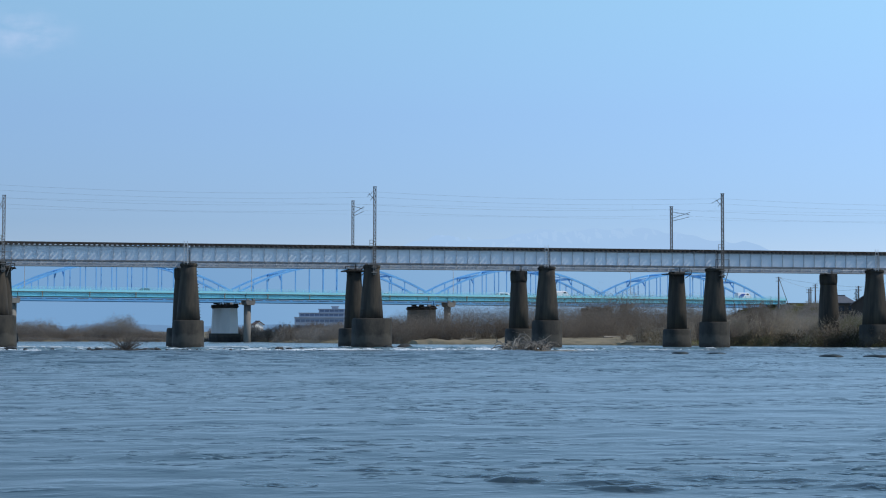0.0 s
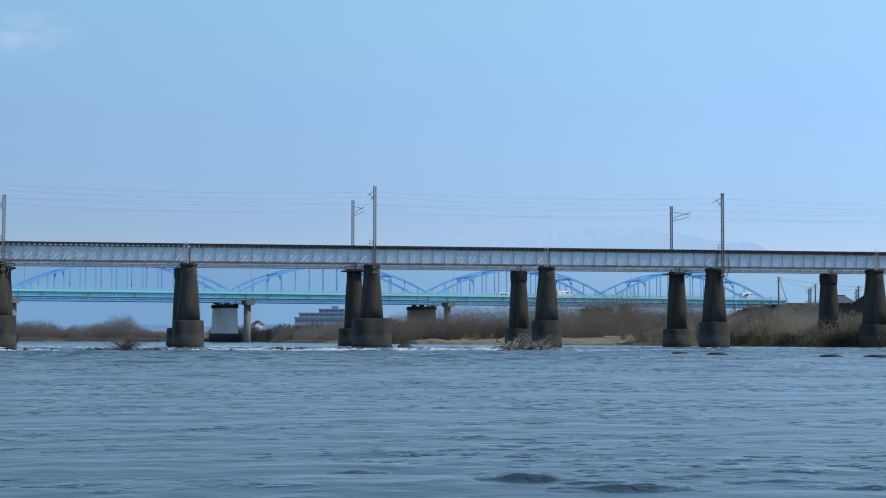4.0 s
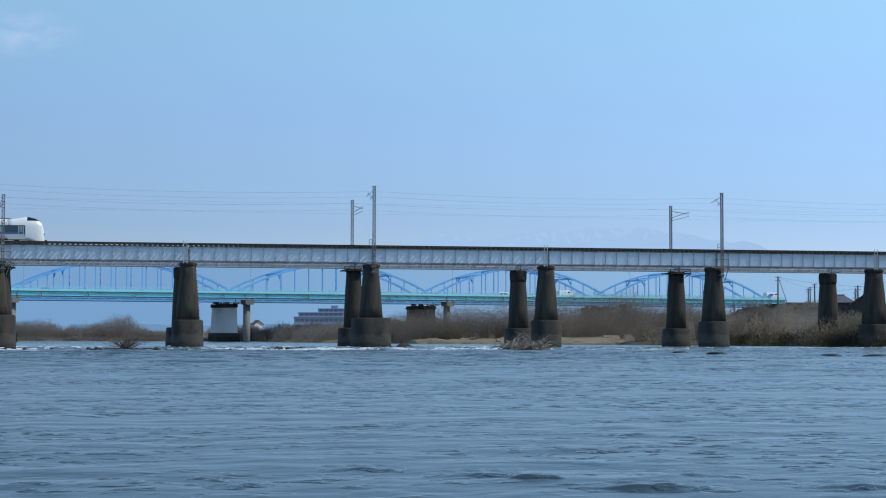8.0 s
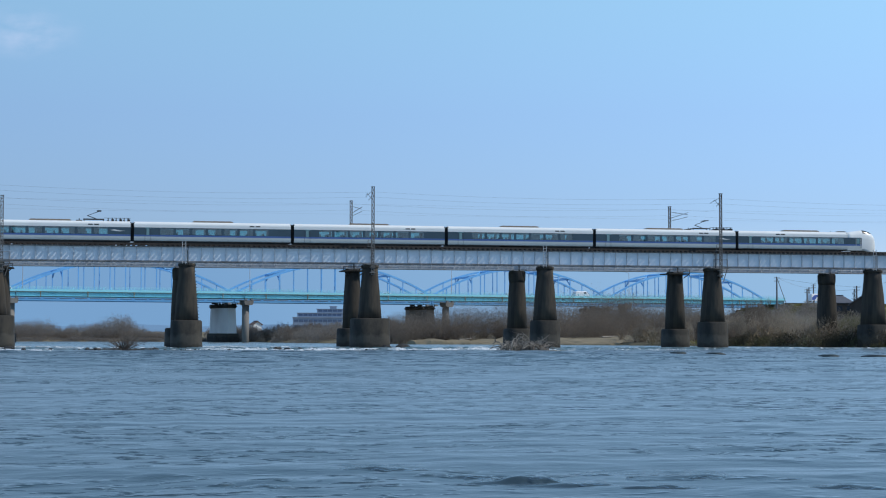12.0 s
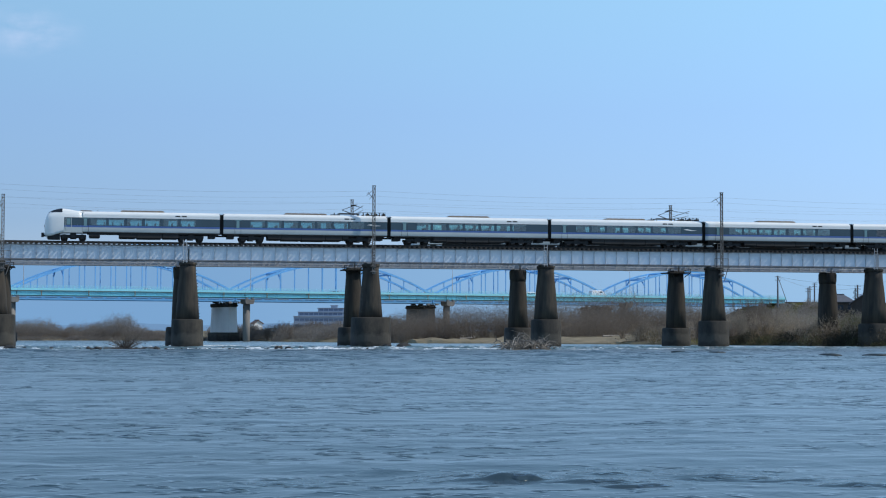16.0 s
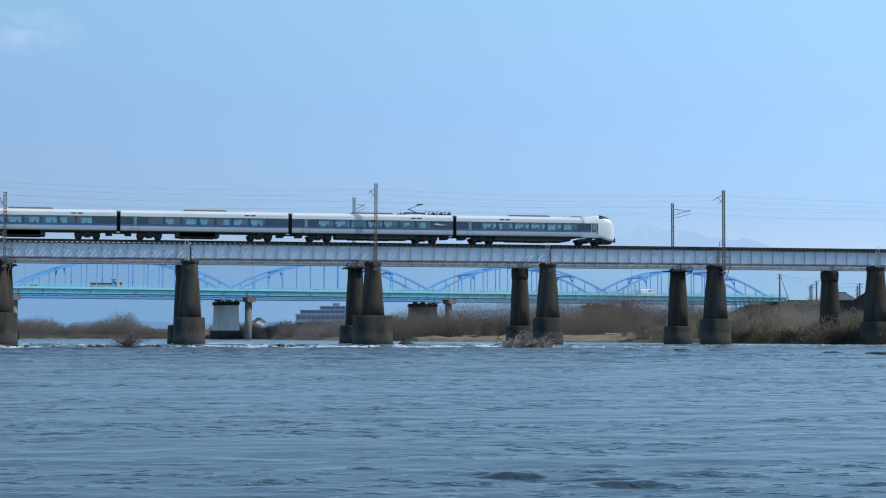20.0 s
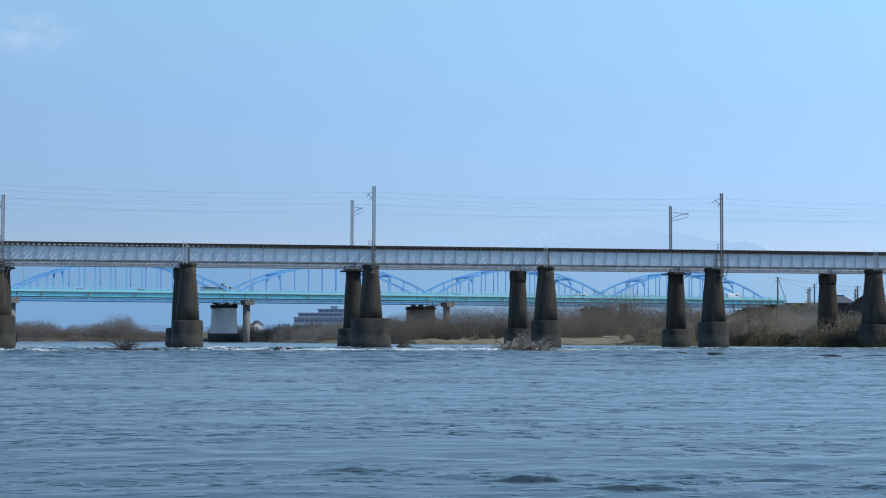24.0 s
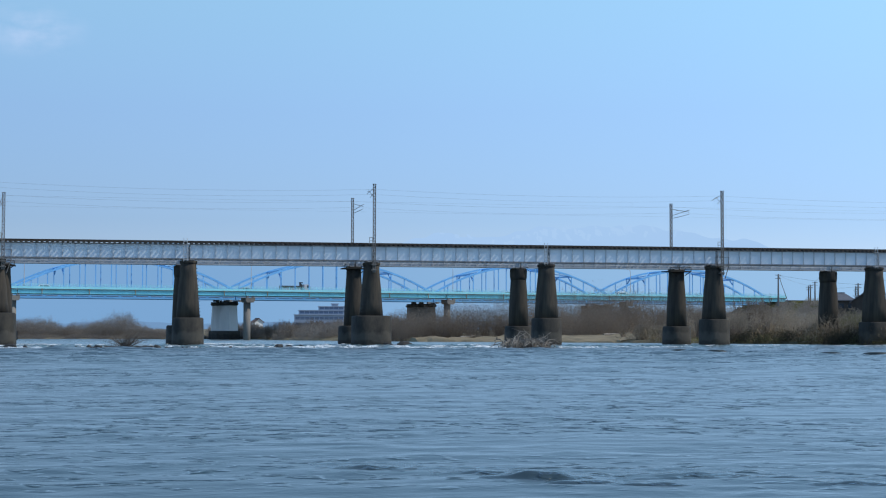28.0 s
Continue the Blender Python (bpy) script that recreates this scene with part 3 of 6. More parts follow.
def lattice_mast(ob, x, y, z0, z1, w):
    """Four legs with zigzag lacing, as one mesh."""
    bm = B()
    h, g = w / 2, w / 5
    for sx in (-h, h):
        for sy in (-g, g):
            box(bm, x + sx - 0.035, x + sx + 0.035, y + sy - 0.035, y + sy + 0.035, z0, z1)
    n = int((z1 - z0) / 0.36)
    for i in range(n):
        zc = z0 + (z1 - z0) * i / n
        for e in (-g, g):
            box(bm, x - h, x + h, y + e - 0.012, y + e + 0.012, zc - 0.04, zc + 0.04)
        box(bm, x - h - 0.012, x - h + 0.012, y - g, y + g, zc - 0.04, zc + 0.04)
        box(bm, x + h - 0.012, x + h + 0.012, y - g, y + g, zc - 0.04, zc + 0.04)
        a, b = z0 + (z1 - z0) * i / n, z0 + (z1 - z0) * (i + 1) / n
        s = 1 if i % 2 else -1
        for e in (-g, g):
            bar(bm, (x - s * h, y + e, a), (x + s * h, y + e, b), 0.035, 0.05)
    part("lattice", bm, M_MAST, ob)
    bm = B()
    box(bm, x - h - 0.06, x + h + 0.06, y - h - 0.06, y + h + 0.06, z1, z1 + 0.06)
    part("cap", bm, M_MAST, ob)


def mast(n, near):
    """An overhead line mast clamped to the side of a pier."""
    x = n * SPAN + (0.8 if n == 0 else 0.0 if n == 2 else 0.35) if near else n * SPAN - (0.5 if n == 2 else 1.45) + 0.0192 * (n * SPAN - 12)
    y = -2.15 if near else TRACK_GAP + 2.1
    top = (17.75 if n == 0 else 19.6) if near else 19.28
    foot = 8.9 if near else 9.4
    ob = thing("catenary_mast", "tall grey lattice steel mast clamped to a bridge pier", "catenary mast", "masts of the overhead line")
    lattice_mast(ob, x, y, foot, top, 0.30)
    s = 1 if near else -1
    bm = B()
    arm = top - 1.0
    if near:
        rod(bm, (x - 0.15, y, arm + 0.5), (x - 0.55, 0.0, arm - 0.02), 0.03)
        rod(bm, (x - 0.15, y, arm - 0.5), (x - 0.6, y + 0.7, arm + 0.3), 0.03)
        rod(bm, (x - 0.15, y, arm - 0.1), (x - 0.5, y + 0.3, arm - 0.6), 0.03)
    else:
        reach = 1.1 if n <= 2 else 1.9
        rod(bm, (x + 0.1, y, arm + 0.3), (x + reach, y - 2.0, arm - 0.2), 0.035)
        rod(bm, (x + 0.1, y, arm - 0.6), (x + reach + 0.05, y - 2.1, arm + 0.1), 0.035)
        rod(bm, (x + 0.1, y, arm - 1.0), (x + reach, y - 2.0, arm - 0.5), 0.03)
    bracket = part("bracket_arm", bm, M_MAST, ob)
    bm = B()
    for k in range(4):
        e = (x - 0.55 - 0.06 * k, y + 0.35 + 0.05 * k, arm + 0.12) if near else (x + 0.5 + 0.06 * k, y - 1.0 - 0.1 * k, arm + 0.02)
        rod(bm, e, (e[0], e[1], e[2] + 0.05), 0.09, 0.09, 8)
    part("insulator", bm, M_GALV, bracket, "grey ribbed insulator")
    for z in (9.1, 9.75) if near else (9.55, 9.75):
        bm = B()
        box(bm, x - 0.3, x + 0.3, y - 0.2 if near else TRACK_GAP + 0.9, -0.9 if near else y + 0.2, z, z + 0.12)
        part("clamp", bm, M_MAST, ob)
    if near:
        bm = B()
        box(bm, x - 0.62, x - 0.19, y - 0.1, y + 0.65, 12.30, 12.36)
        for dx in (-0.62, -0.22):
            rod(bm, (x + dx, y - 0.1, 12.3), (x + dx, y - 0.1, 13.1), 0.03)
        rod(bm, (x - 0.62, y - 0.1, 13.1), (x - 0.22, y - 0.1, 13.1), 0.03)
        rod(bm, (x - 0.62, y - 0.1, 12.7), (x - 0.22, y - 0.1, 12.7), 0.03)
        part("step_platform", bm, M_MAST, ob)
    if near and n != 2:
        bm = B()
        for dx in (-0.9, 0.95):
            rod(bm, (x + dx, y + 0.2, 10.1), (x + dx, y + 0.2, 11.2), 0.03)
        rod(bm, (x - 0.9, y + 0.2, 11.2), (x + 0.95, y + 0.2, 11.2), 0.03)
        rod(bm, (x + 0.95, y + 0.2, 10.1), (x + 0.4, y + 0.2, 8.4), 0.05)
        box(bm, x - 0.95, x + 1.0, y - 0.25, y + 0.25, 10.02, 10.09)
        part("rest_platform", bm, M_MAST, ob)


for n in (-2, 0, 2, 4, 6, 8):
    mast(n, True)
    mast(n, False)

# overhead wires, each sagging from mast to mast
def sagging(y, z, sag):
    return [(m * SPAN + 0.2 + 2 * SPAN * i / 8, y, z - sag * 4 * (i / 8) * (1 - i / 8)) for m in range(-2, 8, 2) for i in range(8)] + [(8 * SPAN + 0.2, y, z)]


for near in (True, False):
    y0 = 0.0 if near else TRACK_GAP
    bm = B()
    tube(bm, sagging(y0 - 2.1 if near else y0 + 2.1, 19.0 if near else 18.9, 0.45), 0.007)
    tagged(part("feeder_wire", bm, M_WIRE, None), "thin dark feeder wire strung from mast to mast", "wire", "wires of the overhead line")
    ob = thing("overhead_line", "thin dark catenary wires with droppers over the track", "overhead line", "wires of the overhead line")
    top = sagging(y0, 18.55 if near else 17.95, 0.5)
    low = sagging(y0, 17.62 if near else 17.38, 0.03)
    for name, pts, r in (("messenger_wire", top, 0.0065), ("contact_wire", low, 0.0045)):
        bm = B()
        tube(bm, pts, r)
        part(name, bm, M_WIRE, ob)
    for p, q in list(zip(top, low))[::2]:
        bm = B()
        rod(bm, p, q, 0.004, 0.004, 4)
        part("dropper", bm, M_WIRE, ob)


def access_ladder(n):
    ob = thing("access_ladder", "narrow pale galvanised ladder at a girder joint", "ladder", "ladders at the girder joints", at=pose(n * SPAN, -1.62, 0))
    bm = B()
    rod(bm, (-0.65, 0, 10.0), (-0.65, 0, 12.75), 0.035)
    rod(bm, (-0.25, 0, 10.0), (-0.25, 0, 12.75), 0.035)
    part("stile", bm, M_GALV, ob)
    for i in range(7):
        bm = B()
        z = 10.2 + i * 0.36
        rod(bm, (-0.65, 0, z), (-0.25, 0, z), 0.02)
        rod(bm, (-0.45, 0, z), (-0.45, 0.65, z), 0.012) if i in (0, 5) else None
        part("rung", bm, M_GALV, ob)


for n in (-1, 1, 3, 5, 7):
    access_ladder(n)

# ---- trains ----
CAR, NOSE, CAB = 20.4, 20.7, 4.4
BODY_LO, STRIPE_LO, BAND_LO, BAND_HI, ROOF = 1.02, 1.66, 1.86, 2.80, 3.56


def side_strip(bm, x0, x1, z0, z1, y, th):
    box(bm, x0, x1, min(y, y + th), max(y, y + th), z0, z1)


def roof_shell(bm, x0, x1):
    """The roof with its cantrails, from the window band up, and its thickness."""
    w = 1.45
    outer = [(-w, BAND_HI)] + [(-w + 0.5 * (1 - math.cos(math.pi / 2 * i / 6)), ROOF - 0.45 + 0.45 * math.sin(math.pi / 2 * i / 6)) for i in range(7)]
    outer = outer + [(-y, z) for y, z in outer[::-1]]
    inner = [(y * 0.95, z - 0.08) if z > BAND_HI else (y * 0.95, z) for y, z in outer]
    sect = outer + inner[::-1]
    rings(bm, [[(x, y, z) for y, z in sect] for x in (x0, x1)])


def bogie(train, x):
    bm = B()
    for s in (-1, 1):
        box(bm, x - 1.5, x + 1.5, s * 1.05 - 0.1, s * 1.05 + 0.1, 0.48, 0.78)
        box(bm, x - 0.35, x + 0.35, s * 1.05 - 0.16, s * 1.05 + 0.16, 0.35, 0.95)
        for e in (-1.05, 1.05):
            box(bm, x + e - 0.22, x + e + 0.22, s * 1.05 - 0.14, s * 1.05 + 0.14, 0.30, 0.62)
    box(bm, x - 0.3, x + 0.3, -1.0, 1.0, 0.5, 0.8)
    ob = part("bogie", bm, M_UNDER, train, "black bogie")
    for e in (-1.05, 1.05):
        for s in (-1, 1):
            bm = B()
            rod(bm, (x + e, s * 0.50, 0.43), (x + e, s * 0.64, 0.43), 0.43, 0.43, 20)
            part("wheel", bm, M_UNDER, ob)


def coach(train, x0, x1, k, end, panto, seed):
    """One coach between x0 and x1. end: -1 or 1 where a driving cab closes it."""
    rnd = random.Random(seed)
    a, b = x0 + 0.22, x1 - 0.22
    cab0, cab1 = (CAB if end < 0 else 0), (CAB if end > 0 else 0)
    a += 0 if end >= 0 else -0.22
    b += 0 if end <= 0 else 0.22
    sa, sb = a + cab0, b - cab1
    bm = B()
    roof_shell(bm, sa, sb)
    body = part("coach_body", bm, M_WHITE, train, "white coach body with a rounded roof")
    bm = B()
    box(bm, sa, sb, -1.40, 1.40, BODY_LO, BODY_LO + 0.1)
    part("floor", bm, M_UNDER, body)
    for x in ((sa + 0.002, sa + 0.06), (sb - 0.06, sb - 0.002)):
        bm = B()
        box(bm, x[0], x[1], -1.38, 1.38, BODY_LO + 0.1, ROOF - 0.1)
        part("end_wall", bm, M_UNDER if not end else M_INNER, body)
    for s in (-1, 1):
        y = s * 1.45
        bm = B()
        rings(bm, [[(x, s * y_, z_) for y_, z_ in ((1.45, STRIPE_LO - 0.002), (1.447, 1.42), (1.425, 1.22), (1.37, BODY_LO), (1.31, BODY_LO), (1.365, 1.22), (1.387, 1.42), (1.39, STRIPE_LO - 0.002))] for x in (sa, sb)])
        part("lower_side", bm, M_GREY, body, "pale grey lower side")
        bm = B()
        side_strip(bm, sa, sb, STRIPE_LO, BAND_LO, y + s * 0.002, -s * 0.06)
        part("stripe", bm, M_BLUE, body, "blue stripe below the windows")
        # windows between dark posts; the entrance ends are closed dark panels
        lead, tail = (0.75 if end < 0 else 3.1), (0.35 if end > 0 else 2.7)
        wa, wb = sa + lead, sb - tail
        n = max(1, int(round((wb - wa) / 1.95)))
        step = (wb - wa) / n
        bm = B()
        side_strip(bm, sa, wa, BAND_LO, BAND_HI, y, -s * 0.05)
        side_strip(bm, wb, sb, BAND_LO, BAND_HI, y, -s * 0.05)
        side_strip(bm, wa, wb, BAND_LO, BAND_LO + 0.06, y, -s * 0.05)
        side_strip(bm, wa, wb, BAND_HI - 0.07, BAND_HI, y, -s * 0.05)
        for i in range(n + 1):
            x = wa + i * step
            side_strip(bm, max(wa, x - 0.16), min(wb, x + 0.16), BAND_LO + 0.06, BAND_HI - 0.07, y, -s * 0.05)
        part("window_band", bm, M_BAND, body, "dark band between the windows")
        for i in range(n):
            bm = B()
            x = wa + i * step
            side_strip(bm, x + 0.165, x + step - 0.165, BAND_LO + 0.065, BAND_HI - 0.075, y - s * 0.02, -s * 0.006)
            part("window", bm, M_PANE, body, "tinted window pane")
            if rnd.random() < 0.28:
                # a blind drawn part of the way across
                wide = rnd.uniform(0.25, 0.6) * (step - 0.33)
                at = x + 0.165 if rnd.random() < 0.5 else x + step - 0.165 - wide
                bm = B()
                side_strip(bm, at, at + wide, BAND_LO + 0.07, BAND_HI - 0.08, y - s * 0.04, -s * 0.01)
                part("blind", bm, M_BLIND, body, "grey-green blind drawn part way")
        # one entrance door, a lighter glazed leaf with a destination panel above it
        x = sa + (1.35 if end >= 0 else -0.08)
        z0_, z1_ = BODY_LO + 0.06, BAND_HI - 0.04
        bm = B()
        for xx in (x, x + 0.72):
            side_strip(bm, xx, xx + 0.03, z0_, z1_, y + s * 0.004, -s * 0.02)
        part("door_seam", bm, M_UNDER, body, "dark seam of the entrance door")
        bm = B()
        side_strip(bm, x + 0.2, x + 0.55, BAND_LO - 0.05, BAND_HI - 0.12, y + s * 0.006, -s * 0.02)
        part("door_window", bm, M_DOORGLASS, body, "pale green narrow door window")
        bm = B()
        side_strip(bm, x + 0.02, x + 0.78, BAND_HI - 0.10, BAND_HI + 0.02, y + s * 0.008, -s * 0.02)
        part("destination_panel", bm, M_DOORGLASS, body, "grey-green destination panel")
        if panto:
            bm = B()
            lx0 = b - 2.5 if panto > 0 else a + 0.7
            rings(bm, [[(lx0 + dx, y + s * e, 2.36 + dz) for dx, dz in ((0.0, 0.05), (0.5, 0.14), (1.1, 0.0), (1.8, -0.03), (1.1, -0.09), (0.45, -0.02))] for e in (0.001, 0.008)])
            part("emblem", bm, M_WHITE, body, "white swept emblem on the dark band")
        bm = B()
        for x in ((x1 - 5.5, x1 - 4.75) if end <= 0 else (x1 - 15.0, x1 - 14.25)):
            side_strip(bm, x, x + 0.58, 3.03, 3.17, y - s * 0.01, s * 0.02)
        part("vent", bm, M_UNDER, body, "dark side vent")
    for i in range(int((sb - sa - 4) / 1.0)):
        x = sa + 2.4 + i * 1.0
        if rnd.random() < 0.75:
            bm = B()
            for y0, y1 in ((-1.32, -0.35), (0.35, 1.32)):
                box(bm, x, x + 0.15, y0, y1, 1.5, 2.12)
                box(bm, x + 0.01, x + 0.14, y0 + 0.12, y0 + 0.38, 2.122, 2.26)
                box(bm, x + 0.01, x + 0.14, y1 - 0.38, y1 - 0.12, 2.122, 2.26)
                box(bm, x, x + 0.5, y0, y1, 1.4, 1.52)
            part("seat_row", bm, M_SEAT, body)
    bm = B()
    mid = (x0 + x1) / 2 + (1.0 if end < 0 else -0.6 if end > 0 else 0.0)
    rings(bm, [[(mid - e_, -0.9 * f_, z_), (mid + e_, -0.9 * f_, z_), (mid + e_, 0.9 * f_, z_), (mid - e_, 0.9 * f_, z_)] for z_, e_, f_ in ((ROOF - 0.05, 2.6, 1.0), (ROOF + 0.12, 2.55, 0.98), (ROOF + 0.19, 2.4, 0.88))])
    part("roof_unit", bm, M_ROOFBOX, body, "brown-grey air conditioner on the roof")
    for i in range(6):
        bm = B()
        box(bm, mid - 2.4 + i * 0.82, mid - 1.75 + i * 0.82, -0.7, 0.7, ROOF + 0.191, ROOF + 0.215)
        part("grille", bm, M_ROOFBOX, body)
    bm = B()
    if k in ((5, 6) if seed == 39 + k else (2, 6)):
        rows = ((mid - 3.5, 5.2, 0.66), (mid - 3.0, 4.2, 0.72))
    elif end < 0:
        rows = ((x0 + 5.1, 1.3, 0.56), (x0 + 8.6, 2.0, 0.60), (x0 + 10.64, 3.0, 0.64), (x0 + 13.7, 1.9, 0.6))
    else:
        rows = ((mid - 4.6, 1.6, 0.58), (mid - 2.96, 2.4, 0.64), (mid - 0.52, 2.9, 0.66), (mid + 2.44, 2.0, 0.62), (mid + 4.5, 0.7, 0.5))
    for x, w, d in rows:
        # boxes with slanted lower edges
        rings(bm, [[(x + g_, -1.3 + g_, z_), (x + w - g_, -1.3 + g_, z_), (x + w - g_, 1.3 - g_, z_), (x + g_, 1.3 - g_, z_)] for z_, g_ in ((BODY_LO - 0.005, 0.0), (BODY_LO - d + 0.12, 0.0), (BODY_LO - d, 0.12))])
    box(bm, sa + 0.5, sb - 0.5, -1.2, 1.2, BODY_LO - 0.12, BODY_LO - 0.006)
    for x in (a + 0.5, b - 1.3):
        box(bm, x, x + 0.8, -1.0, 1.0, 0.55, BODY_LO - 0.006)
    part("underfloor_equipment", bm, M_UNDER, body, "black equipment boxes under the floor")
    bogie(train, a + (3.4 if end >= 0 else 3.3))
    bogie(train, b - (3.4 if end <= 0 else 3.3))
    if panto:
        px = b - 4.6 if panto > 0 else a + 4.6
        bm = B()
        for dx in (-1.2, 1.2):
            for dy in (-0.55, 0.55):
                rod(bm, (px + dx, dy, ROOF - 0.05), (px + dx, dy, ROOF + 0.3), 0.06)
        box(bm, px - 1.3, px + 1.3, -0.6, -0.5, ROOF + 0.22, ROOF + 0.32)
        box(bm, px - 1.3, px + 1.3, 0.5, 0.6, ROOF + 0.22, ROOF + 0.32)
        part("pantograph_frame", bm, M_UNDER, body, "dark pantograph frame on insulators")
        for i in range(6):
            bm = B()
            x = px + 1.7 + i * 0.5
            box(bm, x, x + (0.34 if i % 2 else 0.2), -0.5, 0.5, ROOF - 0.04, ROOF + (0.30 if i % 2 else 0.16))
            rod(bm, (x + 0.1, -0.3, ROOF + 0.1), (x + 0.1, -0.3, ROOF + 0.42), 0.06)
            part("switch_box", bm, M_UNDER, body, "dark switch box with an insulator")
        bm = B()
        box(bm, px - 2.2, px - 1.45, -0.5, 0.5, ROOF - 0.04, ROOF + 0.15)
        rod(bm, (px - 1.8, -0.3, ROOF + 0.1), (px - 1.8, -0.3, ROOF + 0.34), 0.06)
        part("switch_box", bm, M_UNDER, body)
        bm = B()
        rod(bm, (px + 1.3, -0.3, ROOF + 0.44), (px + 4.6, -0.3, ROOF + 0.44), 0.025)
        part("busbar", bm, M_UNDER, body)
        bm = B()
        rod(bm, (px + 0.4, 0, ROOF + 0.3), (px - 0.8, 0, ROOF + 0.74), 0.05)
        rod(bm, (px - 0.8, 0, ROOF + 0.74), (px + 0.7, 0, ROOF + 1.3), 0.035)
        rod(bm, (px - 0.7, 0.1, ROOF + 0.7), (px + 0.2, 0.1, ROOF + 0.35), 0.025)
        box(bm, px + 0.4, px + 0.95, -0.85, 0.85, ROOF + 1.3, ROOF + 1.37)
        part("pantograph", bm, M_UNDER, body, "raised single-arm pantograph")
    if end:
        # the cab: a blunt rounded nose, the roof rising gently to the windscreen; u is the distance behind the tip
        e = end
        tip = b if e > 0 else a
        bm = B()
        loops = []
        cab_rows = ((0.0, 0.90, ROOF - 1.65, 0.78), (0.04, 1.0, ROOF - 1.25, 0.68), (0.13, 1.08, ROOF - 0.85, 0.62), (0.27, 1.17, ROOF - 0.47, 0.60), (0.45, 1.25, ROOF - 0.22, 0.60),
                    (0.7, 1.33, ROOF - 0.06, 0.62), (1.0, 1.38, ROOF + 0.07, 0.68), (1.4, 1.42, ROOF + 0.20, 0.84), (1.8, 1.44, ROOF + 0.28, 0.97), (2.15, 1.45, ROOF + 0.30, BODY_LO),
                    (2.6, 1.45, ROOF + 0.24, BODY_LO), (3.2, 1.45, ROOF + 0.14, BODY_LO), (3.8, 1.45, ROOF + 0.05, BODY_LO), (CAB, 1.45, ROOF, BODY_LO))
        for u, w, top, lo in cab_rows:
            x = tip - e * u
            knee = min(2.6, top - 0.25)
            half = [(x, -w * 0.97, lo), (x, -w, lo + 0.3), (x, -w, knee)]
            for i in range(1, 7):
                t = math.pi / 2 * i / 6
                half.append((x, -w + min(0.6, w * 0.5) * (1 - math.cos(t)), knee + (top - knee) * math.sin(t)))
            loops.append(half + [(px_, -py, pz) for px_, py, pz in half[::-1]])
        rings(bm, loops)
        cab = part("cab", bm, M_WHITE, train, "white rounded driving cab", smooth=True)
        bm = B()
        glass = []
        sill = ROOF - 0.17
        us, ws_, ts_ = ([r_[i] for r_ in cab_rows] for i in (0, 1, 2))
        for u in (0.46, 0.6, 0.8, 1.0, 1.25, 1.5, 1.8, 2.05):
            w, top = np.interp(u, us, ws_), np.interp(u, us, ts_)
            t0 = math.asin(max(0.0, min(0.97, (sill - 2.6) / (top - 2.6))))
            line = []
            for i in range(9):
                t = t0 + (math.pi / 2 - t0) * i / 8
                line.append((tip - e * (u - 0.02), -(w + 0.015) + 0.6 * (1 - math.cos(t)), 2.6 + (top + 0.02 - 2.6) * math.sin(t)))
            glass.append([bm.verts.new(q_) for q_ in line + [(q_[0], -q_[1], q_[2]) for q_ in line[::-1]]])
        for g0, g1 in zip(glass, glass[1:]):
            for i in range(17):
                bm.faces.new((g0[i], g0[i + 1], g1[i + 1], g1[i]))
        part("windscreen", bm, M_WSCREEN, cab, "dark wrap-round windscreen", smooth=True)
        for s in (-1, 1):
            bm = B()
            rod(bm, (tip - e * 0.26, s * 0.86, 1.78), (tip + e * 0.015, s * 0.74, 1.78), 0.15, 0.11, 12)
            part("headlight", bm, M_WSCREEN, cab, "dark headlight")
        bm = B()
        xa = tip - e * 4.75
        rings(bm, [[(xa - g_, -0.5 + g_ * 0.3, z_), (xa + g_, -0.5 + g_ * 0.3, z_), (xa + g_, 0.5 - g_ * 0.3, z_), (xa - g_, 0.5 - g_ * 0.3, z_)] for z_, g_ in ((ROOF - 0.04, 0.75), (ROOF + 0.12, 0.7), (ROOF + 0.17, 0.5))])
        part("roof_box", bm, M_ROOFBOX, cab, "brown-grey aerial box on the roof")
        bm = B()
        xa = tip - e * 6.1
        rod(bm, (xa, 0.3, ROOF - 0.05), (xa, 0.3, ROOF + 0.26), 0.04, 0.02, 6)
        part("aerial", bm, M_UNDER, cab)
        for s in (-1, 1):
            def panel(name, u0, u1, z0_, z1_, out, material, label=""):
                q = B()
                xs_ = sorted((tip - e * u0, tip - e * u1))
                side_strip(q, xs_[0], xs_[1], z0_, z1_, s * (1.447 + out), s * 0.006)
                part(name, q, material, cab, label)
            panel("side_window", 2.25, CAB, BAND_LO, BAND_HI, 0.0, M_BAND, "dark cab side window")
            panel("stripe", 2.25, CAB, STRIPE_LO, BAND_LO - 0.002, 0.0, M_BLUE, "blue stripe ending at the crew door")
            panel("lower_panel", 2.2, CAB, BODY_LO, STRIPE_LO - 0.002, 0.0, M_GREY, "pale grey lower panel")
            panel("door_frame", 2.42, 2.48, BAND_LO - 0.7, BAND_HI - 0.05, 0.007, M_GREY, "pale frame of the crew door")
            panel("door_frame", 3.06, 3.12, BAND_LO - 0.7, BAND_HI - 0.05, 0.007, M_GREY, "pale frame of the crew door")
            panel("crew_door_window", 2.56, 2.98, BAND_LO + 0.08, BAND_HI - 0.12, 0.007, M_DOORGLASS, "grey-green crew door window")
            panel("handrail", 2.34, 2.38, BAND_LO - 0.5, BAND_LO + 0.5, 0.007, M_UNDER, "dark grab rail")
        bm = B()
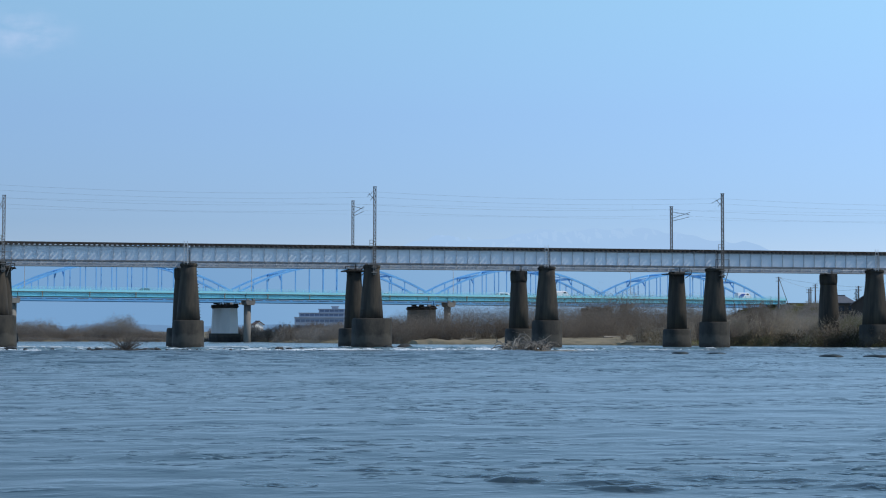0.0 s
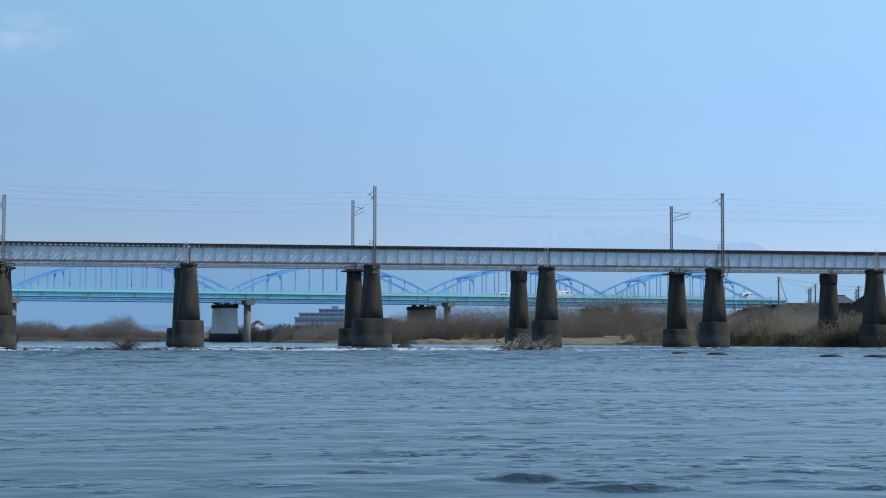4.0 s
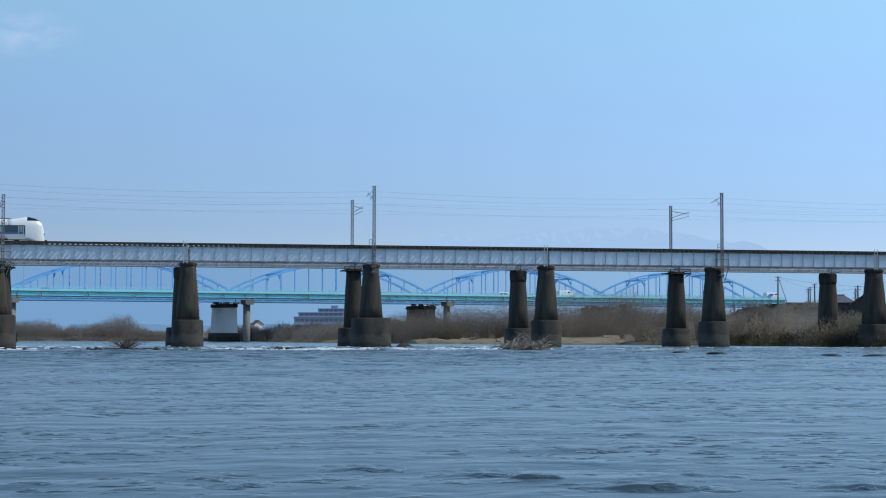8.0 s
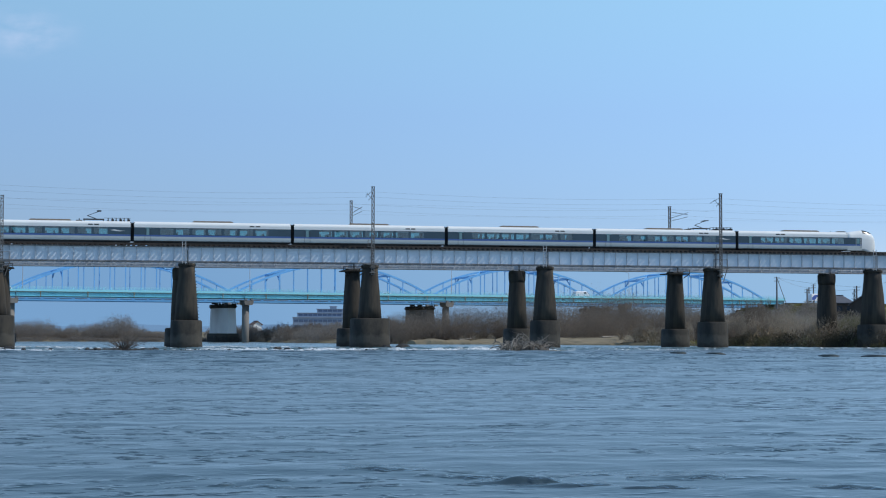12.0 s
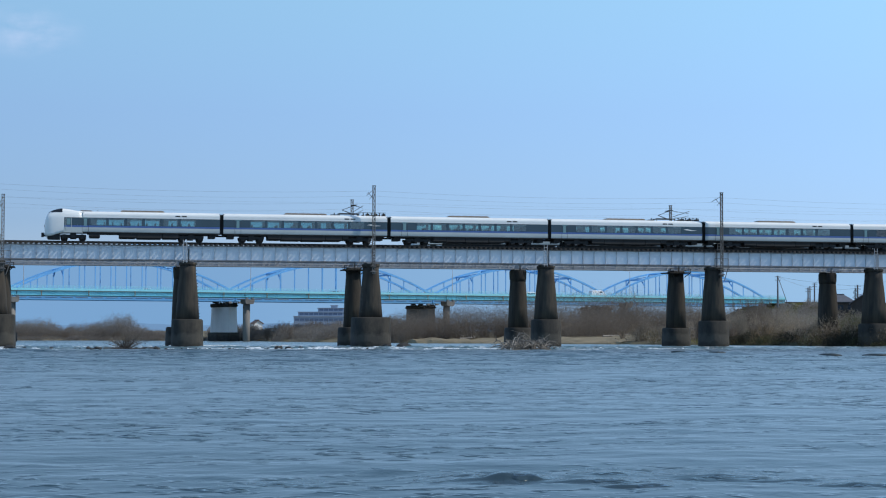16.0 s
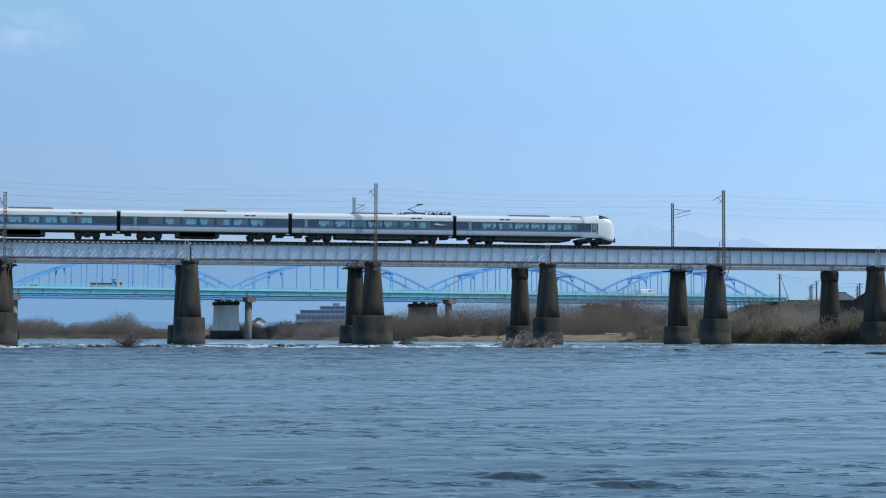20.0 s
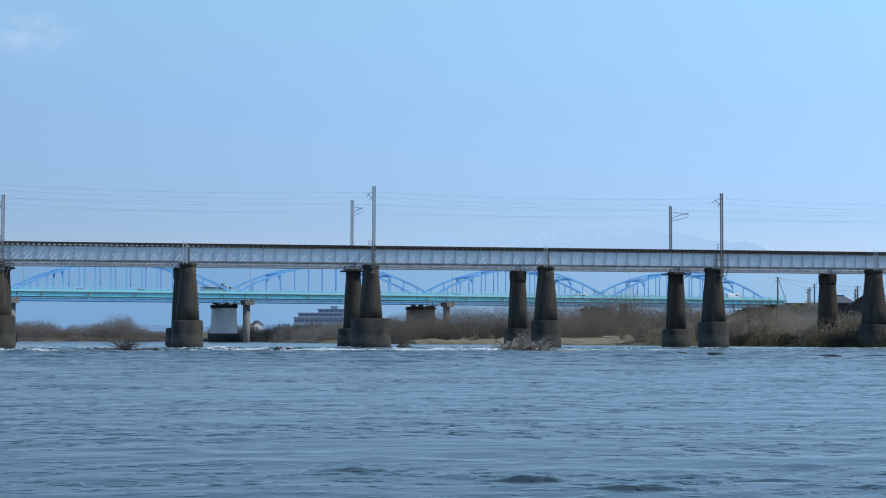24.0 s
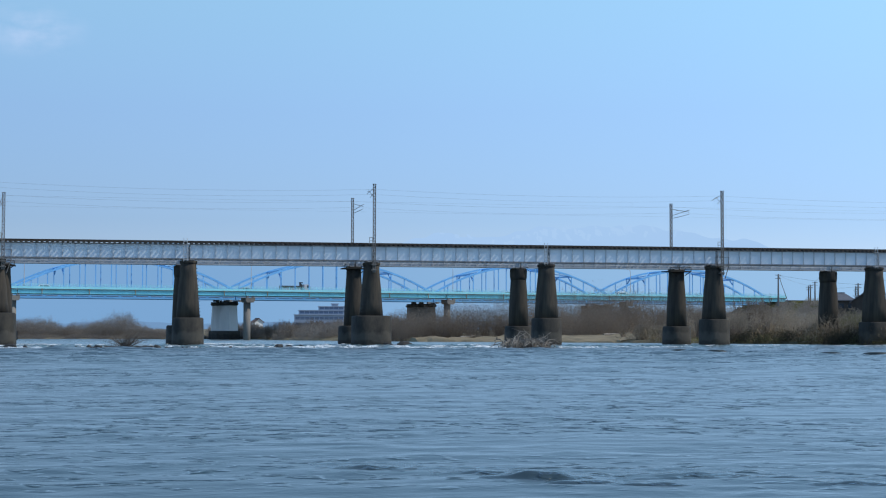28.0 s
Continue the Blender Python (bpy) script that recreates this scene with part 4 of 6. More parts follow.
        box(bm, min(tip + e * 0.38, tip - e * 0.9), max(tip + e * 0.38, tip - e * 0.9), -0.22, 0.22, 0.58, 0.92)
        box(bm, tip + e * 0.25 - 0.14, tip + e * 0.25 + 0.14, -0.3, 0.3, 0.5, 1.02)
        part("coupler", bm, M_UNDER, cab, "black automatic coupler")
        bm = B()
        rings(bm, [[(tip - e * u_, -w_, 0.24), (tip - e * u_, w_, 0.24), (tip - e * u_, w_ * 1.05, z_), (tip - e * u_, -w_ * 1.05, z_)] for u_, w_, z_ in ((1.75, 1.15, 0.96), (1.0, 1.15, 0.70), (0.35, 0.95, 0.60))])
        part("snow_plough", bm, M_UNDER, cab, "black plough under the nose")
        bm = B()
        box(bm, tip - e * 0.3 - 0.05, tip - e * 0.3 + 0.05, -0.8, 0.8, 0.36, 0.58)
        part("guard_bar", bm, M_GREY, cab, "grey guard bar")


def train(label, heading, pantos):
    """Nine coaches; the leading nose is at x = 0 of the thing, z = 0 is the rail head."""
    ob = thing("express_train", label, "train", "trains on the bridges")
    x = 0.0
    for k in range(9):
        ln = NOSE if k in (0, 8) else CAR
        x0, x1 = (x - ln, x) if heading > 0 else (x, x + ln)
        end = heading if k == 0 else (-heading if k == 8 else 0)
        coach(ob, x0, x1, k, end, pantos.get(k, 0), 40 + k + heading)
        if k < 8:
            xe = x0 if heading > 0 else x1
            bm = B()
            folds = []
            for i in range(11):
                g_ = 0.05 if i % 2 else 0.0
                folds.append([(xe - 0.215 + i * 0.043, sy * (1.24 + g_), z_) for sy, z_ in ((-1, 1.12 - g_), (1, 1.12 - g_), (1, 3.36 + g_), (-1, 3.36 + g_))])
            rings(bm, folds)
            part("gangway", bm, M_UNDER, ob, "black gangway bellows")
            bm = B()
            rod(bm, (xe - 0.7, 0, 0.85), (xe + 0.7, 0, 0.85), 0.1)
            part("coupling", bm, M_UNDER, ob)
        x = x0 if heading > 0 else x1
    return ob


train_out = train("white and grey express train, blue stripe, on far track", 1, {1: 1, 5: 1})
train_back = train("white and grey express train, blue stripe, on near track", -1, {1: 1, 3: 1, 7: 1})

# ---- road bridges ----
M_OLDPIER = mat("stained concrete", (0.23, 0.22, 0.20), (0.14, 0.13, 0.12), 0.9, scale=0.2, fine=2, stretch=(1, 1, 0.3))
ROAD = pose(107.3, 255.0, 0, 0, 0, 15.4)


def road_span(k):
    """One span of the turquoise girder road bridge."""
    s0 = -118.6 + 60.1 * k
    ob = thing("road_bridge_span", "long turquoise steel girder of a road bridge", "bridge girder", "spans of the road bridge", at=ROAD)
    bm = B()
    box(bm, s0 + 0.08, s0 + 60.0, 0.5, 0.53, 10.75, 11.7)
    box(bm, s0 + 0.08, s0 + 60.0, 0.15, 0.9, 10.70, 10.748)
    box(bm, s0 + 0.08, s0 + 60.0, 8.4, 8.43, 10.55, 11.7)
    for i in range(21):
        x = s0 + 0.3 + i * 2.97
        box(bm, x - 0.03, x + 0.03, 0.36, 0.497, 10.76, 11.6)
    part("main_girder", bm, M_CYAN, ob)
    bm = B()
    box(bm, s0 + 0.04, s0 + 60.06, 0.6, 8.35, 11.22, 11.50)
    part("deck", bm, M_ROAD, ob)
    bm = B()
    box(bm, s0 + 0.04, s0 + 60.06, 0.0, 0.596, 11.704, 11.95)
    box(bm, s0 + 0.04, s0 + 60.06, 8.354, 9.0, 11.704, 11.95)
    part("kerb", bm, M_OLDPIER, ob, "concrete kerb along the deck")
    bm = B()
    box(bm, s0 + 0.04, s0 + 60.06, -0.06, -0.004, 11.85, 12.42)
    part("fascia", bm, M_CYAN, ob, "turquoise edge beam")
    bm = B()
    for z in (12.65, 12.88, 13.1):
        box(bm, s0 + 0.04, s0 + 60.06, 0.02, 0.09, z - 0.025, z + 0.025)
    part("handrail", bm, M_CYAN, ob)
    bm = B()
    box(bm, s0 + 0.04, s0 + 60.06, 0.10, 0.13, 11.954, 12.44)
    part("parapet_panel", bm, M_CYAN, ob)
    bm = B()
    for i in range(171):
        x = s0 + 0.3 + i * 0.35
        box(bm, x - 0.018, x + 0.018, 0.03, 0.06, 12.445, 12.87)
    part("baluster_row", bm, M_CYAN, ob, "slim turquoise balusters")["kind"] = "stuff"
    bm = B()
    box(bm, -0.05, 0.05, 0.0, 0.1, 11.954, 13.08)
    post = mesh_of("rail_post", bm, M_CYAN)
    for i in range(31):
        piece("rail_post", post, ob, pose(s0 + 0.5 + i * 1.97, 0, 0))
    for i in range(5):
        bm = B()
        x = s0 + 6 + i * 12
        rod(bm, (x, -0.14, 10.5), (x, -0.14, 11.9), 0.11)
        box(bm, x - 0.2, x + 0.2, -0.2, -0.065, 11.6, 11.9)
        part("drain_pipe", bm, M_RUST, ob, "rust-brown drain pipe")


def road_pier(k):
    s = -118.6 + 60.1 * k + (1.4 if k else -0.6)
    ob = thing("road_bridge_pier", "slim round concrete pier with a hammerhead cap", "bridge pier", "piers of the road bridge", at=ROAD)
    bm = B()
    rings(bm, [oval(s, 3.0, z, 0.95, 1.0, 18) for z in (-4.0, 9.0)])
    part("column", bm, M_OLDPIER, ob, smooth=True)
    bm = B()
    rings(bm, [[(s + dx, y, z) for dx, y in ((-0.95 - e, 0.4), (0.95 + e, 0.4), (0.95 + e, 4.2), (-0.95 - e, 4.2))] for z, e in ((8.9, 0), (9.4, 0.3), (10.2, 0.34))])
    part("cap", bm, M_OLDPIER, ob)
    for x in (-0.8, 0.8):
        bm = B()
        box(bm, s + x - 0.3, s + x + 0.3, 0.3, 0.9, 10.202, 10.698)
        part("bearing", bm, M_FLANGE, ob)


def street_lamp(s):
    ob = thing("street_lamp", "slim grey lamp post with a curved arm on the road bridge", "street lamp", "lamps of the road bridge", at=ROAD)
    bm = B()
    rod(bm, (s, 0.25, 11.952), (s, 0.25, 19.0), 0.12, 0.07)
    pts = [(s, 0.25, 19.0), (s - 0.15, 0.25, 19.5), (s - 0.5, 0.3, 19.75), (s - 1.4, 0.4, 19.85)]
    for p, q in zip(pts, pts[1:]):
        rod(bm, p, q, 0.06)
    post = part("post", bm, M_GALV, ob)
    bm = B()
    box(bm, s - 2.2, s - 1.3, 0.3, 0.5, 19.78, 19.92)
    part("lamp_head", bm, M_GALV, post)


RIB = 22.4


def arch_span(k):
    """One tied arch of the blue bridge behind, with two ribs and hangers."""
    s0 = -117.2 + 60.2 * k
    ln = 60.0
    ob = thing("arch_bridge_span", "bright blue steel tied arch of the older road bridge", "arch bridge", "spans of the arch bridge", at=ROAD)
    zz = lambda t: 12.5 + 7.9 * 4 * t * (1 - t)
    for y in (12.2, RIB):
        bm = B()
        for i in range(28):
            t0, t1 = i / 28, (i + 1) / 28
            bar(bm, (s0 + 0.6 + t0 * (ln - 1.2), y, zz(t0)), (s0 + 0.6 + t1 * (ln - 1.2), y, zz(t1)), 0.45, 0.52)
        rib = part("arch_rib", bm, M_ARCH, ob)
        bm = B()
        box(bm, s0 + 0.1, s0 + ln, y - 0.25, y + 0.25, 9.75, 11.5)
        part("tie_girder", bm, M_ARCH, ob)
        for i in range(1, 14):
            t = i / 14
            x = s0 + 0.6 + t * (ln - 1.2)
            bm = B()
            box(bm, x - 0.11, x + 0.11, y - 0.11, y + 0.11, 11.502, zz(t) - 0.25)
            part("hanger", bm, M_ARCH, rib)
    for i in (3, 5, 7, 9, 11):
        t = i / 14
        x = s0 + 0.6 + t * (ln - 1.2)
        bm = B()
        bar(bm, (x, 12.46, zz(t) - 0.1), (x, RIB - 0.26, zz(t) - 0.1), 0.4, 0.45)
        if i in (3, 11):
            for y, e in ((12.46, 1.6), (RIB - 0.26, -1.6)):
                bar(bm, (x, y, zz(t) - 1.7), (x, y + e, zz(t) - 0.2), 0.3, 0.3)
        part("wind_brace", bm, M_ARCH, ob)
        if i < 11:
            bm = B()
            t2 = (i + 2) / 14
            x2 = s0 + 0.6 + t2 * (ln - 1.2)
            bar(bm, (x + 0.3, 12.5, zz(t) - 0.1), (x2 - 0.3, RIB - 0.3, zz(t2) - 0.1), 0.22, 0.22)
            bar(bm, (x + 0.3, RIB - 0.3, zz(t) - 0.1), (x2 - 0.3, 12.5, zz(t2) - 0.1), 0.22, 0.22)
            part("diagonal_brace", bm, M_ARCH, ob)
    bm = B()
    box(bm, s0 + 0.1, s0 + ln, 12.5, RIB - 0.3, 10.9, 11.55)
    part("deck", bm, M_ROAD, ob)
    bm = B()
    for z in (12.6, 12.95):
        box(bm, s0 + 0.1, s0 + ln, 11.80, 11.90, z - 0.04, z + 0.04)
    for i in range(31):
        box(bm, s0 + 0.2 + i * 1.98, s0 + 0.3 + i * 1.98, 11.80, 11.94, 11.2, 12.95)
    part("parapet", bm, M_ARCH, ob)
    for i in range(15):
        # dark bars added for the dashed shadow line along the tie girder
        bm = B()
        rod(bm, (s0 + 0.5 + i * 4.0, 11.90, 10.42), (s0 + 3.7 + i * 4.0, 11.90, 10.42), 0.06)
        part("shade_dash", bm, M_FLANGE, ob, "dark bar added for the shadow line along the girder")


def arch_pier(k):
    s = -117.2 + 60.2 * k - 1.3
    ob = thing("arch_bridge_pier", "broad pale concrete pier on a dark footing in the water" if k == 1 else "broad stained concrete pier of the arch bridge", "bridge pier", "piers of the arch bridge", at=ROAD)
    mid = (12.2 + RIB) / 2

    def plan(z, half, reach, nose):
        """Outline of the shaft: flat sides and chamfered noses."""
        q = [(-half, -reach + nose), (-half * 0.5, -reach), (half * 0.5, -reach), (half, -reach + nose)]
        return [(s + px_, mid + py_, z) for px_, py_ in q + [(-u_, -v_) for u_, v_ in q]]

    bm = B()
    rings(bm, [plan(1.35, 2.55, 7.4, 4.6), plan(8.2, 2.2, 7.0, 4.4)])
    part("shaft", bm, M_WHITEPIER if k == 1 else M_OLDPIER, ob)
    bm = B()
    rings(bm, [plan(8.204, 2.3, 7.1, 4.4), plan(8.55, 2.65, 7.5, 4.4), plan(8.75, 2.7, 7.55, 4.4)])
    rings(bm, [plan(8.754, 2.4, 7.2, 3.0), plan(9.2, 2.4, 7.2, 3.0)])
    part("cap", bm, M_FOOT, ob, "dark stained pier cap")
    for x in (-2.2, -1.3, 1.5, 2.25):
        bm = B()
        rod(bm, (s + x, mid - 3.6, 8.754), (s + x, mid - 3.6, 9.75), 0.07)
        box(bm, s + x - 0.3, s + x + 0.3, mid - 3.8, mid - 3.4, 9.204, 9.5)
        part("fender_post", bm, M_FOOT, ob)
    bm = B()
    rod(bm, (s - 2.2, mid - 4.0, 9.0), (s - 4.4, mid - 4.0, 9.35), 0.07)
    rod(bm, (s - 2.4, mid - 4.0, 8.6), (s - 3.9, mid - 4.0, 9.25), 0.05)
    box(bm, s - 4.6, s - 3.7, mid - 4.25, mid - 3.75, 9.2, 9.6)
    part("dark_bracket", bm, M_UNDER, ob, "dark bracket with a box end beside the pier cap")
    bm = B()
    rings(bm, [plan(-4.0, 3.3, 8.4, 4.8), plan(1.346, 3.2, 8.2, 4.8)])
    part("footing", bm, M_FOOT, ob)
    for x in (-1.4, 1.4):
        for y in (12.2, RIB):
            bm = B()
            box(bm, s + 1.3 + x - 0.4, s + 1.3 + x + 0.4, y - 0.4, y + 0.4, 9.204, 9.746)
            part("bearing", bm, M_FLANGE, ob)


for k in range(-3, 4):
    road_span(k)
    arch_span(k)
for k in range(-3, 5):
    road_pier(k)
    arch_pier(k)
for s in (-57.0, 3.4, 63.2, -117.0):
    street_lamp(s)

# ---- plants ----
PR = random.Random(11)


def twig_clump(rnd, height, spread, stems, twigs, width):
    """Stems that fan out of one foot, and fine twigs along them."""
    bs, bt = B(), B()
    for i in range(stems):
        a = rnd.uniform(0, 2 * math.pi)
        lean = rnd.uniform(0.1, 1.0) * spread
        hh = height * rnd.uniform(0.5, 0.92) * (1 - 0.25 * lean / spread)
        p = Vector((rnd.gauss(0, 0.25), rnd.gauss(0, 0.25), -0.3))
        pts = [p]
        for j in range(1, 5):
            t = j / 4
            pts.append(Vector((p.x + math.cos(a) * lean * t ** 0.8 + rnd.gauss(0, 0.12), p.y + math.sin(a) * lean * t ** 0.8 + rnd.gauss(0, 0.12), hh * t)))
        for j in range(4):
            rod(bs, pts[j], pts[j + 1], 0.06 * (1 - j / 4.2), 0.06 * (1 - (j + 1) / 4.2), 3)
        for j in range(twigs):
            t = 0.2 + 0.8 * rnd.random() ** 0.7
            f = t * 4
            q = pts[min(3, int(f))].lerp(pts[min(4, int(f) + 1)], f % 1 if t < 1 else 1)
            d = Vector((rnd.gauss(0, 0.55) + math.cos(a) * 0.3, rnd.gauss(0, 0.55) + math.sin(a) * 0.3, rnd.uniform(0.2, 1.1))) * height * rnd.uniform(0.04, 0.10)
            w = d.cross(Vector((rnd.gauss(0, 1), rnd.gauss(0, 1), rnd.gauss(0, 1)))).normalized() * width
            m = q + d * 0.55 + Vector((rnd.gauss(0, 0.08), rnd.gauss(0, 0.08), rnd.gauss(0, 0.05)))
            v = [bt.verts.new(c) for c in (q, m + w, q + d, m - w)]
            bt.faces.new(v)
    return bs, bt


SHRUBS = []
for i in range(7):
    r = random.Random(100 + i)
    bs, bt = twig_clump(r, 5.0, r.uniform(1.6, 2.6), 24, 130, 0.008)
    ob = thing("shrub", "bare brown willow shrub on the riverbank", "shrub", "bare shrubs along the river")
    part("trunk", bs, M_TWIG, ob)
    part("crown", bt, M_BRUSH, ob)
    ob.matrix_world = pose(0, 0, -60)
    SHRUBS.append(ob)
USED = set()


def plant(x, y, height, label="", sink=0.1, wide=1.0):
    i = PR.randrange(len(SHRUBS))
    z = float(ground_z(np.array(x), np.array(y))) - sink
    s = height / 5.0
    m = pose(x, y, z, 0, 0, PR.uniform(0, 360))
    if i not in USED:
        USED.add(i)
        ob = SHRUBS[i]
        ob.matrix_world = m
    else:
        ob = copy_thing(SHRUBS[i], m)
    ob.scale = (s * wide, s * wide, s)
    if label:
        ob["label"] = label
    return ob


for i in range(24):
    x = PR.uniform(-36, 33)
    plant(x, 280 + PR.uniform(0, 22) - 0.2 * x, PR.uniform(2.6, 4.6) * (0.35 if x > 22.5 else 1))
for i in range(40):
    x = PR.uniform(53, 88)
    plant(x, max(230.0, float(np.interp(x, EDGE_X, EDGE_Y)) + 4) + PR.uniform(0, 34), PR.uniform(4.0, 6.0))
for i in range(86):
    x = PR.uniform(71, 132)
    plant(x, np.interp(x, [71, 84, 132], [128, 124, 112]) + PR.uniform(0, 26), PR.uniform(3.6, 6.2))
for i in range(70):
    x = PR.uniform(101, 150)
    e = float(np.interp(x, EDGE_X, EDGE_Y))
    plant(x, e + PR.uniform(5, 40), PR.uniform(2.6, 4.6))
for i in range(16):
    x = PR.uniform(70, 88)
    plant(x, 165 + PR.uniform(0, 50), PR.uniform(6.0, 7.6), "tall bare tree behind the sandbank", 0.1, 0.7)
for i in range(44):
    x = PR.uniform(120, 225)
    plant(x, PR.uniform(150, 200) + 0.6 * (x - 120), PR.uniform(3.5, 5.5))


for i in range(40):
    y = PR.uniform(45, 110)
    plant(11 + (y + 202) * PR.uniform(0.352, 0.428), y, PR.uniform(4.5, 7.6), "tall slender bare tree on the bank", 0.1, 0.6)

for i in range(7):
    y = PR.uniform(40, 80)
    plant(11 + (y + 202) * PR.uniform(0.392, 0.43), y, PR.uniform(7.0, 8.8), "tall slender bare tree on the bank", 0.1, 0.5)


def thicket(name, label, count, xr, front, depth, tall, domes, seed, material, blade=0.8, width=0.022, level=None, radii=(1.6, 4.2)):
    """A dense mass of bare twigs nobody could count, over a strip of the bank, under a rounded uneven canopy."""
    r = np.random.RandomState(seed)
    cx = r.uniform(*xr, domes)
    cy = front(cx) + depth * r.rand(domes) ** 1.3
    cr = r.uniform(*radii, domes)
    ch = r.uniform(0.62, 1.0, domes) * tall(cx)
    k = r.randint(0, domes, count)
    a, rad = r.uniform(0, 6.283, count), np.sqrt(r.rand(count))
    x, y = cx[k] + cr[k] * rad * np.cos(a), cy[k] + cr[k] * rad * np.sin(a)
    top = ch[k] * np.sqrt(np.clip(1 - 0.8 * rad ** 2, 0.05, 1)) * (0.9 + 0.1 * np.sin(x * 2.3) * np.sin(y * 1.7))
    z = (ground_z(x, y) if level is None else level) + top * r.rand(count) ** 0.72 * (0.82 + 0.22 * r.rand(count)) - 0.2
    d = np.stack([r.normal(0, 0.5, count) + 0.45 * rad * np.cos(a), r.normal(0, 0.5, count) + 0.45 * rad * np.sin(a), r.uniform(0.15, 1.1, count)], 1)
    d *= (blade * r.uniform(0.5, 1.3, count) / np.linalg.norm(d, axis=1))[:, None]
    wv = np.cross(d, r.normal(0, 1, (count, 3)))
    wv *= (width / np.linalg.norm(wv, axis=1))[:, None]
    base = np.stack([x, y, z], 1)
    mid = base + d * 0.55 + r.normal(0, 0.06, (count, 3))
    v = np.empty((count, 4, 3))
    v[:, 0], v[:, 1], v[:, 2], v[:, 3] = base, mid + 1.5 * wv, base + d, mid - 1.5 * wv
    me = bpy.data.meshes.new(name)
    me.from_pydata(v.reshape(-1, 3).tolist(), [], np.arange(count * 4).reshape(-1, 4).tolist())
    me.materials.append(material)
    ob = new(name, me)
    return tagged(ob, label, "thicket", kind="stuff") if level is None else ob


def edge_front(dx):
    return lambda x: np.interp(x, EDGE_X, EDGE_Y) + dx


thicket("thicket", "dense bare brown brush on the far shore", 130000, (-14, 33), lambda x: 280 - 0.2 * x, 20, lambda x: np.interp(x, [-40, -12, -6, -1, 1.8, 4, 6, 10, 13, 17, 21.5, 22.8, 24, 26.6, 28, 33], [6.0, 6.4, 7.2, 7.2, 4.6, 4.0, 5.2, 6.6, 6.4, 8.8, 8.8, 6.8, 5.0, 4.2, 3.4, 2.6]), 190, 1, M_FARSHORE, 0.55, 0.0155, None, (1.5, 3.2))
thicket("thicket", "dense bare brown brush on the far shore", 90000, (46, 92), lambda x: np.maximum(np.interp(x, EDGE_X, EDGE_Y) + 3, 198), 62, lambda x: np.interp(x, [52, 60, 92], [4.6, 5.2, 5.2]), 120, 2, M_FARSHORE, 0.5, 0.0268, None, (2.0, 4.6))
thicket("thicket", "dense bare brown willow brush behind the sandbank", 220000, (70, 138), lambda x: np.interp(x, [70, 84, 138], [130, 125, 113]), 24, lambda x: np.interp(x, [70, 80, 90, 96, 104, 118, 138], [6.8, 8.8, 10.8, 11.8, 12.4, 12.8, 11.0]), 230, 3, M_BRUSH, 0.42, 0.0132, None, (2.4, 5.0))
thicket("thicket", "tangled brown brush on the bank under the bridges", 100000, (101, 150), edge_front(3.5), 42, lambda x: np.interp(x, [101, 108, 120, 150], [3.4, 5.4, 5.4, 4.6]), 90, 4, M_PALEBRUSH, 0.45, 0.0127)
thicket("scrub", "dark evergreen scrub along the water's edge", 75000, (104, 142), edge_front(2.0), 8, lambda x: np.interp(x, [102, 110, 140], [1.6, 3.0, 4.0]), 80, 5, M_SCRUB, 0.35, 0.0207)
thicket("scrub", "olive green bush on the bank between the piers", 22000, (113, 121), lambda x: 10 + 0 * x, 11, lambda x: 5.0 + 0 * x, 18, 25, M_OLIVE, 0.3, 0.014, None, (1.2, 2.4))
thicket("thicket", "pale tangled dry brush on the slope under the bridges", 70000, (108, 134), lambda x: 42 + 0 * x, 34, lambda x: np.interp(x, [108, 116, 134], [5.4, 6.4, 6.0]), 70, 31, M_PALEBRUSH, 0.45, 0.0125, None, (1.6, 3.6))
thicket("scrub", "dark olive bush beside the last pier", 16000, (104.5, 108), lambda x: 0.5 + 0 * x, 6, lambda x: 4.0 + 0 * x, 12, 33, M_SCRUB, 0.3, 0.014, None, (0.9, 1.8))
thicket("scrub", "olive green weeds low on the bank", 9000, (104, 112), edge_front(3.0), 5, lambda x: 1.6 + 0 * x, 14, 26, M_OLIVE, 0.3, 0.014, None, (0.8, 1.8))
thicket("thicket", "bare brown brush on the slope of the flood bank", 14000, (186, 214), lambda x: 236 + 0.35 * (x - 188), 34, lambda x: 1.5 + 0 * x, 80, 8, M_BRUSHFAR, 0.6, 0.035)
thicket("thicket", "bare brown brush in front of the houses", 55000, (150, 205), lambda x: 128 + 0 * x, 40, lambda x: np.interp(x, [150, 165, 205], [5.0, 7.0, 7.6]), 150, 9, M_BRUSHFAR, 0.6, 0.0207)
thicket("thicket", "bare brown brush over the end of the road bridge", 30000, (206, 234), lambda x: 262 + 0 * x, 22, lambda x: np.interp(x, [206, 216, 222, 226, 234], [3.0, 4.8, 3.2, 0.8, 0.6]), 60, 27, M_BRUSHFAR, 0.6, 0.0233)
thicket("thicket", "bare brown brush at the end of the road bridge", 14000, (188, 214), lambda x: 258 + 0 * x, 34, lambda x: 1.4 + 0 * x, 50, 10, M_BRUSHFAR, 0.6, 0.035)
thicket("grass", "olive green spring grass on the flood bank", 16000, (214, 262), lambda x: 292 - 1.685 * (x - 222) - 17, 12, lambda x: 0.7 + 0 * x, 60, 15, M_TURF, 0.5, 0.05)
thicket("grass", "green weeds at the foot of the bank", 6000, (100, 116), edge_front(1.0), 3.0, lambda x: 0.7 + 0 * x, 30, 16, M_TURF, 0.4, 0.03)
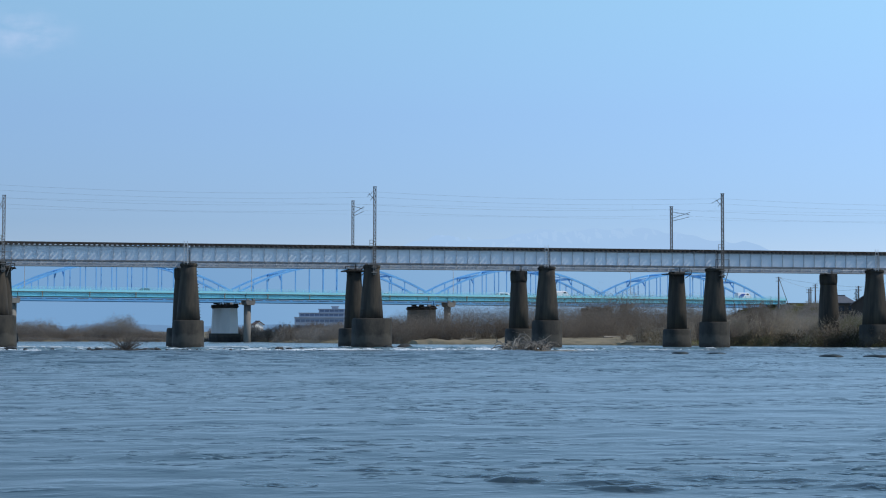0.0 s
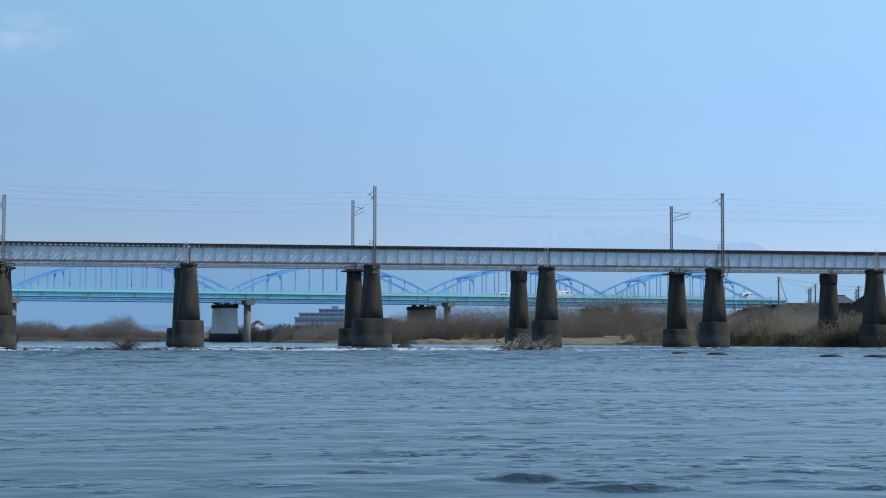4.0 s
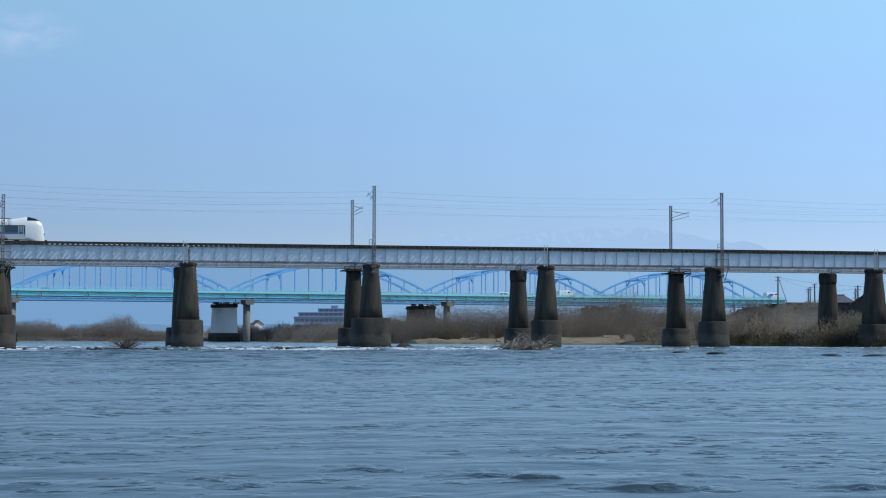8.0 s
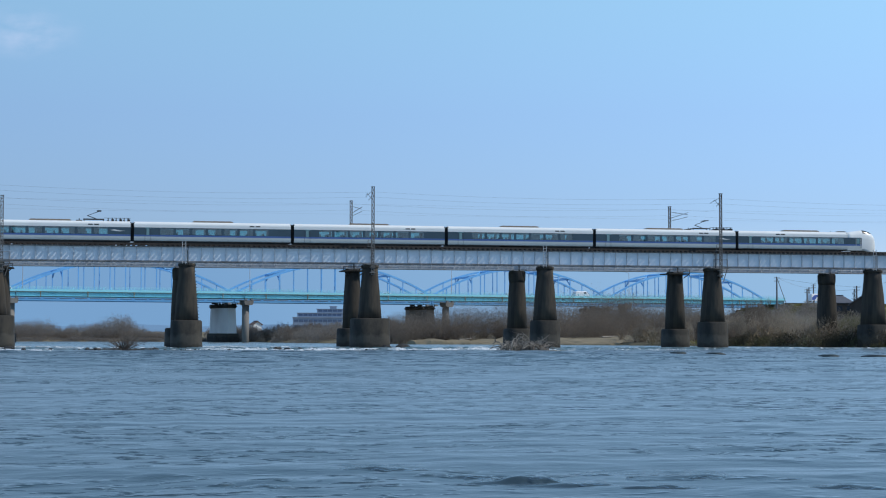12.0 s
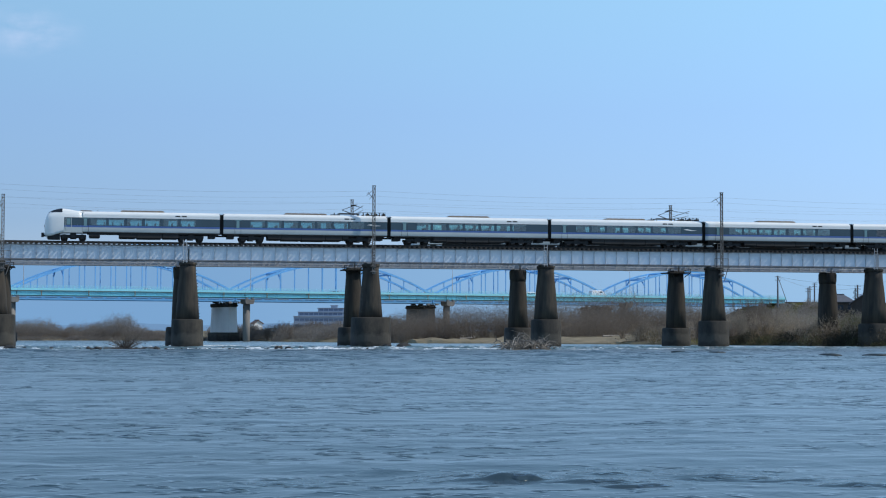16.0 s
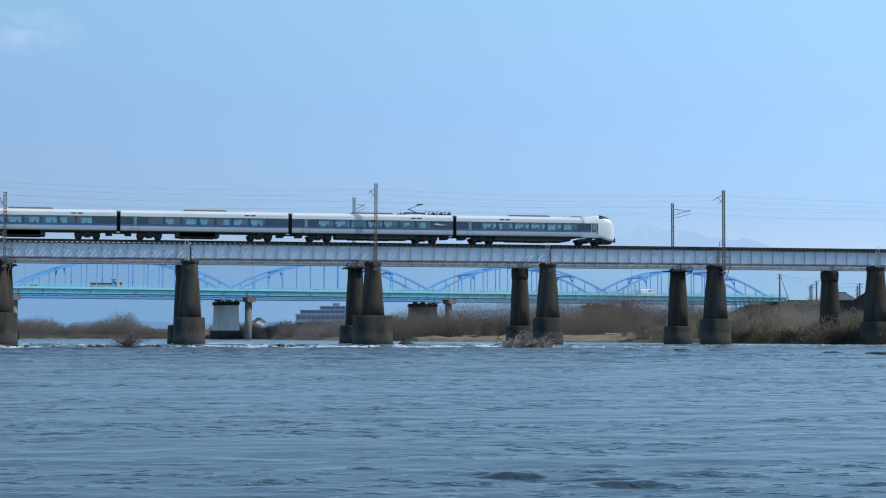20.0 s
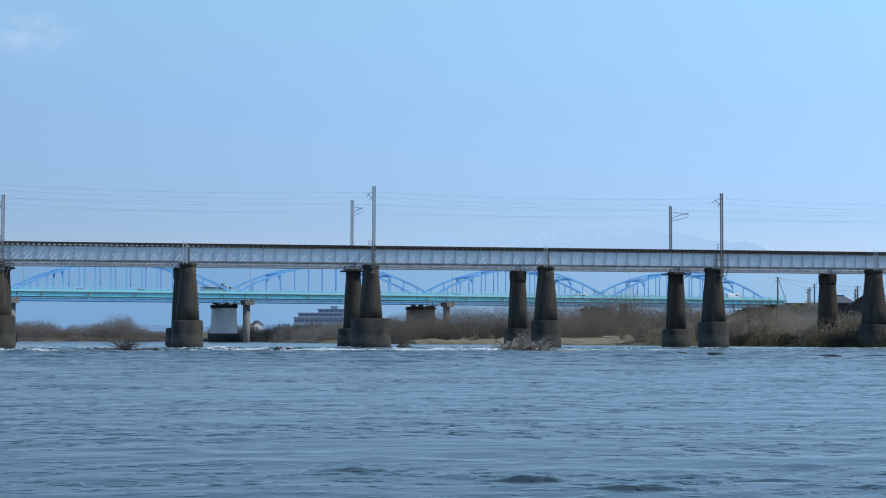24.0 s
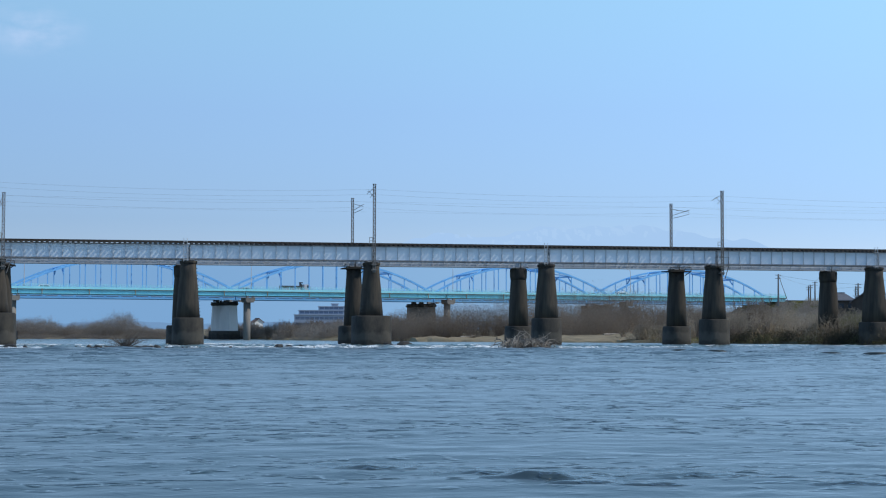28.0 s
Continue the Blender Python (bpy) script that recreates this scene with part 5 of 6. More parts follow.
thicket("thicket", "tall bare brown brush between the bridges", 55000, (110, 146), lambda x: 112 + 0 * x, 26, lambda x: np.interp(x, [110, 120, 146], [8.6, 9.2, 6.8]), 90, 17, M_BRUSH, 0.42, 0.014, None, (2.2, 4.6))
thicket("thicket", "grey-brown willow brush behind the sandbank", 55000, (98, 126), lambda x: 100 + 0 * x, 20, lambda x: np.interp(x, [98, 106, 126], [8.0, 9.8, 9.8]), 70, 41, M_BRUSH, 0.42, 0.0124, None, (2.2, 4.4))
thicket("reed_bed", "low dry brown reeds along the far shore", 26000, (-42, 60), lambda x: np.interp(x, EDGE_X, EDGE_Y) + 0.6, 3.5, lambda x: 1.3 + 0 * x, 120, 18, M_FARSHORE, 0.5, 0.03, None, (1.2, 2.4))
thicket("reed_bed", "pale dry reeds along the bank", 6000, (99, 135), edge_front(6.0), 10, lambda x: 3.0 + 0 * x, 24, 7, M_TWIG2, 1.0, 0.02)
thicket("thicket", "bare brown brush below the flood bank", 45000, (130, 232), lambda x: 165 + 0.85 * (x - 130), 40, lambda x: 4.6 + 0 * x, 80, 6, M_BRUSHFAR, 0.6, 0.0285)


def island_bush():
    """A low bare shrub whose stems fan out wide, with fine sparse twigs."""
    r = random.Random(3)
    ob = thing("island_shrub", "bare brown shrub on a gravel islet in the river", "shrub", at=pose(14.4, -27.5, 0.0))
    bs, bt = B(), B()
    for i in range(80):
        lean = max(-1.75, min(1.75, r.gauss(0.05, 0.95)))
        ln = 2.35 * r.uniform(0.55, 1.0) * (1 - 0.12 * abs(lean))
        deep = r.gauss(0, 0.3)
        pts = [Vector((r.gauss(0, 0.22), r.gauss(0, 0.2), -0.15))]
        for j in range(1, 6):
            bend = lean * (0.55 + 0.12 * j)
            pts.append(pts[-1] + Vector((math.sin(bend) * 1.25, deep, max(0.12, math.cos(bend)))) * ln / 5 + Vector((r.gauss(0, 0.04), r.gauss(0, 0.04), 0)))
        for j in range(5):
            rod(bs, pts[j], pts[j + 1], 0.035 * (1 - j / 5.5), 0.035 * (1 - (j + 1) / 5.5), 3)
        for j in range(46):
            f = 1.2 + 3.7 * r.random()
            q = pts[int(f)].lerp(pts[int(f) + 1], f % 1)
            d = ((pts[int(f) + 1] - pts[int(f)]).normalized() + Vector((r.gauss(0, 0.7), r.gauss(0, 0.6), r.gauss(0.1, 0.4)))) * r.uniform(0.12, 0.38)
            w = d.cross(Vector((r.gauss(0, 1), r.gauss(0, 1), r.gauss(0, 1)))).normalized() * 0.006
            bt.faces.new([bt.verts.new(v_) for v_ in (q - w, q + w, q + d)])
    part("trunk", bs, M_TWIG, ob)
    part("crown", bt, M_BRUSH, ob)


island_bush()
for x, y, h_ in ((116.6, 119.0, 8.8), (118.0, 120.5, 9.4), (117.4, 123.0, 8.2), (102.5, 121.0, 8.4), (127.5, 115.0, 8.6)):
    plant(x, y, h_, "tall bare willow standing out of the brush", 0.1, 0.6)

# ---- islet, rocks, driftwood ----


def blob(bm, c, rx, ry, rz, rnd, n=7):
    loops = []
    for z, s in ((-1, 0.55), (-0.4, 0.95), (0.3, 0.9), (0.85, 0.5)):
        loops.append([(c[0] + rx * s * rnd.uniform(0.75, 1.15) * math.cos(6.283 * i / n), c[1] + ry * s * rnd.uniform(0.75, 1.15) * math.sin(6.283 * i / n), c[2] + rz * z * rnd.uniform(0.85, 1.1)) for i in range(n)])
    rings(bm, loops)


bm = B()
rr = random.Random(8)
blob(bm, (14.6, -26.8, -0.14), 3.4, 1.8, 0.26, rr, 14)
tagged(part("islet", bm, M_ROCK, None), "low gravel islet of dark stones in the river", "islet", kind="structure")
for i in range(84):
    x = rr.choice([rr.uniform(10.5, 18), rr.uniform(10.5, 18), rr.uniform(-6, 34), rr.uniform(2, 40)])
    y = -25.0 + rr.gauss(0, 2.2) - (0.4 if 7 < x < 21 else 0)
    s = rr.choice((rr.uniform(0.08, 0.18), rr.uniform(0.08, 0.18), rr.uniform(0.15, 0.36)))
    bm = B()
    blob(bm, (0, 0, 0), s * rr.uniform(0.9, 1.7), s, s * rr.uniform(0.4, 1.0), rr, 5)
    tagged(part("boulder", bm, M_ROCK, None), "dark wet stone breaking the shallow water", "rock", "stones along the sill").matrix_world = pose(x, y, 0.03, rr.uniform(-25, 25), rr.uniform(-25, 25), rr.uniform(0, 90))
for x, y, s in ((47.9, -4.5, 0.75), (45.8, -5.2, 0.5), (2.8, -23.5, 0.55), (30.6, -24.5, 0.45), (31.6, -24.8, 0.3)):
    bm = B()
    blob(bm, (0, 0, 0), s * 1.4, s, s * 0.6, rr)
    tagged(part("boulder", bm, M_ROCK, None), "large dark wet stone by a pier", "rock", "stones along the sill").matrix_world = pose(x, y, 0.1)

# flat dark humps added where smooth water reflects the dark piers
for x, y, s in ((63.2, -58.7, 0.75), (64.4, -64.6, 0.85), (69.1, -77.4, 0.80), (72.1, -79.6, 1.00)):
    bm = B()
    blob(bm, (0, 0, 0), s * 1.15, s * 1.6, 0.16, rr, 14)
    tagged(part("boulder", bm, M_DARKPATCH, None, smooth=True), "flat dark hump added for the dark reflection before a pier", "rock", "stones along the sill").matrix_world = pose(x, y, 0.07)


def driftwood_pile():
    r = random.Random(21)
    ob = thing("driftwood_pile", "tangled heap of bleached driftwood caught against the piers", "driftwood", at=pose(54.9, -35.6, 0.0))
    for i in range(150):
        bm = B()
        a = r.uniform(-0.5, 3.6)
        p = Vector((max(-2.2, min(2.2, r.gauss(0, 1.25))), r.gauss(0, 0.8), r.uniform(-0.1, 0.55)))
        ln = r.uniform(0.7, 2.6)
        d = Vector((math.cos(a) * 0.8, r.gauss(0, 0.4), abs(r.gauss(0.5, 0.4)))).normalized()
        rad = r.uniform(0.03, 0.09)
        bend = Vector((r.gauss(0, 0.4), r.gauss(0, 0.25), -r.uniform(0.3, 1.3)))
        ln *= 0.72
        pts = [p, p + d * ln * 0.45 + Vector((0, 0, 0.12)), p + d * ln * 0.8 + bend * 0.3, p + d * ln + bend]
        for j in range(3):
            rod(bm, pts[j], pts[j + 1], rad * (1 - j * 0.25), rad * (0.75 - j * 0.2), 5)
        for j in range(2):
            rod(bm, pts[2], pts[2] + Vector((r.gauss(0, 0.5), r.gauss(0, 0.3), r.uniform(-0.1, 0.6))), rad * 0.4, rad * 0.15, 4)
        part("branch", bm, M_DRIFT, ob)


driftwood_pile()
bm = B()
blob(bm, (56.5, -37.6, -0.10), 6.5, 1.3, 0.2, rr, 16)
tagged(part("gravel_bar", bm, M_SAND, None), "thin gravel bar at the driftwood", "gravel bar", kind="structure")
bm = B()
rings(bm, [[(s, 0.6, 10.9), (s, 22.0, 10.4), (s, 22.0, 11.20), (s, 0.6, 11.20)] for s in (122.6, 330.0)])
tagged(part("approach_road", bm, M_ROAD, None), "asphalt approach road on its embankment", "road", kind="structure").matrix_world = ROAD
bm = B()
rings(bm, [[(s, -19.0, -2.0), (s, 41.0, -2.0), (s, 23.0, 10.35), (s, -0.4, 10.85)] for s in (123.5, 330.0)])
tagged(part("road_embankment", bm, M_GRASS, None), "grassy embankment under the approach road", "embankment", kind="structure").matrix_world = ROAD
# sand strand in front of the thicket
sx = np.arange(70, 131, 0.8)
sy = np.arange(0, 1.001, 0.05)
SXX, STT = np.meshgrid(sx, sy)
start = np.interp(SXX, [70, 84, 98, 131], [118, 103, 68, 60])
end = np.interp(SXX, [70, 84, 132], [128, 123, 112])
yy = start + (end - start) * STT
zz = ground_z(SXX, yy) + 0.10 + 0.55 * np.clip(np.sin(np.clip(STT * 1.6, 0, 1) * math.pi / 2), 0, 1) * (0.5 + 0.35 * np.sin(SXX * 0.35) + 0.25 * np.sin(SXX * 1.3 + 1)) + 0.08 * np.sin(SXX * 3.1) * np.sin(STT * 9)
me = bpy.data.meshes.new("sand")
nx = len(sx)
me.from_pydata(np.stack([SXX, yy, zz], -1).reshape(-1, 3).tolist(), [], [(j * nx + i, j * nx + i + 1, (j + 1) * nx + i + 1, (j + 1) * nx + i) for j in range(len(sy) - 1) for i in range(nx - 1)])
me.materials.append(M_SAND)
tagged(new("sandbank", me), "pale dry sandbank in front of the brown thicket", "sandbank", kind="structure")
# stranded timber on the sand
for x, y, ln, a_ in ((104.5, 96.0, 6.0, 8), (107.5, 93.5, 2.2, 60), (90.0, 112.0, 3.0, -20), (96.5, 104.0, 2.4, 30), (82.0, 118.0, 3.4, 10)):
    bm = B()
    pts = [Vector((0, 0, 0)), Vector((ln * 0.35, 0.1, 0.08)), Vector((ln * 0.7, -0.05, 0.18)), Vector((ln, 0.15, 0.45))]
    for i in range(3):
        rod(bm, pts[i], pts[i + 1], 0.2 - 0.05 * i, 0.15 - 0.05 * i, 7)
    rod(bm, pts[2], pts[2] + Vector((0.3, 0.2, 0.7)), 0.06, 0.03, 5)
    log = tagged(part("driftwood_log", bm, M_DRIFT, None), "bleached log stranded on the sandbank", "driftwood", "logs on the sandbank")
    log.matrix_world = pose(x, y, float(ground_z(np.array(x), np.array(y))) + 0.42, 0, 0, a_)
tuft = thicket("grass", "", 22000, (226, 300), lambda x: 285.5 + 0.2755 * (x - 233), 5, lambda x: 0.9 + 0 * x, 70, 28, M_TURF, 0.45, 0.03, 10.35)
tagged(tuft, "olive green spring grass on the road embankment", "grass", kind="stuff")
# grass on the flood bank
lx = np.arange(-12, 320, 4.0)
lw = np.arange(-31, 32, 2.0)
a, b = LEVEE
ld = (b - a).normalized()
LX, LW = np.meshgrid(lx, lw)
px_, py_ = a.x + ld.x * LX - ld.y * LW, a.y + ld.y * LX + ld.x * LW
me = bpy.data.meshes.new("levee")
nx = len(lx)
me.from_pydata(np.stack([px_, py_, ground_z(px_, py_) + 0.05 + 0.15 * np.sin(LX * 0.6) * np.sin(LW * 0.8)], -1).reshape(-1, 3).tolist(), [], [(j * nx + i, j * nx + i + 1, (j + 1) * nx + i + 1, (j + 1) * nx + i) for j in range(len(lw) - 1) for i in range(nx - 1)])
me.materials.append(M_GRASS)
tagged(new("flood_bank", me), "grassy flood bank at the end of the road bridge", "embankment", kind="structure")

# ---- distance ----
M_WALL = mat("white painted wall", (0.84, 0.84, 0.82), (0.74, 0.74, 0.72), 0.8, scale=0.2)
# Distance haze is put into the stepped building's wall and window colours.
M_HOTELWALL = mat("wall blued by haze", (0.33, 0.39, 0.48), (0.28, 0.335, 0.42), 0.9, scale=0.2)
M_HOTELWIN = mat("window glass paled by haze", (0.13, 0.18, 0.27), (0.11, 0.155, 0.24), 0.3, bump=0)
M_DARKWALL = mat("dark timber wall", (0.06, 0.052, 0.046), (0.04, 0.036, 0.032), 0.9, scale=0.6)
M_WIN = mat("dark window glass", (0.05, 0.06, 0.08), (0.03, 0.04, 0.05), 0.1, bump=0)
M_ROOFT = mat("grey roof tiles", (0.12, 0.13, 0.15), (0.09, 0.095, 0.11), 0.6, scale=1)
M_ROOFR = mat("red roof tiles", (0.15, 0.09, 0.07), (0.12, 0.075, 0.06), 0.7, scale=1)
M_POLE = mat("concrete pole", (0.17, 0.17, 0.17), (0.12, 0.12, 0.12), 0.8)


def hotel():
    ob = thing("apartment_building", "long blue-grey stepped building with rows of dark windows", "building", at=pose(101.5, 556.0, -0.8, 0, 0, -8))
    storeys = []
    for x0, x1, y0, z0, z1 in ((0, 23, 0, -1, 9.3), (2, 23, 1.5, 9.3, 11.3), (11, 23, 3.0, 11.3, 13.1), (17, 20, 5, 13.1, 14.4)):
        bm = B()
        box(bm, x0, x1, y0, 14, z0 + 0.004, z1 - 0.3)
        box(bm, x0 - 0.3, x1 + 0.3, y0 - 0.3, 14.3, z1 - 0.296, z1)
        storeys.append(part("storey", bm, M_HOTELWALL, ob))
    for k, x0, x1, y, z in ((0, 0.6, 22.6, 0, 4.4), (0, 0.6, 22.6, 0, 7.0), (1, 2.6, 22.6, 1.5, 9.7), (2, 11.6, 22.6, 3.0, 11.7)):
        x = x0
        while x < x1 - 1.5:
            bm = B()
            box(bm, x, x + 1.9, y - 0.06, y - 0.004, z, z + 1.1)
            part("window", bm, M_HOTELWIN, storeys[k])
            x += 2.2


hotel()


def house(x, y, z, w, d, h, turn, roof, label, walls, hip=0.0):
    """A house under a gabled roof, or a hipped one where hip shortens the ridge."""
    ob = thing("house", label, "house", "houses behind the river", at=pose(x, y, z, 0, 0, turn))
    top = h + d * 0.33
    bm = B()
    if hip:
        box(bm, 0, w, 0, d, -6, h)
    else:
        rings(bm, [[(e, 0, -6), (e, d, -6), (e, d, h), (e, d / 2, top), (e, 0, h)] for e in (0, w)])
    wall = part("wall", bm, walls, ob)
    bm = B()
    if hip:
        rings(bm, [[(-0.5, -0.5, h + 0.004), (w + 0.5, -0.5, h + 0.004), (w + 0.5, d + 0.5, h + 0.004), (-0.5, d + 0.5, h + 0.004)], [(-0.5, -0.5, h + 0.15), (w + 0.5, -0.5, h + 0.15), (w + 0.5, d + 0.5, h + 0.15), (-0.5, d + 0.5, h + 0.15)],
                   [(hip, d / 2 - 0.1, top + 0.2), (w - hip, d / 2 - 0.1, top + 0.2), (w - hip, d / 2 + 0.1, top + 0.2), (hip, d / 2 + 0.1, top + 0.2)]])
    else:
        rings(bm, [[(e, -0.5, h - 0.32), (e, d / 2, top + 0.01), (e, d + 0.5, h - 0.32), (e, d + 0.5, h - 0.1), (e, d / 2, top + 0.24), (e, -0.5, h - 0.1)] for e in (-0.4, w + 0.4)])
    part("roof", bm, roof, ob)
    bm = B()
    box(bm, hip - 0.1 if hip else -0.3, w - hip + 0.1 if hip else w + 0.3, d / 2 - 0.2, d / 2 + 0.2, top + 0.205 if hip else top + 0.18, top + 0.4)
    part("ridge", bm, roof, ob)
    for i in range(3):
        bm = B()
        box(bm, 0.8 + i * w / 3, 0.8 + i * w / 3 + 1.4, -0.06, -0.004, h - 1.9, h - 0.7)
        part("window", bm, M_WIN, wall)


house(75.6, 440.0, 1.0, 5, 3.2, 3.6, 100, M_ROOFR, "small white house with a red roof among bushes", M_WALL)
house(196.3, 198.0, 6.2, 7.4, 5.6, 3.2, -22, M_ROOFT, "house with a grey tiled hipped roof on the bank", M_DARKWALL, 2.4)
house(198.7, 174.0, 5.4, 8, 6, 3.5, 64, M_ROOFT, "house with a dark grey gabled roof on the bank", M_DARKWALL)


def utility_pole(x, y, z0, z1, arms):
    ob = thing("utility_pole", "tall grey concrete utility pole with crossarms", "utility pole", "poles behind the river")
    bm = B()
    rod(bm, (x, y, z0), (x, y, z1), 0.32, 0.2, 8)
    part("pole", bm, M_POLE, ob)
    for z in arms:
        bm = B()
        box(bm, x - 0.9, x + 0.9, y - 0.06, y + 0.06, z1 - z, z1 - z + 0.12)
        arm = part("crossarm", bm, M_POLE, ob)
        for dx in (-0.8, -0.4, 0.4, 0.8):
            bm = B()
            rod(bm, (x + dx, y, z1 - z + 0.12), (x + dx, y, z1 - z + 0.35), 0.05)
            part("insulator", bm, M_GALV, arm)
    return ob


up = utility_pole(212.8, 266.3, 9, 18.6, (0.4, 1.4))
bm = B()
rod(bm, (213.0, 266.3, 18.0), (216.6, 266.0, 8.0), 0.09)
part("stay", bm, M_POLE, up, "slanting steel stay")
for x, y, z0, z1 in ((230.2, 283.2, 8, 15.5), (213.8, 215.1, 4, 14.5), (262, 352, 6, 18), (192.0, 150.0, 2, 14.5), (240, 300, 8, 17.5), (199.5, 205, 4, 19.0)):
    utility_pole(x, y, z0, z1, (0.4, 1.2))
for (x0, y0, z0), (x1, y1, z1) in (((212.8, 266.3, 18.3), (262, 352, 17.6)), ((212.8, 266.3, 18.3), (213.8, 215.1, 14.2)), ((230.2, 283.2, 15.2), (213.8, 215.1, 13.6)), ((213.8, 215.1, 14.2), (192, 150, 14.2)), ((240, 300, 17.2), (199.5, 205, 18.6))):
    bm = B()
    pts = [Vector((x0, y0, z0)).lerp(Vector((x1, y1, z1)), i / 8) - Vector((0, 0, 1.6 * (i / 8) * (1 - i / 8))) for i in range(9)]
    for p, q in zip(pts, pts[1:]):
        rod(bm, p, q, 0.03, 0.03, 4)
    tagged(part("power_line", bm, M_WIRE, None), "thin dark power line between utility poles", "wire", "power lines")

# a conifer beside the houses
r = random.Random(5)
ob = thing("conifer", "dark sparse conifer with layered branches", "tree", at=pose(199.0, 186.0, 4.0))
bm = B()
rod(bm, (0, 0, -3), (0, 0, 9.0), 0.2, 0.05)
for i in range(40):
    z = 2 + 6.6 * i / 40
    a = r.uniform(0, 6.283)
    ln = (9.2 - z) * 0.28 + 0.3
    rod(bm, (0, 0, z), (ln * math.cos(a), ln * math.sin(a), z + 0.2), 0.05, 0.02, 4)
part("trunk", bm, M_TWIG, ob)
bm = B()
for i in range(900):
    z = 2 + 6.8 * r.random()
    tier = 0.55 + 0.45 * math.sin(z * 5)
    rad = ((9.3 - z) * 0.26 + 0.2) * math.sqrt(r.random()) * tier
    a = r.uniform(0, 6.283)
    p = Vector((rad * math.cos(a), rad * math.sin(a), z))
    d = Vector((r.gauss(0, 1), r.gauss(0, 1), r.gauss(0, 0.4))).normalized() * 0.3
    e = d.cross(Vector((0, 0, 1))).normalized() * 0.07
    bm.faces.new([bm.verts.new(c) for c in (p - e, p + e, p + d)])
part("foliage", bm, M_LEAF, ob)

# distant ranges, their haze painted in as flat glowing colour: dark foothills and, behind, snowy mountains
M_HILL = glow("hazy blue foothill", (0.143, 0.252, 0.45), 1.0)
# the painted haze of the foothills pales along x
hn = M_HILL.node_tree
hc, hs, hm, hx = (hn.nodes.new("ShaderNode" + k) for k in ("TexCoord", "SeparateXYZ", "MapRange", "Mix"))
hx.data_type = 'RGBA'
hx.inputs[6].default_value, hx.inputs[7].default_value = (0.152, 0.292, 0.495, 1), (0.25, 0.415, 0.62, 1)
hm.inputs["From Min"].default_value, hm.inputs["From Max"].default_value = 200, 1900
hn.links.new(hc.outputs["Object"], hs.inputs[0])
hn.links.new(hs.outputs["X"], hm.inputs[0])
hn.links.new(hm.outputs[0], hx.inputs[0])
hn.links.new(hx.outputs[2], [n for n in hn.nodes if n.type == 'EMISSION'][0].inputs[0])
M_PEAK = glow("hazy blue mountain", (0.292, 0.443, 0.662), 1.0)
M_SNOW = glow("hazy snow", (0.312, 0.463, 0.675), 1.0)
mr = np.random.RandomState(4)


def range_mesh(name, mx, depth, ridge, material, label):
    v, f = [], []
    for i, x in enumerate(mx):
        y = depth - 0.2 * x
        v += [(x, y - 300, -20.0), (x, y - 120, 0.6 * ridge[i] + 5 * math.sin(i * 0.9)), (x, y, ridge[i])]
        if i:
            for j in range(2):
                f.append((3 * i - 3 + j, 3 * i + j, 3 * i + j + 1, 3 * i - 2 + j))
    me = bpy.data.meshes.new(name)
    me.from_pydata(v, [], f)
    me.materials.append(material)
    return tagged(new(name, me), label, "mountains", kind="structure")


mx = np.linspace(-2600, 3400, 241)
ridge = np.interp(mx, [1300, 1800], [212, 184]) + 10 * np.sin(mx * 0.004 + 1) + 8 * np.sin(mx * 0.011) + 4 * np.sin(mx * 0.031 + 2)
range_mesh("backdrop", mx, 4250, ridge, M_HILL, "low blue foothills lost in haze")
# the far shore strip has its haze put into its glow too
mx = np.linspace(-1800, 2400, 211)
ridge = 13.5 + 1.5 * np.sin(mx * 0.02) + 1.0 * np.sin(mx * 0.07 + 1) + 0.8 * np.sin(mx * 0.19)
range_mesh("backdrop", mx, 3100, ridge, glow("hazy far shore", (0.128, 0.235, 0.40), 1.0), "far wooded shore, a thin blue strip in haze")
mx = np.linspace(560, 2000, 145)
ridge = np.interp(mx, [560, 760, 1000, 1100, 1200, 1400, 1520, 1620, 1760, 1900, 2000], [205, 232, 268, 262, 276, 296, 284, 286, 252, 236, 205])
for k in range(1, 7):
    ridge = ridge + 6.0 / k * np.sin(mx * 0.013 * k * 1.7 + mr.rand() * 6)
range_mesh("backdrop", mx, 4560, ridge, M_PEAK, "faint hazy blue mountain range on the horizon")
sr = random.Random(9)
bm = B()
for i in range(60):
    x = sr.choice((sr.uniform(940, 1700), sr.gauss(1230, 60), sr.gauss(1420, 60)))
    top = float(np.interp(x, mx, ridge))
    z = top - sr.uniform(1, 26)
    y = 4560 - 0.2 * x - 125
    w, h = sr.uniform(4, 14), sr.uniform(5, 22)
    lean = sr.uniform(-8, 14)
    bm.faces.new([bm.verts.new(c) for c in ((x, y, z), (x + w, y, z - 2), (x + w + lean, y, z - h), (x + lean * 0.6, y, z - h * 0.8))])
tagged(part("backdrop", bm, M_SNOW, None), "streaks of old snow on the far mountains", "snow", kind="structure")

# a faint patch of cloud high over the river, its lit tone a glow on a flat sheet
m = bpy.data.materials.new("thin cloud")
m.use_nodes = True
nt = m.node_tree
nt.nodes.clear()
tc, ln_, nz, mr1, mu, mxs, em, tr, ou = (nt.nodes.new("ShaderNode" + k) for k in ("TexCoord", "VectorMath", "TexNoise", "MapRange", "Math", "MixShader", "Emission", "BsdfTransparent", "OutputMaterial"))
ln_.operation = 'LENGTH'
nz.inputs["Scale"].default_value, nz.inputs["Detail"].default_value = 2.2, 6
mr1.inputs["From Min"].default_value, mr1.inputs["From Max"].default_value = 1.0, 0.1
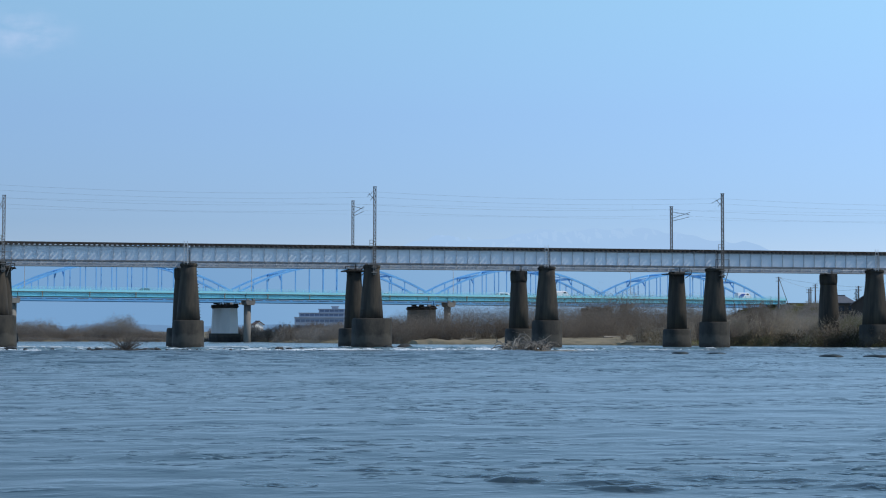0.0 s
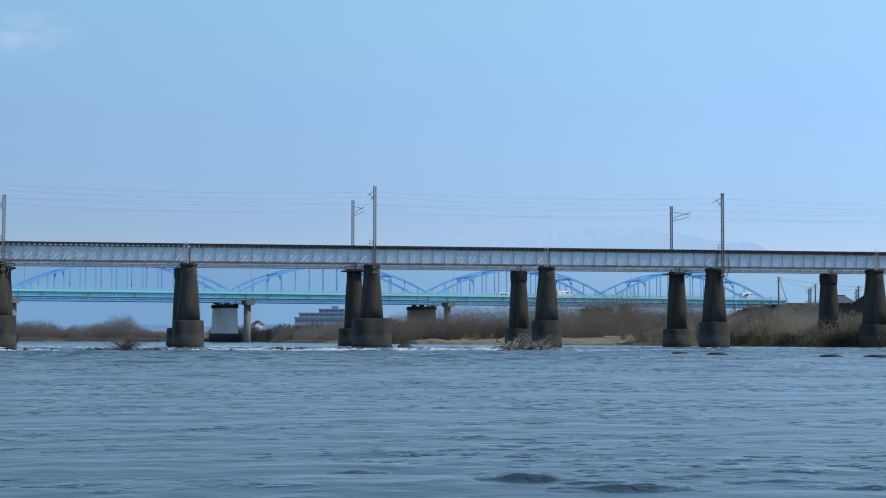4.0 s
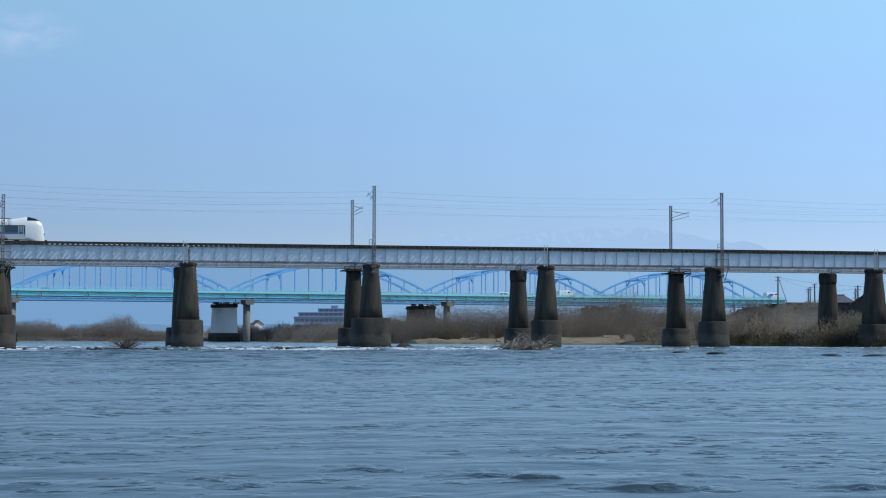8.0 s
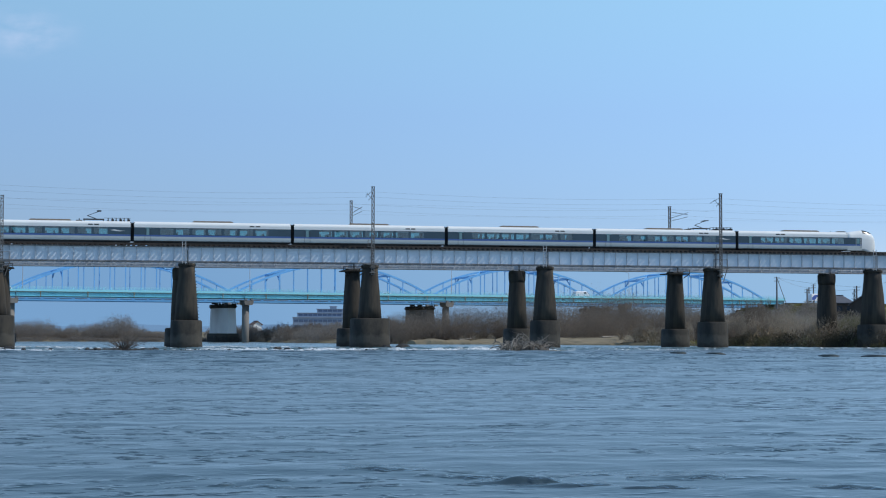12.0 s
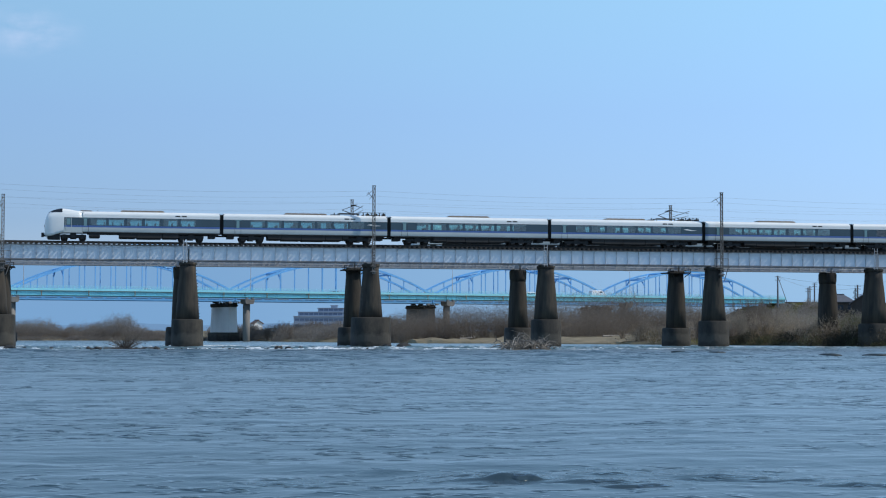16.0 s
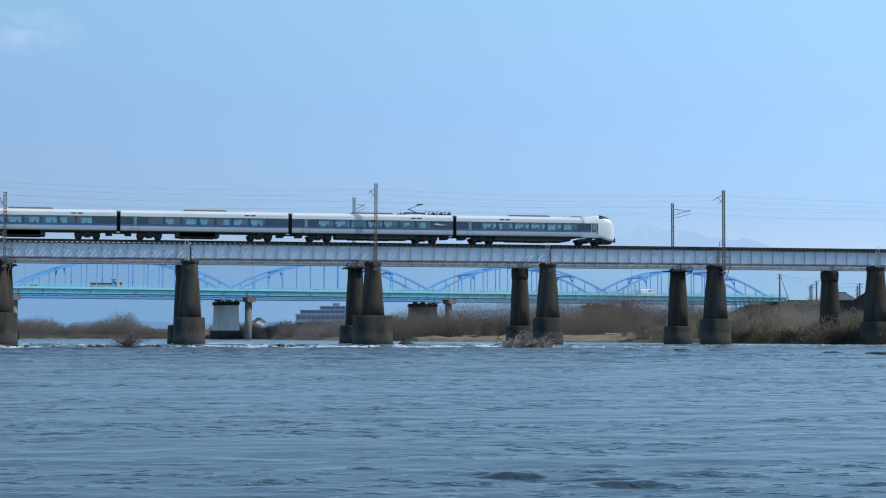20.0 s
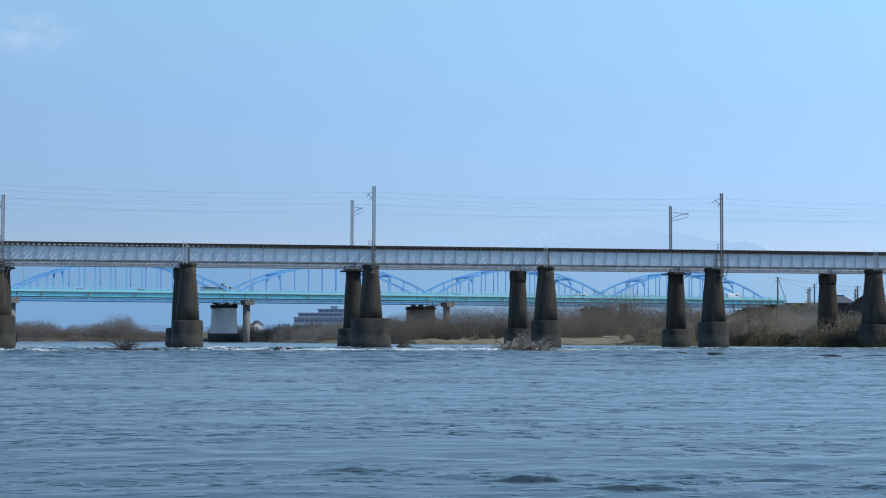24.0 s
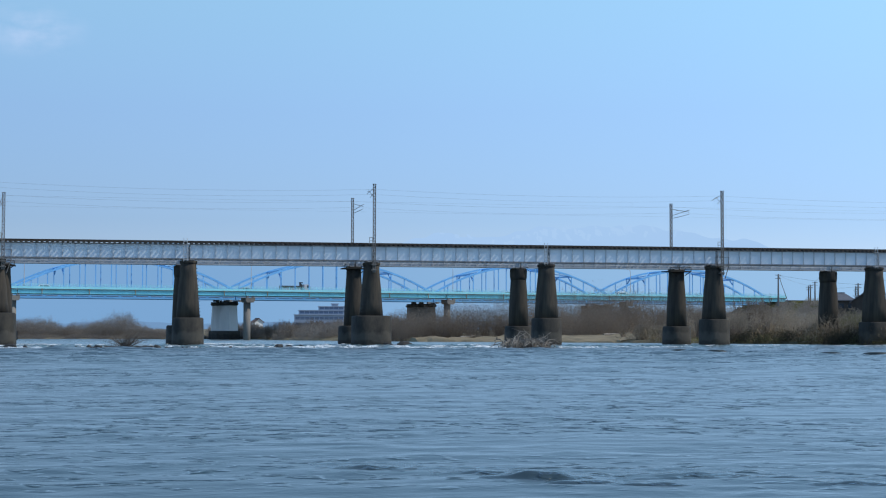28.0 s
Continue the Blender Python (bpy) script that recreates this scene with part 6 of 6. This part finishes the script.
mr1.interpolation_type = 'SMOOTHSTEP'
mu.operation = 'MULTIPLY'
em.inputs[0].default_value = (0.44, 0.54, 0.74, 1)
nt.links.new(tc.outputs["Object"], ln_.inputs[0])
nt.links.new(tc.outputs["Object"], nz.inputs["Vector"])
nt.links.new(ln_.outputs["Value"], mr1.inputs[0])
nt.links.new(mr1.outputs[0], mu.inputs[0])
mr2 = nt.nodes.new("ShaderNodeMapRange")
mr2.inputs["From Min"].default_value, mr2.inputs["From Max"].default_value, mr2.inputs["To Max"].default_value = 0.35, 0.7, 0.5
nt.links.new(nz.outputs["Fac"], mr2.inputs[0])
nt.links.new(mr2.outputs[0], mu.inputs[1])
nt.links.new(mu.outputs[0], mxs.inputs[0])
nt.links.new(tr.outputs[0], mxs.inputs[1])
nt.links.new(em.outputs[0], mxs.inputs[2])
nt.links.new(mxs.outputs[0], ou.inputs[0])
bm = B()
bm.faces.new([bm.verts.new(c) for c in ((-1, 0, -1), (1, 0, -1), (1, 0, 1), (-1, 0, 1))])
cloud = tagged(part("backdrop", bm, m, None), "thin pale patch of cloud in the blue sky", "cloud", kind="structure")
cloud.scale = (190, 1, 92)

# ---- vehicles on the road bridges ----
def paint(name, col):
    return mat(name, col, tuple(c * 0.9 for c in col), 0.3, bump=0)


P_WHITE, P_SILVER, P_DARK, P_GREY, P_BLUE = paint("white car paint", (0.88, 0.90, 0.92)), paint("silver car paint", (0.5, 0.52, 0.54)), paint("dark car paint", (0.04, 0.045, 0.05)), paint("grey truck paint", (0.07, 0.085, 0.08)), paint("blue truck paint", (0.06, 0.12, 0.4))
M_TYRE = mat("black tyre", (0.02, 0.02, 0.02), (0.015, 0.015, 0.015), 0.9, bump=0)


def wheels(ob, xs, half, rad):
    for x in xs:
        for s in (-1, 1):
            bm = B()
            rod(bm, (x, s * (half - 0.2), rad), (x, s * half, rad), rad, rad, 12)
            part("wheel", bm, M_TYRE, ob)


def car(label, paint_mat, ln=4.4, high=1.5):
    """A car along x, facing +x."""
    ob = thing("car", label, "car", "cars on the road bridges")
    h = ln / 2
    bm = B()
    prof = [(-h, 0.35), (-h, 0.85), (-h + 0.1, 0.95), (h - 1.1, 0.95), (h - 0.1, 0.75), (h, 0.6), (h, 0.35)]
    rings(bm, [[(x, y, z) for x, z in prof] for y in (-0.82, 0.82)])
    part("body", bm, paint_mat, ob)
    bm = B()
    prof = [(-h + 0.25, 0.95), (-h + 0.6, high - 0.06), (-h + 0.9, high), (h - 2.0, high), (h - 1.15, 0.95)]
    rings(bm, [[(x, y, z) for x, z in prof] for y in (-0.7, 0.7)])
    cabin = part("cabin", bm, paint_mat, ob)
    for s in (-1, 1):
        for lo, lo2, hi2, hi in ((-h + 0.5, -h + 0.75, -h + 1.35, -h + 1.35), (-h + 1.47, -h + 1.47, h - 2.05, h - 1.5)):
            bm = B()
            rings(bm, [[(lo, y, 1.0), (lo2, y, high - 0.1), (hi2, y, high - 0.1), (hi, y, 1.0)] for y in sorted((s * 0.702, s * 0.715))])
            part("side_window", bm, M_WIN, cabin)
    bm = B()
    k = (high - 0.95) / 0.85
    rings(bm, [[(h - 1.2 - 0.03 / k + e, y, 1.0) for y in (-0.62, 0.62)] + [(h - 2.0 + 0.08 / k + e, y, high - 0.08) for y in (0.55, -0.55)] for e in (0.006, 0.02)])
    part("windscreen", bm, M_WIN, cabin)
    bm = B()
    box(bm, -h + 0.7, h - 1.9, -0.68, 0.68, high + 0.002, high + 0.05)
    part("roof", bm, paint_mat, ob)
    wheels(ob, (-h + 0.8, h - 0.85), 0.8, 0.32)
    return ob


def van(label, paint_mat, ln, high, glazed=True):
    ob = thing("van", label, "van", "vans on the road bridges")
    h = ln / 2
    bm = B()
    prof = [(-h, 0.4), (-h, high - 0.25), (-h + 0.12, high - 0.06), (-h + 0.3, high), (h - 1.75, high), (h - 1.5, high - 0.12), (h - 0.35, 1.15), (h, 1.0), (h, 0.4)]
    rings(bm, [[(x, y, z if z < 1.2 else z - dz) for x, z in prof] for y, dz in ((-0.9, 0.16), (-0.74, 0.03), (-0.5, 0), (0.5, 0), (0.74, 0.03), (0.9, 0.16))])
    body = part("body", bm, paint_mat, ob)
    for s in (-1, 1):
        for w0, w1 in ((-h + 0.4, -h + 1.3), (-h + 1.45, -h + 2.35), (h - 2.6, h - 1.75))[0 if glazed else 2:]:
            bm = B()
            box(bm, w0, w1, min(s * 0.902, s * 0.93), max(s * 0.902, s * 0.93), high - 0.72, high - 0.3)
            part("window", bm, M_WIN, body)
    bm = B()
    rings(bm, [[(h - 0.42 + e, y, 1.25) for y in (-0.75, 0.75)] + [(h - 1.42 + e, y, high - 0.18) for y in (0.7, -0.7)] for e in (0.02, 0.05)])
    part("windscreen", bm, M_WIN, body)
    wheels(ob, (-h + 0.9, h - 0.9), 0.9, 0.35)
    return ob


def lorry():
    ob = thing("lorry", "long grey flatbed lorry with a crane behind the cab", "lorry")
    bm = B()
    box(bm, -4.3, 3.2, -1.1, 1.1, 0.85, 1.15)
    part("chassis", bm, P_DARK, ob)
    bm = B()
    box(bm, -4.3, 1.2, -1.15, 1.15, 1.154, 1.25)
    for i in range(8):
        box(bm, -4.3 + i * 0.78, -4.2 + i * 0.78, -1.18, 1.18, 1.254, 2.35)
    part("load_bed", bm, P_DARK, ob, "dark stake frame of the load bed")
    for y in (-1.12, 1.06):
        bm = B()
        box(bm, -4.2, 1.2, y, y + 0.06, 1.254, 1.62)
        part("drop_side", bm, P_SILVER, ob, "pale drop side")
        bm = B()
        box(bm, -4.2, 1.2, y, y + 0.06, 1.66, 2.25)
        part("drop_side", bm, P_GREY, ob, "grey-green upper board")
    bm = B()
    prof = [(2.3, 1.154), (2.3, 2.75), (3.7, 2.75), (4.15, 1.9), (4.2, 0.6), (2.6, 0.6)]
    rings(bm, [[(x, y, z) for x, z in prof] for y in (-1.1, 1.1)])
    cab = part("cab", bm, P_SILVER, ob, "pale cab")
    bm = B()
    box(bm, 3.1, 3.7, -1.13, -1.104, 1.7, 2.5)
    box(bm, 3.1, 3.7, 1.104, 1.13, 1.7, 2.5)
    part("window", bm, M_WIN, cab)
    bm = B()
    box(bm, 1.35, 1.85, -0.4, 0.4, 1.154, 2.9)
    bar(bm, (1.6, 0, 2.9), (1.2, 0, 3.3), 0.3, 0.3)
    bar(bm, (1.2, 0, 3.25), (2.2, 0, 3.2), 0.28, 0.28)
    part("crane", bm, P_DARK, ob)
    wheels(ob, (-3.2, -2.2, 3.0), 1.1, 0.45)
    return ob


def on_road(thing_, n, deck, rows):
    """Keys a vehicle along the road: rows of seconds and metres along the bridge; it faces the way it goes."""
    turn = 180 if rows[-1][1] < rows[0][1] else 0
    walk(thing_, [(t, ROAD @ pose(s, n, deck, 0, 0, turn)) for t, s in rows])


car_dark = car("dark hatchback crossing the road bridge", P_DARK)
car_silver = car("silver saloon car crossing behind the arches", P_SILVER)
car_white = car("white small car crossing the road bridge", P_WHITE)
van_white = van("white delivery van in slow traffic on the road bridge", P_WHITE, 5.4, 2.45, False)
van_cream = van("white minibus in slow traffic on the road bridge", P_WHITE, 4.6, 1.75)
car_wait = car("white car waiting in slow traffic", P_WHITE)
car_wait2 = car("white car crawling in slow traffic", P_WHITE)
truck_blue = van("white and blue box truck leaving the bridge", P_WHITE, 5.8, 2.75, False)
for s_ in (-1, 1):
    bm = B()
    rings(bm, [[(x, y, z) for x, z in ((-2.75, 0.75), (-1.7, 0.75), (0.0, 2.4), (-1.5, 2.4), (-2.75, 1.6))] for y in sorted((s_ * 0.905, s_ * 0.93))])
    part("panel", bm, P_BLUE, truck_blue, "blue slanting side panel")
car_late = car("white car following the lorry", P_WHITE)
car_left = car("white car crossing the road bridge in light traffic", P_WHITE)
car_next = car("pale silver car crossing the road bridge", P_SILVER)
car_last = car("white estate car coming onto the road bridge", P_WHITE, 4.8)
lorry_ob = lorry()

# ---- bird ----
M_FEATHER = mat("grey-brown feathers", (0.15, 0.14, 0.13), (0.10, 0.095, 0.09), 0.9, bump=0)


def bird():
    ob = thing("bird", "small dark bird flying low over the river", "bird")
    bm = B()
    loops = []
    for x, r_ in ((-0.075, 0.006), (-0.04, 0.018), (0.0, 0.024), (0.04, 0.018), (0.065, 0.008)):
        loops.append([(x, r_ * math.cos(6.283 * i / 8), r_ * math.sin(6.283 * i / 8)) for i in range(8)])
    rings(bm, loops)
    part("body", bm, M_FEATHER, ob)
    for s in (-1, 1):
        bm = B()
        q = [bm.verts.new(v) for v in ((0.03, s * 0.018, 0.008), (0.02, s * 0.09, 0.05), (-0.04, s * 0.15, 0.06), (-0.02, s * 0.08, 0.04), (-0.03, s * 0.018, 0.006))]
        f = bm.faces.new(q)
        g = bmesh.ops.extrude_face_region(bm, geom=[f])
        bmesh.ops.translate(bm, verts=[v for v in g["geom"] if isinstance(v, bmesh.types.BMVert)], vec=(0, 0, 0.004))
        part("wing", bm, M_FEATHER, ob)
    bm = B()
    q = [bm.verts.new(v) for v in ((-0.06, -0.008, 0), (-0.06, 0.008, 0), (-0.12, 0.025, 0), (-0.105, 0, 0), (-0.12, -0.025, 0))]
    bm.faces.new(q)
    part("tail", bm, M_FEATHER, ob)
    return ob


bird_ob = bird()
bird_ob.scale = (0.6, 0.6, 0.6)

# ---- foam on the broken water ----
FOAM = []
fr = random.Random(77)
for g in range(16):
    bm = B()
    for i in range(17):
        x = fr.choice([fr.uniform(18, 60), fr.uniform(22, 62), fr.uniform(24, 62), fr.uniform(-14, 12), fr.uniform(-10, 24), fr.uniform(60, 118)])
        y = fr.uniform(-31, -11) if x < 75 else fr.uniform(-15, -7)
        if fr.random() < 0.25 and x < 60:
            y = fr.uniform(-10, 12)
        if 7 < x < 21 and y < -20:
            continue
        run, n = fr.uniform(0.6, 3.2), fr.randint(14, 34)
        if x > 64:
            run *= 2.5
        for k in range(n):
            s_ = fr.uniform(0.03, 0.11 if x < 64 else 0.07)
            blob(bm, (x + fr.gauss(0, run * 0.5), y + fr.gauss(0, 0.25), fr.uniform(0.0, 0.07)), s_ * fr.uniform(1.2, 4.5), s_, s_ * fr.uniform(0.35, 0.9), fr, 6)
    ob = part("foam", bm, M_FOAM, None)
    tagged(ob, "white foam crests on the broken water", "foam", "foam crests", "stuff")
    FOAM.append(ob)


def rest_of_motions():
    for i, (ob, x, y, turn) in enumerate(WAVES):
        r = random.Random(40 + i)
        pace, lag = r.uniform(4.2, 6.5), r.uniform(0, 6)
        walk(ob, [(t * 0.35, pose(x + 0.18 * math.sin(0.35 * t * 1.9 + lag), y + 0.1 * math.sin(0.35 * t * 2.7 + 2 * lag), 0.02 * math.sin(0.35 * t * pace + lag), 0, 0, turn + 6 * math.sin(0.35 * t * 1.3 + lag))) for t in range(81)])
    walk(cloud, [(t, pose(x, 4480, 822, 0, 0, 2)) for t, x in ((0, -190), (28, -165))])
    on_road(car_dark, 4.0, 11.504, ((0, -85.6), (1, -99.7), (2, -114.1), (10, -215.0), (28, -216.0)))
    on_road(car_silver, 15.5, 11.554, ((0, -187.0), (8, -107.4), (9, -97.4), (11, -79.7), (20, 5.0), (28, 14.0)))
    on_road(car_white, 4.0, 11.504, ((0, 20.0), (6, -49.6), (7, -61.2), (9, -84.7), (11, -107.5), (19, -200.0), (28, -206.0)))
    on_road(van_white, 4.0, 11.504, ((0, 41.4), (3, 42.2), (7, 42.3), (9, 44.8), (11, 48.3), (15, 51.6), (17, 57.5), (19, 64.5), (20, 71.0), (28, 142.8)))
    on_road(van_cream, 4.0, 11.504, ((0, 22.1), (9, 22.3), (15, 30.4), (17, 32.4), (28, 63.0)))
    on_road(car_wait, 15.5, 11.554, ((0, -9.8), (19, -7.0), (28, 30)))
    on_road(car_wait2, 15.5, 11.554, ((0, 1.0), (15, 2.0), (19, 16), (28, 60)))
    on_road(truck_blue, 4.0, 11.504, ((0, 108.0), (3, 109.4), (7, 114.5), (9, 124.8), (11, 133.2), (19, 167.0), (28, 169.0)))
    on_road(car_late, 15.5, 11.554, ((0, -190), (14, -110), (20, -32.0), (28, -16.0)))
    on_road(car_left, 6.0, 11.504, ((0, -262.0), (24, -100.9), (25, -92.6), (26, -85.7), (28, -71.0)))
    on_road(car_next, 6.0, 11.504, ((0, -255.0), (20, -113.0), (24, -84.7), (26, -70.0), (28, -56.0)))
    on_road(car_last, 6.0, 11.504, ((0, -272.0), (24, -140.0), (28, -110.1)))
    on_road(lorry_ob, 15.5, 11.554, ((0, -215.0), (17.5, -113.4), (18, -110.2), (19, -101.4), (20, -92.0), (21, -83.9), (24, -61.0), (25, -54.8), (26, -48.6), (27, -43.6), (28, -38.2)))
    fly = ((0, 62.0, -390, 6.0), (8, 24.5, -246, 3.2), (9.3, 15.0, -191.4, 2.7), (9.4, 14.5, -189.2, 2.9), (9.5, 13.9, -186.6, 3.3), (9.6, 13.5, -184.0, 3.7), (9.7, 12.8, -181.3, 4.1),
           (9.8, 12.1, -178.7, 4.5), (9.9, 11.4, -176.1, 4.9), (10, 10.4, -173.4, 5.4), (10.1, 9.5, -170.7, 6.0), (12, -10, -120, 16), (28, -160, 300, 60))
    walk(bird_ob, [(t, pose(x, y, z, -12, 12, 104)) for t, x, y, z in fly])
    for i, ob in enumerate(FOAM):
        r = random.Random(i)
        walk(ob, [(t, pose(r.uniform(-0.5, 0.5), r.uniform(-0.4, 0.4), r.uniform(-0.09, 0.03))) for t in range(0, 29, 2)])


def motions():
    """Everything that moves."""
    walk(river, [(0, pose(0, 0, 0)), (28, pose(SLIDE, 0, 0))])
    walk(train_out, [(t, pose(x, TRACK_GAP, RAIL_TOP - 0.09)) for t, x in ((0, -221.2), (6, -51.9), (8, 5.0), (9, 33.0), (10, 61.0), (11, 89.5), (12, 118.4), (14.5, 191.9), (28, 583.2))])
    walk(train_back, [(t, pose(x, 0, RAIL_TOP)) for t, x in ((0, 475.2), (8, 240.4), (16, 5.5), (19, -80.4), (21.5, -151.6), (28, -336.9))])
    rest_of_motions()


motions()
